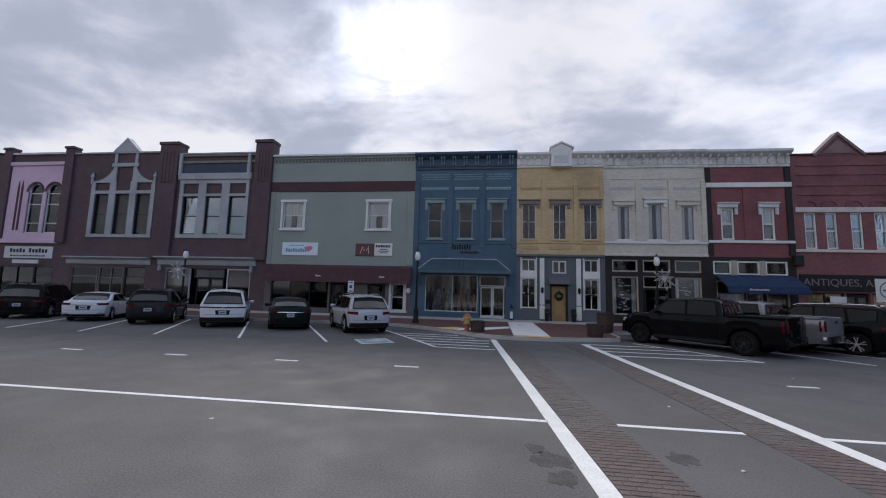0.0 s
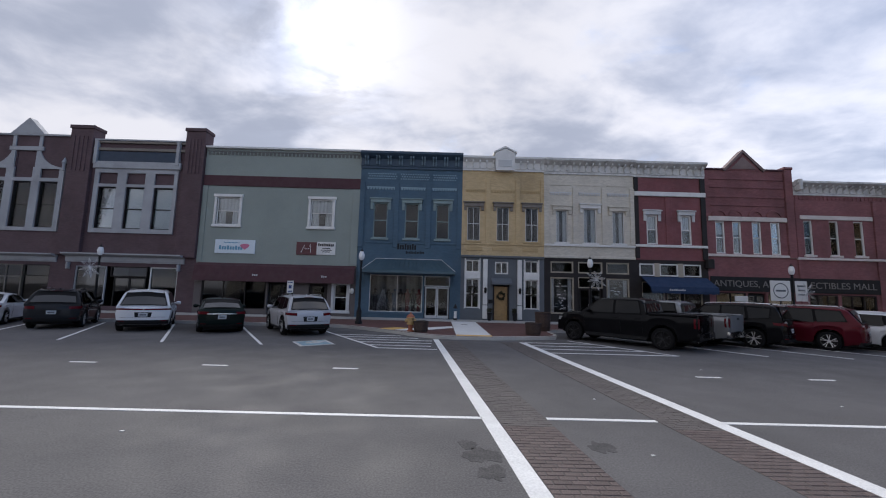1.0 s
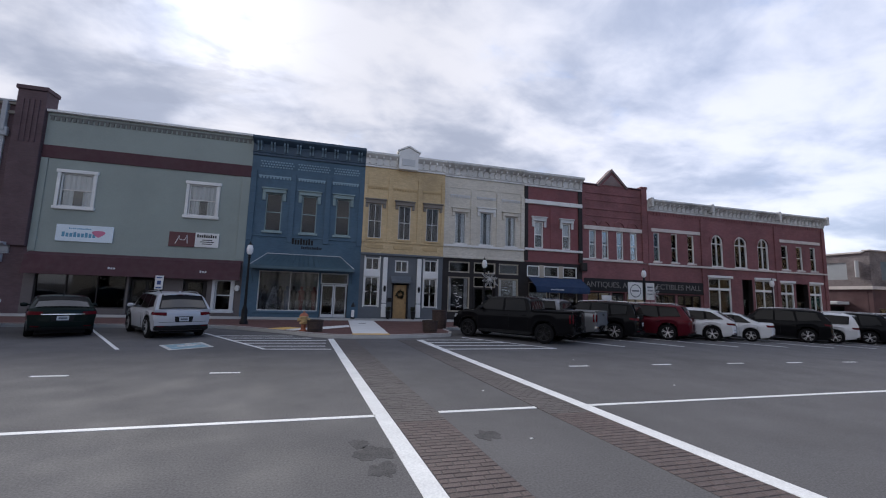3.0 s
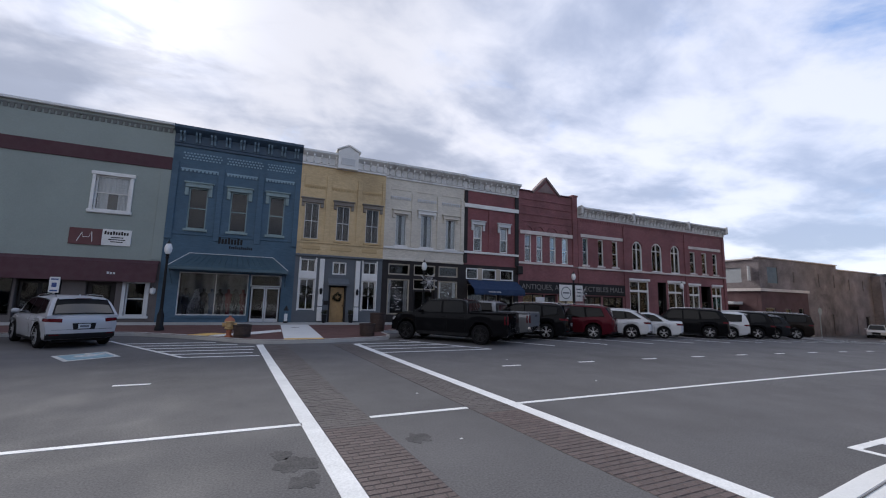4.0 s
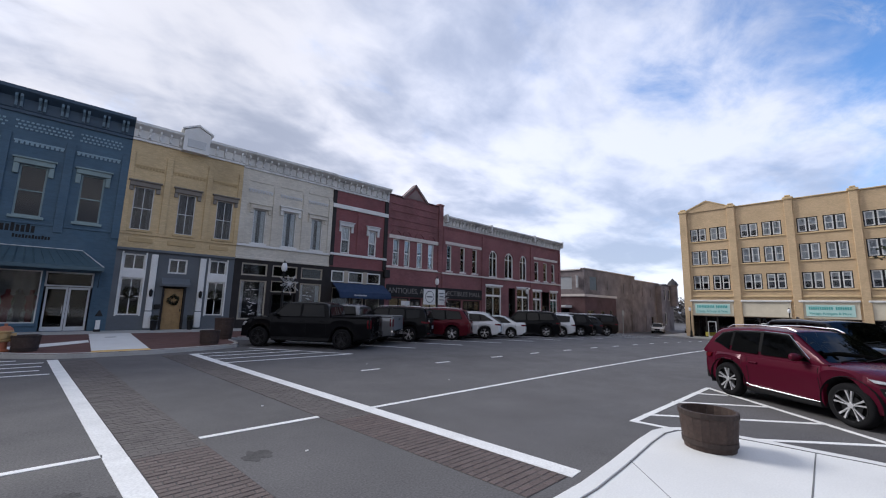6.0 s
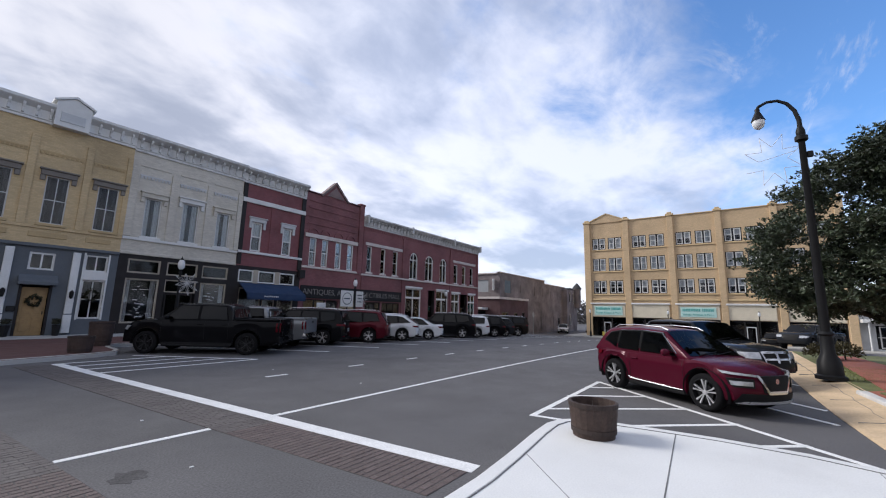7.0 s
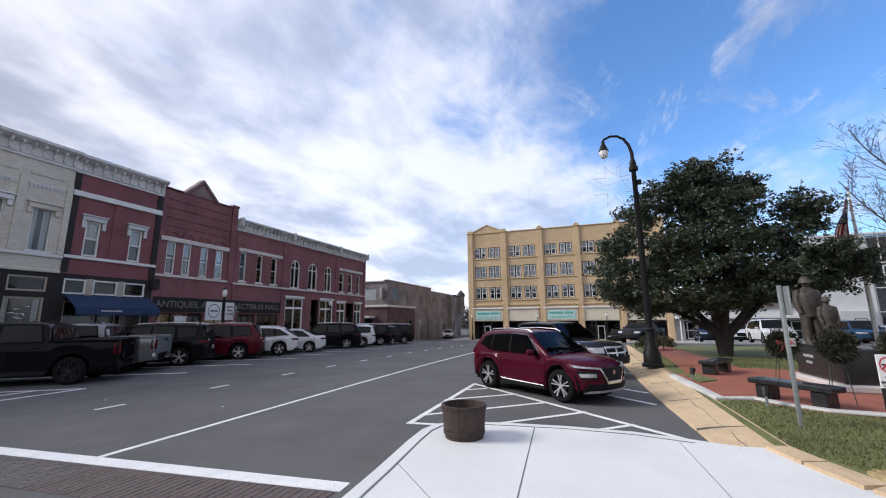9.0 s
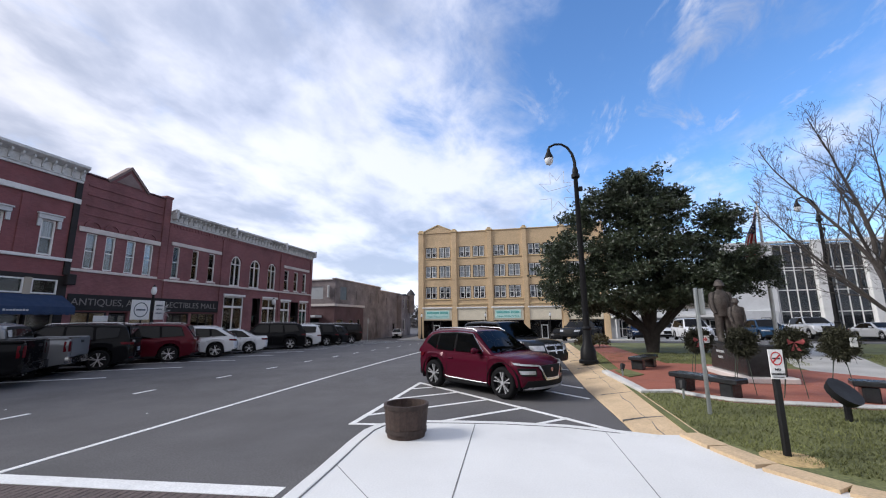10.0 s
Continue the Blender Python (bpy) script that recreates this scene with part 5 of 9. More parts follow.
for k in (11, 13, 14, 16):
    h = hol[k]
    part("shop_lintel", Shape().bbox(h[0] - 0.1, h[1] + 0.1, FY - 0.14, FY - 0.003, h[3], h[3] + 0.22, 0.03), WHITE, b)
    window(b, h[0], h[1], h[2], h[3] - 0.95, WHITE, fr=0.1, mull=(0.5,), glass=GLASS, shade=mat("cream_blind", (0.50, 0.47, 0.41), 0.9, var=0.08), shade_to=0.98, name="display_window")
    window(b, h[0], h[1], h[3] - 0.95, h[3], WHITE, fr=0.1, mull=(0.5,), glass=DARKGLASS, name="transom")
for k in (12, 15):
    h = hol[k]
    glazed_door(b, h[0] + 0.1, h[1] - 0.1, h[2], h[2] + 2.5, BLACK, 1, FY + 0.3)
    part("lobby", Shape().box(h[0], h[0] + 0.05, FY, FY + 0.34, h[2], h[3]).box(h[1] - 0.05, h[1], FY, FY + 0.34, h[2], h[3]), CHARCOAL, b)
part("end_wall", Shape().box(48.3, 48.45, FY + 0.02, FY + 13, -2.5, 9.9), RED_BRICK, b)

# ---- vehicles: nose along +x, built at the origin ----
RUBBER = mat("tyre_rubber", (0.010, 0.010, 0.011), 0.85, spec=0.08, var=0.1, bump=0.1)
CHROME = mat("chrome", (0.62, 0.62, 0.63), 0.18, 1.0, var=0.03, fine=0, bump=0)
ALLOY = mat("alloy", (0.66, 0.66, 0.68), 0.35, 0.7, var=0.05, bump=0)
DARK_ALLOY = mat("black_alloy", (0.03, 0.03, 0.032), 0.35, 0.6, var=0.05, bump=0)
TRIM = mat("black_plastic_trim", (0.010, 0.010, 0.011), 0.6, spec=0.15, var=0.1, bump=0.1)
CARGLASS = glass_mat("car_glass", (0.03, 0.033, 0.036), 0.02, 0.6)
PILLAR = mat("gloss_black_pillar", (0.006, 0.006, 0.007), 0.3, spec=0.05, var=0.05, bump=0)
REARGLASS = glass_mat("rear_car_glass", (0.03, 0.033, 0.036), 0.02, 1.0, 1.9)
TAIL = mat("red_lamp_lens", (0.085, 0.003, 0.008), 0.2, spec=0.12, var=0.05, bump=0, coat=0.05)
LENS = mat("clear_lamp_lens", (0.50, 0.51, 0.53), 0.12, 0.45, var=0.2, scale=14, bump=0)
PLATE = mat("plate_white", (0.38, 0.40, 0.43), 0.5, var=0.1, bump=0)


def paint(name, col, metal=0.35, rough=0.09):
    return mat(name + "_car_paint", col, rough, metal * 0.5, var=0.03, fine=0.0, bump=0.0, coat=0.03, spec=0.30 if max(col) > 0.2 else 0.16 if max(col) > 0.05 else 0.10)


def lerp_profile(pts, x):
    for (a, za), (b, zb) in zip(pts, pts[1:]):
        if a <= x <= b:
            return za + (zb - za) * (x - a) / (b - a) if b > a else zb
    return pts[0][1] if x < pts[0][0] else pts[-1][1]


def wheel(parent, x, y, r, w, side, rim_mat, spokes=5):
    """Tyre with rounded shoulders, deep rim, twin tapered spokes, hub and brake disc."""
    turn_at = lambda rr, a: (x + r * rr * math.cos(a), r + r * rr * math.sin(a))
    ringed = lambda prof, n=30: [[(turn_at(rr, a)[0], yy, turn_at(rr, a)[1]) for a in [2 * math.pi * i / n for i in range(n)]] for rr, yy in prof]
    tyre_prof = [(0.70, -0.46), (0.80, -0.5), (0.90, -0.48), (0.97, -0.40), (1.0, -0.28), (1.0, 0.28), (0.97, 0.40), (0.90, 0.48), (0.80, 0.5), (0.70, 0.46), (0.66, 0.0), (0.70, -0.46)]
    wh = part("wheel", smooth(Shape().tube([(x, y - w * 0.3, r), (x, y + w * 0.25, r)], r * 0.45, 18)), TRIM, parent)
    part("tyre", smooth(Shape().loft(ringed([(rr, y + w * q) for rr, q in tyre_prof]), cap=False), 40), RUBBER, wh)
    o = y + side * w * 0.44
    part("rim", smooth(Shape().loft(ringed([(0.72, o - side * 0.01), (0.725, o + side * 0.012), (0.69, o + side * 0.012), (0.68, o - side * 0.015), (0.65, o - side * 0.10)]), cap=False), 40), DARK_ALLOY if spokes == 5 else rim_mat, wh)
    part("brake_disc", Shape().tube([(x, o - side * 0.11, r), (x, o - side * 0.09, r)], r * 0.66, 22), TRIM, wh)
    face = Shape()
    for i in range(spokes):
        mid_a = 2 * math.pi * i / spokes + 0.31
        for da in (-1, 1):
            inner, outer = mid_a + da * 0.16, mid_a + da * 0.17
            pts = []
            for rr, a, half in ((0.13, inner, 0.16), (0.40, mid_a + da * 0.165, 0.075), (0.69, outer + da * 0.02, 0.065)):
                pts.append((turn_at(rr, a - half), turn_at(rr, a + half), rr))
            face.loft([[(p[0], o - side * (0.03 + 0.02 * (0.68 - rr)), p[1]), (p[0], o + side * (0.006 - 0.03 * (0.68 - rr)), p[1]), (q[0], o + side * (0.006 - 0.03 * (0.68 - rr)), q[1]), (q[0], o - side * (0.03 + 0.02 * (0.68 - rr)), q[1])] for p, q, rr in pts])
    part("wheel_face", face, rim_mat, wh)
    part("hub", Shape().tube([(x, o - side * 0.06, r), (x, o + side * 0.0, r)], [r * 0.16, r * 0.13], 14), rim_mat, wh)
    return wh


def ease(t):
    t = min(max(t, 0.0), 1.0)
    return t * t * (3 - 2 * t)


def car(name, label, body, spec, rim=ALLOY, group="parked vehicles", clad_trim=False):
    """spec: sizes, the line of bonnet and tail (top), the roof line, screens, side windows, lamps."""
    ob = thing(name, (0, 0, 0), label, spec.get("cat", "car"), group)
    L, W, r = spec["len"], spec["wid"], spec["r"]
    x0, x1, hw = -L / 2, L / 2, W / 2
    xr = x0 + spec["rear"]
    xf = xr + spec["wb"]
    top, zb = spec["top"], spec["clear"]
    R = r * 1.17
    sweep, tail_sweep = spec.get("sweep", 0.36), spec.get("tail_sweep", 0.2)
    truck = bool(spec.get("bed"))

    def warp(x, y, z):
        """Rounds nose and tail in plan and in profile."""
        q = min(abs(y) / hw, 1.0)
        f, b = ease((x - (x1 - 1.0)) / 1.0), ease(((x0 + 0.8) - x) / 0.8)
        up_f, dn = max(0.0, z - 0.62), max(0.0, 0.48 - z)
        x -= f * (sweep * q ** 3 + 0.55 * up_f ** 2 + 1.2 * dn ** 2)
        x += b * (tail_sweep * q ** 4 + (0.0 if truck else 0.18 * max(0.0, z - 0.6) ** 2) + 1.3 * dn ** 2)
        return x

    def section(x):
        """Half of the body's outline at x: sill, door, crease, shoulder, deck."""
        tn, tt = max(0, (x - (x1 - 0.9)) / 0.9), max(0, ((x0 + 0.6) - x) / 0.6)
        w = hw * (1 - 0.05 * tn ** 2 - 0.035 * tt ** 2)
        zt = lerp_profile(top, x)
        low = zb + 0.06 * tn + 0.10 * tt
        flare = 0.0
        for c in (xr, xf):
            if abs(x - c) < R:
                low = max(low, min(r + math.sqrt(R * R - (x - c) ** 2), zt - 0.12))
            flare = max(flare, 0.022 * ease(1.7 - abs(x - c) / R))
        h = zt - low
        return [(0, low), (w * 0.80, low), (w * 0.915 + flare, low + min(0.03, h * 0.1)), (w * 0.95 + flare, low + h * 0.16), (w * 0.955 + flare, low + h * 0.34), (w * 0.975 + flare * 0.7, low + h * 0.56), (w + flare * 0.3, low + h * 0.74),
                (w * 0.992, low + h * 0.80), (w * 0.962, zt - 0.05 * min(1, h)), (w * 0.94, zt - 0.018), (w * 0.89, zt), (w * 0.5, zt + 0.028), (0, zt + 0.036)]

    def body_y(x, z):
        half = section(x)[1:10]
        for (ya, za), (yb, zc) in zip(half, half[1:]):
            if za <= z <= zc:
                return ya + (yb - ya) * (z - za) / max(zc - za, 1e-6)
        return half[-1][0] if z > half[-1][1] else half[0][0]

    xs = sorted({x0, x1, *[x0 + L * i / 48 for i in range(49)], *[c + R * math.cos(a) for c in (xr, xf) for a in [math.pi * k / 14 for k in range(15)]], x0 + 0.02, x0 + 0.06, x0 + 0.11, x1 - 0.02, x1 - 0.06, x1 - 0.12, x1 - 0.3})
    xs = [x for i, x in enumerate(xs) if i == 0 or x - xs[i - 1] > 0.008]

    def ring_at(x, k=1.0):
        half = section(x)
        zc = (half[0][1] + half[-1][1]) / 2
        half = [(y * k, zc + (z - zc) * k) for y, z in half]
        ring = [(y, z) for y, z in half] + [(-y, z) for y, z in half[-2:0:-1]]
        return [(warp(x, y, z), y, z) for y, z in ring]

    rings = [ring_at(x0, k) for k in (0.02, 0.35, 0.65, 0.88)] + [ring_at(x) for x in xs] + [ring_at(x1, k) for k in (0.88, 0.65, 0.35, 0.02)]
    part("body", smooth(Shape().loft(rings), 30), body, ob)
    part("underbody", Shape().box(x0 + 0.3, x1 - 0.35, -hw * 0.7, hw * 0.7, zb - 0.02, r * 1.9), TRIM, ob)

    def skin(end, s, z, off):
        """A place on the bodywork: s metres out from the middle of nose (1) or tail (-1), then on round the corner along the side."""
        sg, s = (1 if s >= 0 else -1), abs(s)
        xe = x1 if end > 0 else x0
        edge = hw * 0.93
        if s <= edge:
            k = s / edge
            return (warp(xe, s, z) + end * off * (1 - 0.4 * k), sg * (s + off * 0.6 * k * k), z)
        xc = warp(xe, edge, z)
        t = s - edge
        x = xc - end * t
        return (x, sg * (body_y(min(max(x, x0), x1), z) + off - 0.035 * max(0, 1 - t / 0.12)), z)

    def patch(end, quad, off=0.012, deep=0.04, nu=12, nv=3):
        """A plate that follows the bodywork: quad holds (s, z) of its four corners; it has a rim that runs into the body."""
        (a, b, c, d) = quad
        at = lambda u, v: tuple((a[i] * (1 - u) + b[i] * u) * (1 - v) + (d[i] * (1 - u) + c[i] * u) * v for i in (0, 1))
        sh = Shape().grid(lambda u, v: skin(end, *at(u, v), off), nu, nv)
        edge = [(i / nu, 0) for i in range(nu)] + [(1, j / nv) for j in range(nv)] + [(1 - i / nu, 1) for i in range(nu)] + [(0, 1 - j / nv) for j in range(nv)]
        rim_a, rim_b = [skin(end, *at(u, v), off) for u, v in edge], [skin(end, *at(u, v), -deep) for u, v in edge]
        return smooth(sh.loft([rim_a + rim_a[:1], rim_b + rim_b[:1]], closed=False, cap=False), 45)

    # cabin
    zbelt, roof = spec["belt"], spec["roof"]
    zr = max(z for _, z in roof)
    tumble = spec.get("tumble", 0.30)
    wb = hw * 0.95
    side_y = lambda z: wb - (z - zbelt) * tumble
    rx0, rx1 = roof[0][0], roof[-1][0]
    cx = sorted({rx0, rx1, *[p[0] for p in roof], *[rx0 + (rx1 - rx0) * i / 30 for i in range(31)]})
    rings = []
    for x in cx:
        z = max(sum(lerp_profile(roof, x + e) for e in (-0.1, -0.05, 0, 0.05, 0.1)) / 5, zbelt + 0.005) if rx0 + 0.1 < x < rx1 - 0.1 else max(lerp_profile(roof, x), zbelt + 0.005)
        ww, hh = side_y(z), z - zbelt
        k = min(1, hh * 4)
        half = [(0, zbelt - 0.06), (wb, zbelt - 0.06), (side_y(zbelt + hh * 0.5) + 0.012, zbelt + hh * 0.5), (side_y(z - 0.13 * hh) + 0.004, z - 0.13 * hh), (ww - 0.02 * k, z - 0.055 * hh), (ww - 0.08 * k, z - 0.012 * k), (ww - 0.20 * k, z + 0.006), (ww * 0.5, z + 0.024), (0, z + 0.03)]
        rings.append([(x, y, zz) for y, zz in half] + [(x, -y, zz) for y, zz in half[-2:0:-1]])
    part("cabin", smooth(Shape().loft(rings), 34), body, ob)

    def screen(xa, za, xb, zc, inset, lift=0.012):
        n = Vector((-(zc - za), 0, xb - xa)).normalized()
        if n.z < 0:
            n = -n
        if n.z < 0.15 and xa < 0:
            n = Vector((-abs(n.x), 0, n.z))

        def at(u, v):
            x, z = xa + (xb - xa) * v, za + (zc - za) * v
            w = (side_y(z) - inset) * (2 * u - 1)
            bulge = 0.036 - 0.030 * abs(2 * u - 1) ** 2
            return (x + n.x * (lift + bulge * 0.4), w, z + n.z * (lift + bulge))
        return Shape().grid(at, 10, 4)
    (wa, za), (wc, zc) = spec["windshield"]
    part("windshield", smooth(screen(wa, za, wc, zc, 0.075)), CARGLASS, ob)
    (ra, qa), (rc, qc) = spec["rear_glass"]
    part("rear_window_seal", smooth(screen(ra, qa - 0.03, rc, qc + 0.03, 0.09, 0.009)), TRIM, ob)
    part("rear_window", smooth(screen(ra, qa, rc, qc, 0.13, 0.014)), REARGLASS, ob)
    part("wiper", Shape().tube([(wa + 0.02, -0.5, za + 0.04), (wa - 0.06, 0.1, za + 0.10)], 0.012, 4).tube([(wa + 0.02, 0.02, za + 0.04), (wa - 0.06, 0.55, za + 0.10)], 0.012, 4), TRIM, ob)
    wins = spec["windows"]
    outline = [wins[0][0], wins[0][1]] + [p for w_ in wins for p in (w_[2],)][:-1] + [wins[-1][2], wins[-1][3]]
    mid_x, mid_z = sum(p[0] for p in outline) / len(outline), sum(p[1] for p in outline) / len(outline)
    outline = [(x + 0.035 * (1 if x > mid_x else -1) * (abs(x - mid_x) > 0.4), z + 0.03 * (1 if z > mid_z else -1)) for x, z in outline]
    for sgn in (-1, 1):
        def side_panel(poly, off, back):
            n = len(poly)
            return Shape().add([(x, sgn * (side_y(z) + off), z) for x, z in poly] + [(x, sgn * (side_y(z) - back), z) for x, z in poly],
                               [tuple(range(n))] + [(i, (i + 1) % n, n + (i + 1) % n, n + i) for i in range(n)])
        part("pillar_trim", side_panel(outline, 0.017, 0.02), PILLAR, ob)
        for poly in wins:
            part("side_window", side_panel(poly, 0.021, 0.0), CARGLASS, ob)
        mx = spec.get("mirror", wins[0][0][0])
        part("mirror", smooth(Shape().loft([[(mx + 0.07 * k * math.cos(a) - 0.02 * k, sgn * (hw * 0.93 + t), zbelt + 0.09 + 0.075 * k * math.sin(a)) for a in [2 * math.pi * j / 12 for j in range(12)]] for t, k in ((0.0, 0.35), (0.07, 0.45), (0.09, 0.95), (0.17, 1.1), (0.24, 0.95), (0.27, 0.5))]), 50), spec.get("mirror_mat", body), ob)
        for hx in spec.get("handles", ()):
            yy = body_y(hx, zbelt - 0.15)
            part("door_handle", Shape().bbox(hx - 0.1, hx + 0.1, min(sgn * (yy - 0.02), sgn * (yy + 0.03)), max(sgn * (yy - 0.02), sgn * (yy + 0.03)), zbelt - 0.17, zbelt - 0.13, 0.012), spec.get("handle_mat", body), ob)
            gap = [(hx - 0.17, zb + 0.1 + (zbelt - 0.03 - zb - 0.1) * k / 6) for k in range(7)]
            part("door_gap", Shape().tube([(gx, sgn * (body_y(gx, gz_) + 0.0005), gz_) for gx, gz_ in gap], 0.006, 4), TRIM, ob)
        gap = [(wa - 0.12, zb + 0.14 + (zbelt - 0.06 - zb - 0.14) * k / 6) for k in range(7)]
        part("door_gap", Shape().tube([(gx, sgn * (body_y(gx, gz_) + 0.0005), gz_) for gx, gz_ in gap if abs(gx - xf) > R + 0.02 or gz_ > r + R], 0.006, 4) if abs(wa - 0.12 - xf) > R + 0.02 else Shape().tube([(wa - 0.12, sgn * (body_y(wa - 0.12, z_) + 0.0005), z_) for z_ in (r + R + 0.02, zbelt - 0.05)], 0.006, 4), TRIM, ob)
        part("sill_trim", Shape().bbox(xr + R + 0.02, xf - R - 0.02, min(sgn * hw * 0.8, sgn * (hw * 0.95)), max(sgn * hw * 0.8, sgn * (hw * 0.95)), zb - 0.015, zb + 0.10, 0.03), TRIM, ob)
        if clad_trim == "chrome":
            part("sill_strip", smooth(Shape().tube([(xr + R + 0.02, sgn * (hw * 0.965), zb + 0.17), (xr + R + 0.16, sgn * (hw * 0.972), zb + 0.125), (xf - R - 0.3, sgn * (hw * 0.972), zb + 0.10), (xf - R - 0.04, sgn * (hw * 0.972), zb + 0.10)], [0.006, 0.016, 0.012, 0.006], 6)), CHROME, ob)
        if truck:
            part("side_step", smooth(Shape().tube([(xr + R + 0.1, sgn * hw * 0.93, zb - 0.02), (xf - R - 0.1, sgn * hw * 0.93, zb - 0.02)], 0.05, 8)), spec.get("step_mat", TRIM), ob)
        if clad_trim:
            for c in (xr, xf):
                sh = Shape()
                for k in range(17):
                    a = math.pi * (-0.10 + 1.2 * k / 16)
                    row = []
                    for q, lift in ((R - 0.02, -0.05), (R - 0.02, 0.026), (R + 0.045, 0.022), (R + 0.065, -0.03)):
                        px, pz = c + q * math.cos(a), max(zb + 0.02, r + q * math.sin(a))
                        row.append((px, sgn * (body_y(px, max(pz, r + 0.05)) + lift), pz))
                    sh.v += row
                sh.f += [(i * 4 + j, i * 4 + (j + 1) % 4, (i + 1) * 4 + (j + 1) % 4, (i + 1) * 4 + j) for i in range(16) for j in range(4)]
                part("arch_trim", smooth(sh, 40), TRIM, ob)
        for c in (xr, xf):
            wheel(ob, c, sgn * (hw - 0.125), r, 0.235, sgn, rim, spec.get("spokes", 5))
        tl, hl = spec["tail_quad"], spec["head_quad"]
        part("tail_lamp", patch(-1, [(sgn * s_, z_) for s_, z_ in tl], 0.014), TAIL, ob)
        if spec.get("head_trim"):
            part("lamp_surround", patch(1, [(sgn * s_, z_) for s_, z_ in spec["head_trim"]], 0.006), TRIM, ob)
        part("headlamp", patch(1, [(sgn * s_, z_) for s_, z_ in hl], 0.012), LENS, ob)
        if spec.get("lower_quad"):
            part("lower_lamp", patch(1, [(sgn * s_, z_) for s_, z_ in spec["lower_quad"]], 0.012), LENS, ob)
        part("rear_reflector", patch(-1, [(sgn * hw * 0.62, zb + 0.22), (sgn * hw * 0.84, zb + 0.23), (sgn * hw * 0.84, zb + 0.26), (sgn * hw * 0.62, zb + 0.25)], 0.02), TAIL, ob)
        if spec.get("window_trim"):
            trim_line = [wins[0][0], wins[0][1]] + [w_[2] for w_ in wins] + [wins[-1][3]]
            part("window_trim", Shape().tube([(x + (0.03 if i == 0 else 0.0), sgn * (side_y(z + 0.03) + 0.014), z + 0.03) for i, (x, z) in enumerate(trim_line)], 0.011, 5), CHROME, ob)
        if spec.get("rails"):
            ry = side_y(zr) - 0.10
            part("roof_rail", smooth(Shape().tube([(roof[2][0] - 0.02, sgn * ry, zr - 0.05), (roof[2][0] + 0.14, sgn * ry, zr + 0.025), ((roof[2][0] + wc) / 2, sgn * ry, zr + 0.045), (wc - 0.16, sgn * ry, zr + 0.015), (wc + 0.0, sgn * ry, zr - 0.05)], 0.018, 6)), spec.get("rail_mat", CHROME), ob)
    # tail: bumper insert, plate, chrome strip, tailgate seams
    zt = lerp_profile(top, x0 + 0.05)
    part("rear_bumper", patch(-1, [(-hw * 1.0, zb + 0.10), (hw * 1.0, zb + 0.10), (hw * 0.97, zb + (0.34 if truck else 0.27 if clad_trim else 0.20)), (-hw * 0.97, zb + (0.34 if truck else 0.27 if clad_trim else 0.20))], 0.06 if truck else 0.016, 0.05, 24), spec.get("bumper_mat", TRIM), ob)
    zp = spec.get("plate_z", (zb + zt) / 2 + 0.10)
    part("plate_recess", patch(-1, [(-0.27, zp - 0.10), (0.27, zp - 0.10), (0.30, zp + 0.10), (-0.30, zp + 0.10)], 0.004), TRIM, ob)
    pl = part("number_plate", patch(-1, [(-0.155, zp - 0.075), (0.155, zp - 0.075), (0.155, zp + 0.075), (-0.155, zp + 0.075)], 0.016), PLATE, ob)
    part("plate_bar", patch(-1, [(-0.11, zp - 0.03), (0.11, zp - 0.03), (0.11, zp + 0.03), (-0.11, zp + 0.03)], 0.022), SLATE, pl)
    if spec.get("tail_strip"):
        part("tail_strip", patch(-1, [(-hw * 0.6, zp + 0.12), (hw * 0.6, zp + 0.12), (hw * 0.6, zp + 0.15), (-hw * 0.6, zp + 0.15)], 0.018), CHROME, ob)
    # nose: grille, lower intake, bumper
    g0, g1 = spec.get("grille", (0.45, 0.75))
    gw = spec.get("grille_w", 0.48)
    gr = part("grille", patch(1, [(-hw * gw * 0.8, g0), (hw * gw * 0.8, g0), (hw * gw, g1), (-hw * gw, g1)], 0.008), TRIM, ob)
    part("front_bumper", patch(1, [(-hw * 0.9, zb + 0.07), (hw * 0.9, zb + 0.07), (hw * 0.8, zb + 0.24), (-hw * 0.8, zb + 0.24)], 0.01, nu=20), TRIM, ob)
    if spec.get("chrome_grille") == "cross":
        for q in ([(-hw * gw, g1 - 0.03), (hw * gw, g1 - 0.03), (hw * gw, g1 + 0.03), (-hw * gw, g1 + 0.03)], [(-hw * gw * 0.84, g0 - 0.03), (hw * gw * 0.84, g0 - 0.03), (hw * gw * 0.84, g0 + 0.02), (-hw * gw * 0.84, g0 + 0.02)],
                  [(-hw * gw * 0.9, (g0 + g1) / 2 - 0.025), (hw * gw * 0.9, (g0 + g1) / 2 - 0.025), (hw * gw * 0.9, (g0 + g1) / 2 + 0.025), (-hw * gw * 0.9, (g0 + g1) / 2 + 0.025)], [(-0.035, g0), (0.035, g0), (0.045, g1), (-0.045, g1)],
                  [(hw * gw * 0.78, g0), (hw * gw * 0.86, g0), (hw * gw * 1.03, g1), (hw * gw * 0.95, g1)], [(-hw * gw * 0.86, g0), (-hw * gw * 0.78, g0), (-hw * gw * 0.95, g1), (-hw * gw * 1.03, g1)]):
            part("grille_bar", patch(1, q, 0.035), CHROME, gr)
        part("bumper_bar", patch(1, [(-hw * 0.95, zb + 0.12), (hw * 0.95, zb + 0.12), (hw * 0.95, zb + 0.34), (-hw * 0.95, zb + 0.34)], 0.05, nu=20), body, ob)
    elif spec.get("chrome_grille"):
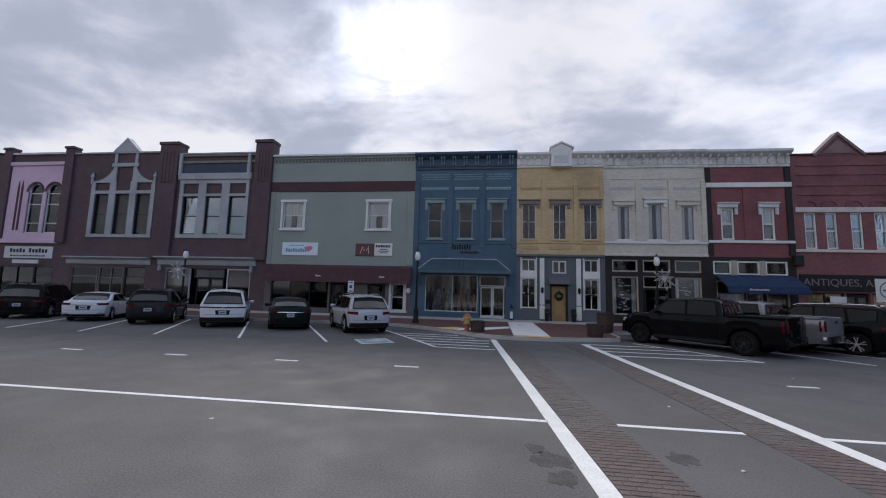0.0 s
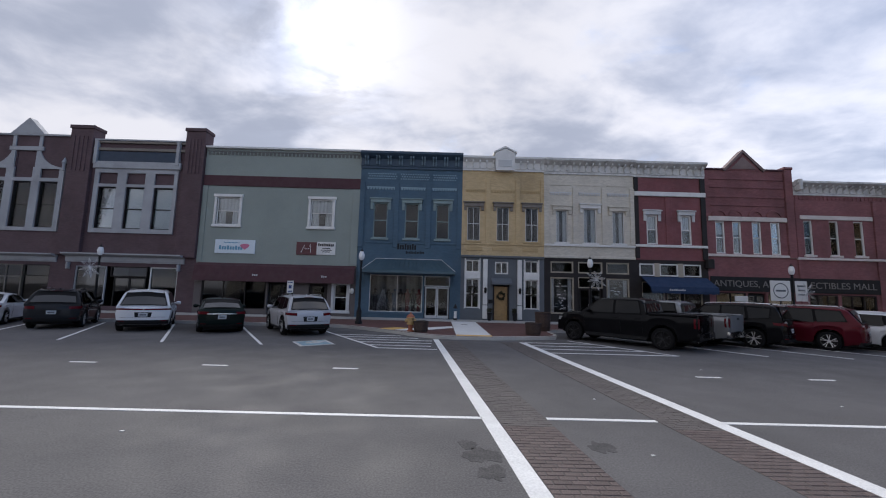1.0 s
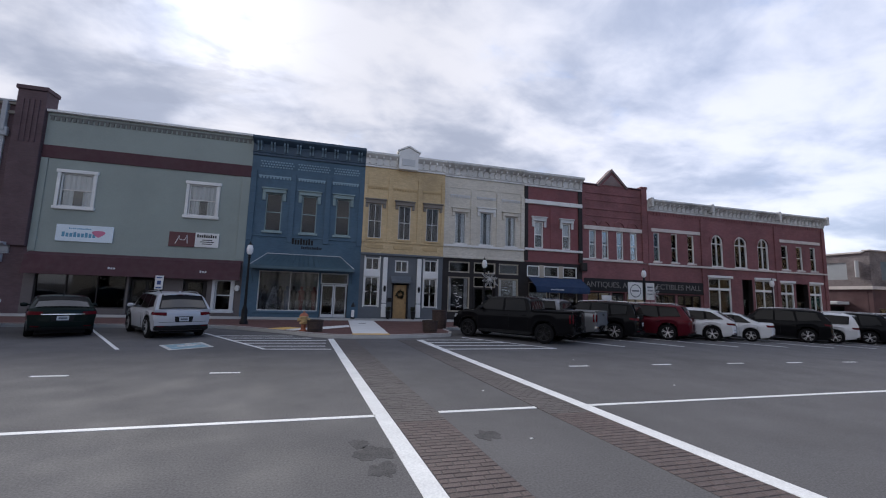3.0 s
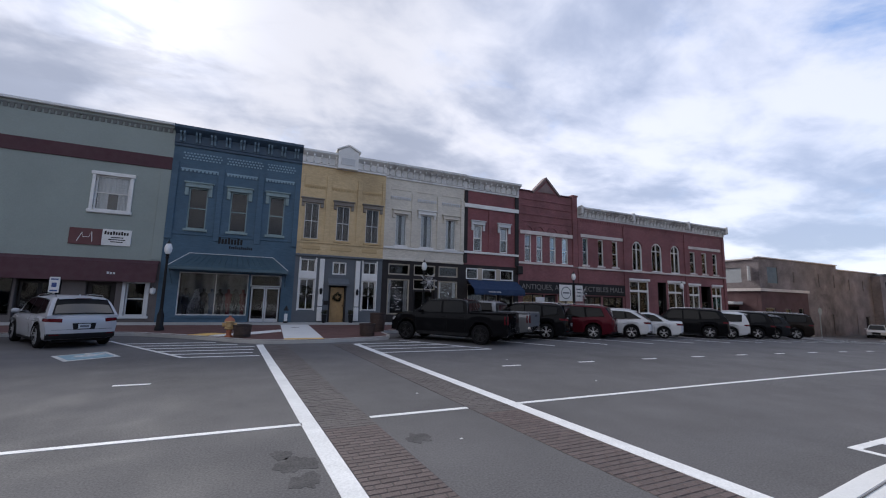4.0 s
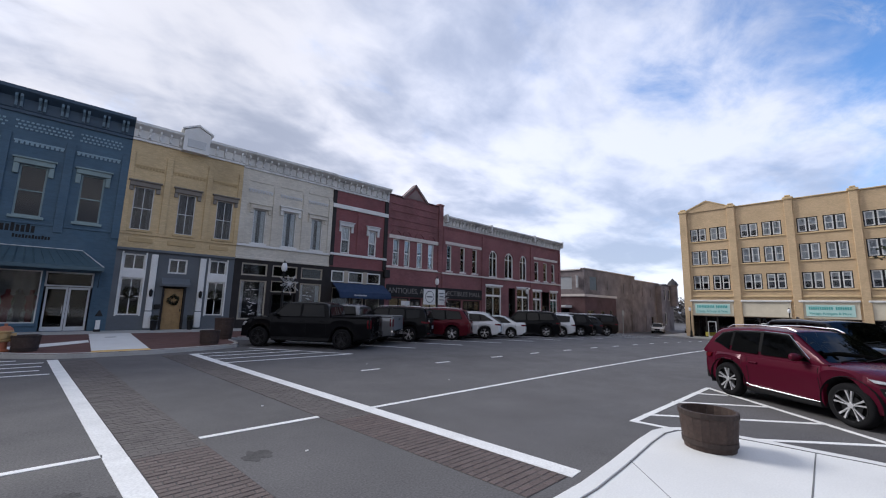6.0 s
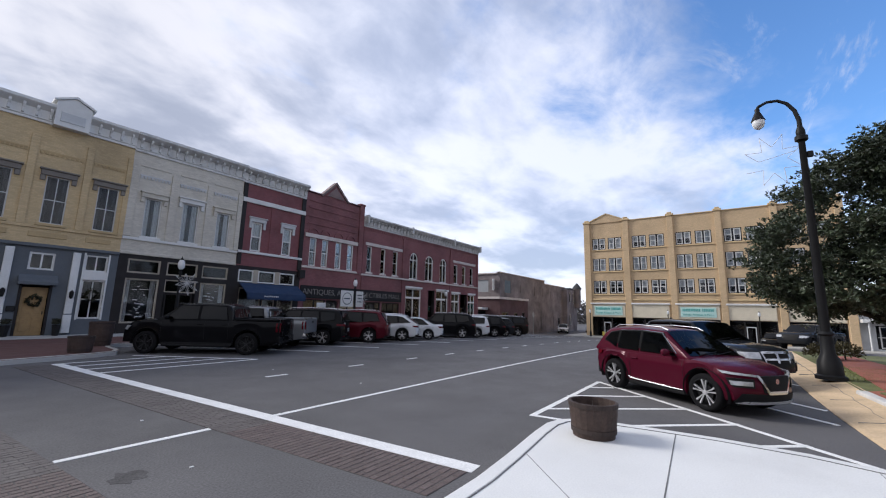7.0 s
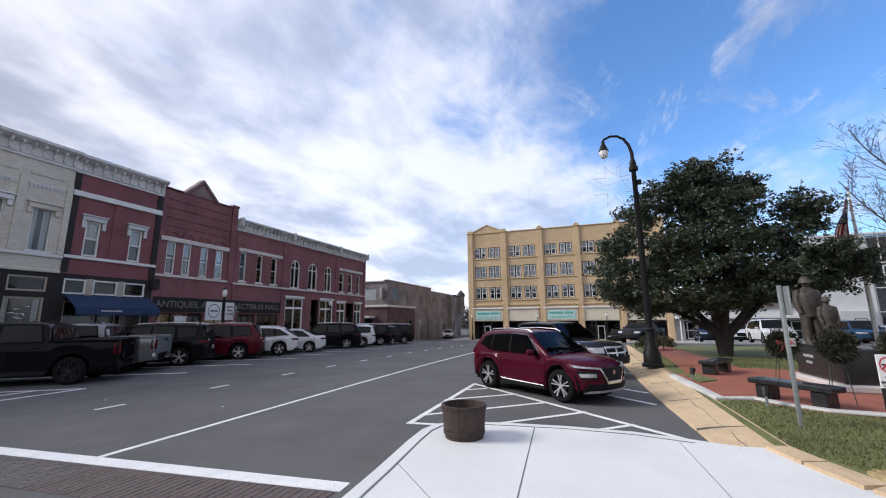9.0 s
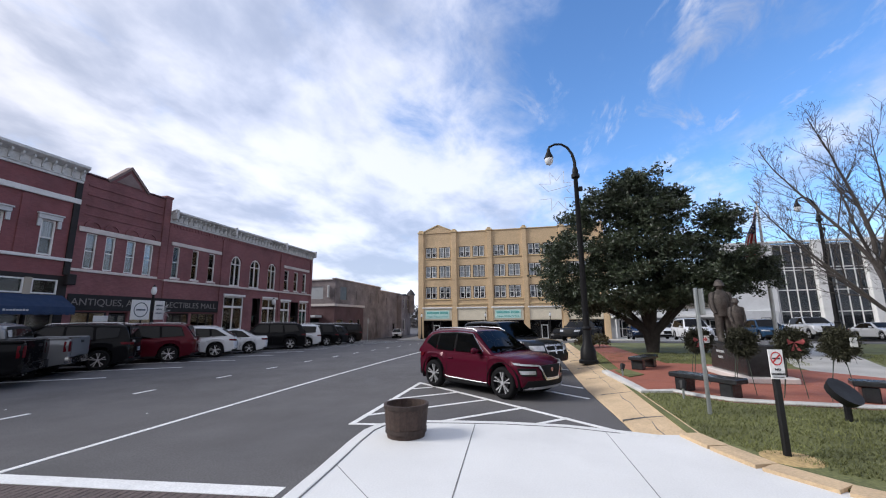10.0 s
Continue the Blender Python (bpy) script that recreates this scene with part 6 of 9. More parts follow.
        for sg in (-1, 1):
            part("grille_frame", patch(1, [(sg * hw * gw * 0.50, g0 - 0.02), (sg * hw * gw * 0.62, g0 - 0.02), (sg * hw * gw * 1.12, g1 + 0.0), (sg * hw * gw * 0.98, g1 + 0.0)], 0.028), CHROME, gr)
        part("grille_frame", patch(1, [(-hw * gw * 0.60, g0 - 0.03), (hw * gw * 0.60, g0 - 0.03), (hw * gw * 0.55, g0 + 0.035), (-hw * gw * 0.55, g0 + 0.035)], 0.03), CHROME, gr)
        part("emblem", smooth(Shape().tube([(x1 - 0.01 - 0.55 * (g1 - 0.10 - 0.62) ** 2, 0, g1 - 0.10), (x1 + 0.022 - 0.55 * (g1 - 0.10 - 0.62) ** 2, 0, g1 - 0.10)], 0.05, 16)), CHROME, gr)
        part("skid_trim", patch(1, [(-hw * 0.86, zb + 0.045), (hw * 0.86, zb + 0.045), (hw * 0.74, zb + 0.095), (-hw * 0.74, zb + 0.095)], 0.035, nu=20), ALLOY, ob)
    if truck:
        b0, b1, bz = spec["bed"]
        part("bed_liner", Shape().box(b0, b1, -hw * 0.80, hw * 0.80, bz - 0.3, bz + 0.042), TRIM, ob)
        for sgn in (-1, 1):
            part("bed_rail", Shape().bbox(b0, b1, min(sgn * hw * 0.8, sgn * hw * 0.955), max(sgn * hw * 0.8, sgn * hw * 0.955), bz - 0.02, bz + 0.07, 0.025), body, ob)
        part("tailgate", patch(-1, [(-hw * 0.76, zb + 0.38), (hw * 0.76, zb + 0.38), (hw * 0.76, bz + 0.05), (-hw * 0.76, bz + 0.05)], 0.025, 0.1, 16), body, ob)
        part("tailgate_handle", patch(-1, [(-0.14, bz - 0.14), (0.14, bz - 0.14), (0.14, bz - 0.05), (-0.14, bz - 0.05)], 0.034), TRIM, ob)
    else:
        part("tailgate_seam", patch(-1, [(-hw * 0.80, zb + 0.385), (hw * 0.80, zb + 0.385), (hw * 0.80, zb + 0.395), (-hw * 0.80, zb + 0.395)], 0.003), TRIM, ob)
    if spec.get("spoiler"):
        sx = roof[1][0]
        part("spoiler", smooth(Shape().loft([[(sx - 0.10, y, zr - 0.085 - dz), (sx - 0.09, y, zr - 0.062 - dz), (sx + 0.2, y, zr - 0.012 - dz), (sx + 0.2, y, zr - 0.06 - dz)] for y, dz in [((side_y(zr) - 0.1) * k, 0.035 * k * k) for k in (-1, -0.6, -0.2, 0.2, 0.6, 1)]]), 40), body, ob)
        part("brake_light", Shape().box(sx - 0.104, sx - 0.095, -0.2, 0.2, zr - 0.082, zr - 0.07), TAIL, ob)
    az = lerp_profile(roof, rc + 0.4)
    part("antenna", Shape().prism([(rc + 0.33, az), (rc + 0.52, az), (rc + 0.35, az + 0.085)], -0.02, 0.02, "y"), body, ob)
    return ob


def suv_spec(L=4.65, W=1.86, H=1.69, wb=2.7, rear=0.98, r=0.36, hood=1.02, belt=1.03, slope=0.5, **kw):
    x0, x1 = -L / 2, L / 2
    wa = x1 - 1.12
    wc = wa - 0.78
    ra = x0 + 0.12
    rc = x0 + 0.12 + slope
    d = dict(len=L, wid=W, wb=wb, rear=rear, r=r, clear=0.22, belt=belt,
             top=[(x0, belt - 0.14), (x0 + 0.04, belt - 0.03), (x0 + 0.12, belt), (wa - 0.1, belt), (wa + 0.05, hood), (x1 - 0.5, hood - 0.1), (x1 - 0.12, hood - 0.2), (x1, hood - 0.36)],
             roof=[(ra, belt + 0.02), (rc - 0.12, H - 0.09), (rc + 0.1, H - 0.035), ((rc + wc) / 2, H), (wc, H - 0.05), (wa, hood - 0.01)],
             windshield=((wa - 0.05, hood + 0.03), (wc + 0.03, H - 0.08)), rear_glass=((ra - 0.0, belt + 0.08), (rc - 0.14, H - 0.13)),
             windows=[[(wa - 0.32, belt + 0.04), (wc - 0.02, H - 0.13), (wc - 0.62, H - 0.10), (wc - 0.62, belt + 0.04)], [(wc - 0.70, belt + 0.04), (wc - 0.70, H - 0.10), (wc - 1.5, H - 0.12), (wc - 1.58, belt + 0.05)],
                      [(wc - 1.68, belt + 0.06), (wc - 1.6, H - 0.13), (rc + 0.12, H - 0.17), (ra + 0.42, belt + 0.14)]],
             handles=(wc - 0.75, wc - 1.55), tail_quad=[(W * 0.29, belt - 0.19), (W * 0.5 + 0.14, belt - 0.15), (W * 0.5 + 0.16, belt - 0.06), (W * 0.29, belt - 0.07)], head_quad=[(W * 0.27, hood - 0.30), (W * 0.5 + 0.10, hood - 0.27), (W * 0.5 + 0.16, hood - 0.19), (W * 0.27, hood - 0.21)], grille=(0.5, hood - 0.22), rails=True, spoiler=True, cat="suv", mirror=wa - 0.45)
    d.update(kw)
    return d


def sedan_spec(L=4.85, W=1.83, H=1.45, wb=2.8, rear=1.08, r=0.33, hood=0.93, belt=0.97, **kw):
    x0, x1 = -L / 2, L / 2
    wa = x1 - 1.3
    wc = wa - 0.85
    ra, rc = x0 + 0.62, x0 + 1.42
    d = dict(len=L, wid=W, wb=wb, rear=rear, r=r, clear=0.17, belt=belt - 0.02,
             top=[(x0, belt - 0.06), (x0 + 0.05, belt + 0.03), (ra, belt + 0.02), (wa - 0.1, belt - 0.02), (wa + 0.05, hood), (x1 - 0.5, hood - 0.12), (x1 - 0.12, hood - 0.22), (x1, hood - 0.36)],
             roof=[(ra, belt + 0.02), (rc, H - 0.07), ((rc + wc) / 2, H), (wc, H - 0.05), (wa, hood)],
             windshield=((wa - 0.05, hood + 0.02), (wc + 0.04, H - 0.07)), rear_glass=((ra + 0.06, belt + 0.06), (rc - 0.06, H - 0.1)),
             windows=[[(wa - 0.38, belt + 0.02), (wc - 0.05, H - 0.12), (wc - 0.62, H - 0.09), (wc - 0.62, belt + 0.02)], [(wc - 0.7, belt + 0.02), (wc - 0.7, H - 0.09), (rc + 0.1, H - 0.14), (ra + 0.42, belt + 0.05)]],
             handles=(wc - 0.75, wc - 1.55), tail_quad=[(W * 0.28, belt - 0.17), (W * 0.5 + 0.10, belt - 0.16), (W * 0.5 + 0.16, belt - 0.05), (W * 0.28, belt - 0.06)], head_quad=[(W * 0.26, hood - 0.30), (W * 0.5 + 0.08, hood - 0.28), (W * 0.5 + 0.16, hood - 0.18), (W * 0.26, hood - 0.20)], tail_strip=True, grille=(0.4, hood - 0.26), cat="car", mirror=wa - 0.5, tumble=0.36)
    d.update(kw)
    return d


def truck_spec(L=5.9, W=2.03, H=1.92, wb=3.7, rear=1.2, r=0.41, hood=1.28, belt=1.28, cab=2.3, **kw):
    x0, x1 = -L / 2, L / 2
    wa = x1 - 1.35
    wc = wa - 0.72
    ra = wa - cab - 0.45
    rc = ra + 0.12
    d = dict(len=L, wid=W, wb=wb, rear=rear, r=r, clear=0.36, belt=belt,
             top=[(x0, belt + 0.02), (ra - 0.02, belt + 0.02), (ra, belt), (wa - 0.1, belt), (wa + 0.05, hood), (x1 - 0.4, hood - 0.05), (x1 - 0.1, hood - 0.12), (x1, hood - 0.3)],
             roof=[(ra, belt + 0.02), (rc, H - 0.08), (rc + 0.2, H - 0.02), ((rc + wc) / 2, H), (wc, H - 0.05), (wa, hood)],
             windshield=((wa - 0.05, hood + 0.03), (wc + 0.03, H - 0.08)), rear_glass=((ra - 0.0, belt + 0.12), (rc - 0.01, H - 0.14)),
             windows=[[(wa - 0.3, belt + 0.04), (wc - 0.02, H - 0.13), (wc - 0.72, H - 0.1), (wc - 0.72, belt + 0.04)], [(wc - 0.82, belt + 0.04), (wc - 0.82, H - 0.1), (rc + 0.2, H - 0.12), (ra + 0.2, belt + 0.05)]],
             handles=(wc - 0.85, wc - 1.72), tail_quad=[(W * 0.40, belt - 0.40), (W * 0.5 + 0.05, belt - 0.40), (W * 0.5 + 0.05, belt - 0.05), (W * 0.40, belt - 0.05)], head_quad=[(W * 0.27, hood - 0.42), (W * 0.5 + 0.02, hood - 0.40), (W * 0.5 + 0.10, hood - 0.24), (W * 0.27, hood - 0.24)], tail_sweep=0.05, sweep=0.24, grille=(0.65, hood - 0.2), bed=(x0 + 0.08, ra - 0.08, belt + 0.02), cat="pickup truck", mirror=wa - 0.4, tumble=0.26, bumper_mat=CHROME, plate_z=0.62)
    d.update(kw)
    return d


def park(ob, x, y, heading, z=None):
    """Sets a vehicle down on the street; it leans with the street's fall."""
    slope = math.degrees(math.atan((gz(x + 1) - gz(x - 1)) / 2))
    a = radians(heading)
    ob.matrix_basis = pose(x, y, gz(x) if z is None else z, 0, -slope * math.cos(a), heading)
    return ob


C_WHITE, C_SILVER, C_BLACK, C_GREY = paint("white", (0.62, 0.63, 0.65), 0.0, 0.2), paint("silver", (0.45, 0.46, 0.48), 0.7), paint("black", (0.006, 0.006, 0.007), 0.0), paint("graphite", (0.022, 0.024, 0.028), 0.3)
C_RED, C_WINE, C_GREEN = paint("dark_red", (0.078, 0.007, 0.014), 0.3), paint("wine_red", (0.066, 0.004, 0.015), 0.2, 0.26), paint("dark_green_black", (0.008, 0.014, 0.013), 0.3)
# west of the crosswalk
A = 121
park(car("compact_suv", "silver-white compact suv parked nose to the kerb", paint("pearl", (0.42, 0.43, 0.46), 0.2, 0.2), suv_spec(4.7, 1.89, 1.68, 2.86, 0.95, 0.37), ALLOY, clad_trim=True), -4.03, 17.2, 124)
park(car("sedan", "black sedan with red tail lamps parked nose to the kerb", C_GREEN, sedan_spec()), -7.75, 17.5, A)
park(car("crossover_suv", "white crossover suv with a full-width tail lamp", C_WHITE, suv_spec(4.78, 1.93, 1.74, 2.85, 0.98, 0.37, tail_quad=[(0.02, 0.90), (1.05, 0.92), (1.10, 0.98), (0.02, 0.96)]), clad_trim=True), -10.95, 17.3, A)
park(car("crossover_suv", "dark grey crossover suv parked nose to the kerb", C_GREY, suv_spec(4.6, 1.85, 1.68, 2.7, 0.97, 0.36), clad_trim=True), -14.8, 17.3, A)
park(car("sedan", "white older sedan with round tail lamps", C_WHITE, sedan_spec(4.8, 1.8, 1.42)), -18.6, 17.6, A)
park(car("large_suv", "black suv parked nose to the kerb", C_BLACK, suv_spec(4.9, 1.95, 1.8, 2.87, 1.05, 0.38)), -22.4, 17.6, A)
park(car("sedan", "grey sedan at the end of the row", C_GREY, sedan_spec()), -26.2, 17.6, A)
# east of the crosswalk
B = 127
park(car("pickup_truck", "black crew cab pickup truck with black wheels", C_BLACK, truck_spec(5.9, 2.03, 1.93, 3.68, 1.22, 0.42, bumper_mat=C_BLACK), DARK_ALLOY, clad_trim=True), 10.72, 15.5, 131)
park(car("pickup_truck", "pewter grey pickup truck with chrome rear bumper", paint("pewter", (0.22, 0.225, 0.235), 0.5), truck_spec(5.8, 2.0, 1.86, 3.6, 1.2, 0.4)), 13.0, 16.85, B)
park(car("off_road_suv", "black off-road suv with tinted windows", C_BLACK, suv_spec(4.8, 1.92, 1.82, 2.79, 1.08, 0.4, belt=1.15, hood=1.15, slope=0.28)), 15.75, 16.7, B)
park(car("large_suv", "dark red suv with alloy wheels", C_RED, suv_spec(5.0, 2.0, 1.8, 2.86, 1.1, 0.39, belt=1.1, hood=1.1)), 18.85, 16.75, B)
park(car("crossover_suv", "white crossover suv with alloy wheels", C_WHITE, suv_spec(4.8, 1.9, 1.62, 2.78, 1.02, 0.38, slope=0.85)), 21.55, 16.6, B)
park(car("sedan", "white sedan with silver wheels", C_WHITE, sedan_spec(4.6, 1.78, 1.46, 2.65, 1.02)), 24.3, 16.55, B)
park(car("large_suv", "black suv with tinted windows", C_BLACK, suv_spec(5.1, 2.0, 1.86, 2.95, 1.12, 0.4, belt=1.15, hood=1.15)), 28.3, 16.6, B)
park(car("boxy_suv", "white boxy suv with black roof pillars", C_WHITE, suv_spec(5.1, 1.93, 1.73, 2.99, 1.1, 0.37, slope=0.25)), 30.6, 16.7, B)
park(car("large_suv", "black suv with bright wheels", C_BLACK, suv_spec(5.0, 2.0, 1.84, 2.9, 1.1, 0.39)), 33.8, 16.8, B)
park(car("crossover_suv", "dark grey crossover suv", C_GREY, suv_spec(4.6, 1.85, 1.66)), 36.3, 16.9, B)
park(car("large_suv", "dark brown suv with tan lower trim", paint("dark_brown", (0.02, 0.016, 0.014)), suv_spec(5.2, 2.0, 1.92, 3.0, 1.15, 0.4, belt=1.2, hood=1.15, slope=0.3, bumper_mat=mat("tan_trim_paint", (0.3, 0.25, 0.2), 0.4)), clad_trim=False), 38.9, 17.0, B)
# courthouse side
park(car("compact_suv", "wine red compact suv with chrome grille and roof rails", C_WINE, suv_spec(4.14, 1.76, 1.60, 2.53, 0.79, 0.37, hood=0.99, belt=0.99, slope=0.40, chrome_grille=True, window_trim=True, sweep=0.34, head_quad=[(0.40, 0.765), (0.93, 0.815), (1.0, 0.865), (0.40, 0.805)], head_trim=[(0.50, 0.56), (0.86, 0.57), (0.90, 0.74), (0.50, 0.73)], lower_quad=[(0.53, 0.60), (0.83, 0.61), (0.85, 0.69), (0.53, 0.68)], spokes=5, grille=(0.48, 0.79), grille_w=0.46,
     windows=[[(0.60, 1.03), (0.16, 1.465), (-0.38, 1.49), (-0.38, 1.03)], [(-0.46, 1.03), (-0.46, 1.49), (-1.10, 1.465), (-1.14, 1.045)], [(-1.21, 1.055), (-1.17, 1.455), (-1.46, 1.40), (-1.64, 1.22)]], handles=(-0.55, -1.2),
     top=[(-2.07, 0.84), (-2.03, 0.95), (-1.95, 0.99), (0.85, 0.99), (1.0, 0.995), (1.5, 0.965), (1.88, 0.91), (2.0, 0.82), (2.07, 0.60)]), ALLOY, clad_trim="chrome"), 14.36, -0.55, 234.2)
park(car("pickup_truck", "dark grey pickup truck with a chrome crosshair grille", C_GREY, truck_spec(5.4, 1.86, 1.80, 3.3, 1.12, 0.385, hood=1.16, belt=1.16, chrome_grille="cross", head_quad=[(0.50, 0.80), (0.96, 0.82), (1.0, 0.98), (0.50, 0.98)], grille=(0.62, 0.98), grille_w=0.50), ALLOY), 19.15, -0.55, 229)

# ---- buildings beyond the row ----
TAN_BRICK = mat("buff_brick", (0.56, 0.41, 0.25), 0.85, var=0.08, scale=0.5, fine=0.06, bump=0.2, brick=(0.215, 0.0715, (0.49, 0.37, 0.23), 0.08), stain=0.12)
BUFF_STONE = mat("buff_stone", (0.56, 0.42, 0.24), 0.85, var=0.1, bump=0.15)
OLD_BRICK = mat("weathered_brick", (0.185, 0.158, 0.160), 0.9, var=0.38, scale=0.45, fine=0.12, bump=0.3, brick=(0.215, 0.0715, (0.21, 0.185, 0.18), 0.15), stain=0.5)
DARKER_BRICK = mat("dark_brown_brick", (0.085, 0.045, 0.048), 0.9, var=0.2, scale=0.5, bump=0.25, stain=0.25)
CREAMPANEL = mat("cream_panel", (0.62, 0.56, 0.44), 0.7, var=0.06, bump=0.08)
SIGN_TEAL = mat("teal_sign", (0.10, 0.38, 0.36), 0.5, var=0.05)
SIGN_MINT = mat("mint_sign", (0.45, 0.66, 0.62), 0.5, var=0.05)

HX = 68.0


def facade_x(shape, y0, y1, z0, z1, holes, x0, x1):
    """A wall across the view with openings through it; holes as y0, y1, z0, z1."""
    t = clad(Shape(), y0, y1, z0, z1, holes, x0, x1)
    return shape.add([(y, x, z) for x, y, z in t.v], t.f)


def window_x(parent, y0, y1, z0, z1, frame, x=HX, fr=0.09, mull=(), bars=(), glass=None, shade=None, name="window", sash=True):
    t = Shape()
    a, b = x + 0.06, x + 0.18
    t.box(a, b, y0, y0 + fr, z0, z1).box(a, b, y1 - fr, y1, z0, z1).box(a, b, y0 + fr, y1 - fr, z0, z0 + fr).box(a, b, y0 + fr, y1 - fr, z1 - fr, z1)
    for f in mull:
        y = y0 + (y1 - y0) * f
        t.box(a - 0.01, b, y - fr * 0.9, y + fr * 0.9, z0 + fr, z1 - fr)
    w = part(name, t, frame, parent)
    part("pane", Shape().box(b - 0.04, b - 0.03, y0 + 0.03, y1 - 0.03, z0 + 0.03, z1 - 0.03), glass or GLASS, w)
    if not sash:
        return w
    t = Shape()
    for f in (0.5,):
        z = z0 + (z1 - z0) * f
        t.box(a + 0.008, b - 0.058, y0 + fr, y1 - fr, z - 0.05, z + 0.05)
    for q in (0.085, 0.415, 0.585, 0.915):
        y = y0 + (y1 - y0) * q
        t.box(a, b - 0.05, y - 0.055, y + 0.055, z0 + fr, z1 - fr)
    for qa, qb in ((0.085, 0.415), (0.585, 0.915)):
        for za, zb_ in ((z0 + fr, z0 + fr + 0.11), (z1 - fr - 0.11, z1 - fr)):
            t.box(a + 0.004, b - 0.054, y0 + (y1 - y0) * qa + 0.055, y0 + (y1 - y0) * qb - 0.055, za, zb_)
    part("sash", t, WHITE, w)
    if shade:
        part("blind", Shape().box(b + 0.15, b + 0.16, y0, y1, z1 - (z1 - z0) * shade, z1), CURTAIN, w)
    return w


hotel = thing("buff_brick_hotel", (HX, 2, gz(HX)), "four-storey buff brick building with paired white windows", "building")
PIL = [(16.9, 15.95), (11.0, 10.15), (4.95, 4.15), (-0.85, -1.6), (-6.8, -7.55), (-12.8, -13.6)]
holes, rows = [], [(12.15, 14.0), (8.7, 10.75), (5.15, 7.2)]
bays = [((15.65, 13.65), (13.25, 11.25)), ((9.75, 7.8), (7.4, 5.4)), ((3.95, 2.0), (1.55, -0.4)), ((-1.75, -3.75), (-4.15, -6.2)), ((-7.8, -9.8), (-10.2, -12.3))]
for bay in bays:
    for a, c in bay:
        for z0, z1 in rows:
            holes.append((c, a, z0, z1))
shopbays = [(16.1, 11.1), (10.15, 5.25), (4.4, -0.65), (-1.45, -6.5), (-7.6, -12.7)]
for a, c in shopbays:
    holes.append((c, a, -1.6, 1.55))
part("wall", facade_x(Shape(), -13.6, 16.9, -2.5, 16.5, holes, HX, HX + 0.4), TAN_BRICK, hotel)
part("side_wall", Shape().box(HX + 0.4, HX + 18, 16.5, 16.9, -2.5, 16.4).box(HX + 0.4, HX + 18, -13.6, -13.2, -2.5, 16.4).box(HX + 17.6, HX + 18, -13.2, 16.5, -2.5, 16.4), TAN_BRICK, hotel)
part("roof", Shape().box(HX + 0.4, HX + 17.6, -13.2, 16.5, 15.6, 15.8), ROOFING, hotel)
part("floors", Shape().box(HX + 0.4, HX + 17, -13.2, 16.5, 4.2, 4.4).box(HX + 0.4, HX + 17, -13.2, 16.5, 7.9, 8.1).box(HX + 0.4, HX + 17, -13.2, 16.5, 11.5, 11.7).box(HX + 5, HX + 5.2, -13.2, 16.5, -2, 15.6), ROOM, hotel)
for a, c in PIL:
    part("pilaster", Shape().bbox(HX - 0.25, HX - 0.004, c, a, -2, 16.7, 0.03), TAN_BRICK, hotel)
    part("pilaster_cap", Shape().bbox(HX - 0.35, HX + 0.4, c - 0.12, a + 0.12, 16.5, 16.85, 0.06).bbox(HX - 0.3, HX + 0.3, c + 0.1, a - 0.1, 16.85, 17.1, 0.08), BUFF_STONE, hotel)
part("gable", Shape().prism([(15.9, 16.5), (15.9, 16.8), (14.6, 17.4), (13.4, 17.85), (12.2, 17.4), (11.0, 16.8), (11.0, 16.5)], HX - 0.12, HX + 0.4, "x"), TAN_BRICK, hotel)
part("gable_cap", Shape().prism([(15.95, 16.8), (13.4, 17.85), (10.95, 16.8), (10.95, 16.95), (13.4, 18.05), (15.95, 16.95)], HX - 0.2, HX + 0.45, "x"), BUFF_STONE, hotel)
part("coping", Shape().bbox(HX - 0.12, HX + 0.45, -13.6, 10.1, 16.5, 16.65, 0.03), BUFF_STONE, hotel)
for a, c in ((15.9, 11.05), (10.1, 5.0), (4.1, -0.8), (-1.65, -6.75), (-7.6, -12.75)):
    part("string_course", Shape().bbox(HX - 0.15, HX - 0.004, c, a, 4.1, 4.35, 0.03), BUFF_STONE, hotel)
    for z0, z1 in rows:
        part("sill", Shape().bbox(HX - 0.12, HX - 0.004, c + 0.15, a - 0.15, z0 - 0.22, z0 - 0.05, 0.03), BUFF_STONE, hotel)
for i, (y0, y1, z0, z1) in enumerate(holes[:30]):
    window_x(hotel, y0, y1, z0, z1, BLACK, mull=(0.5,), shade=(0.5, 0.92, 0.55, 0.92, 0.92, 0.3)[i % 6])
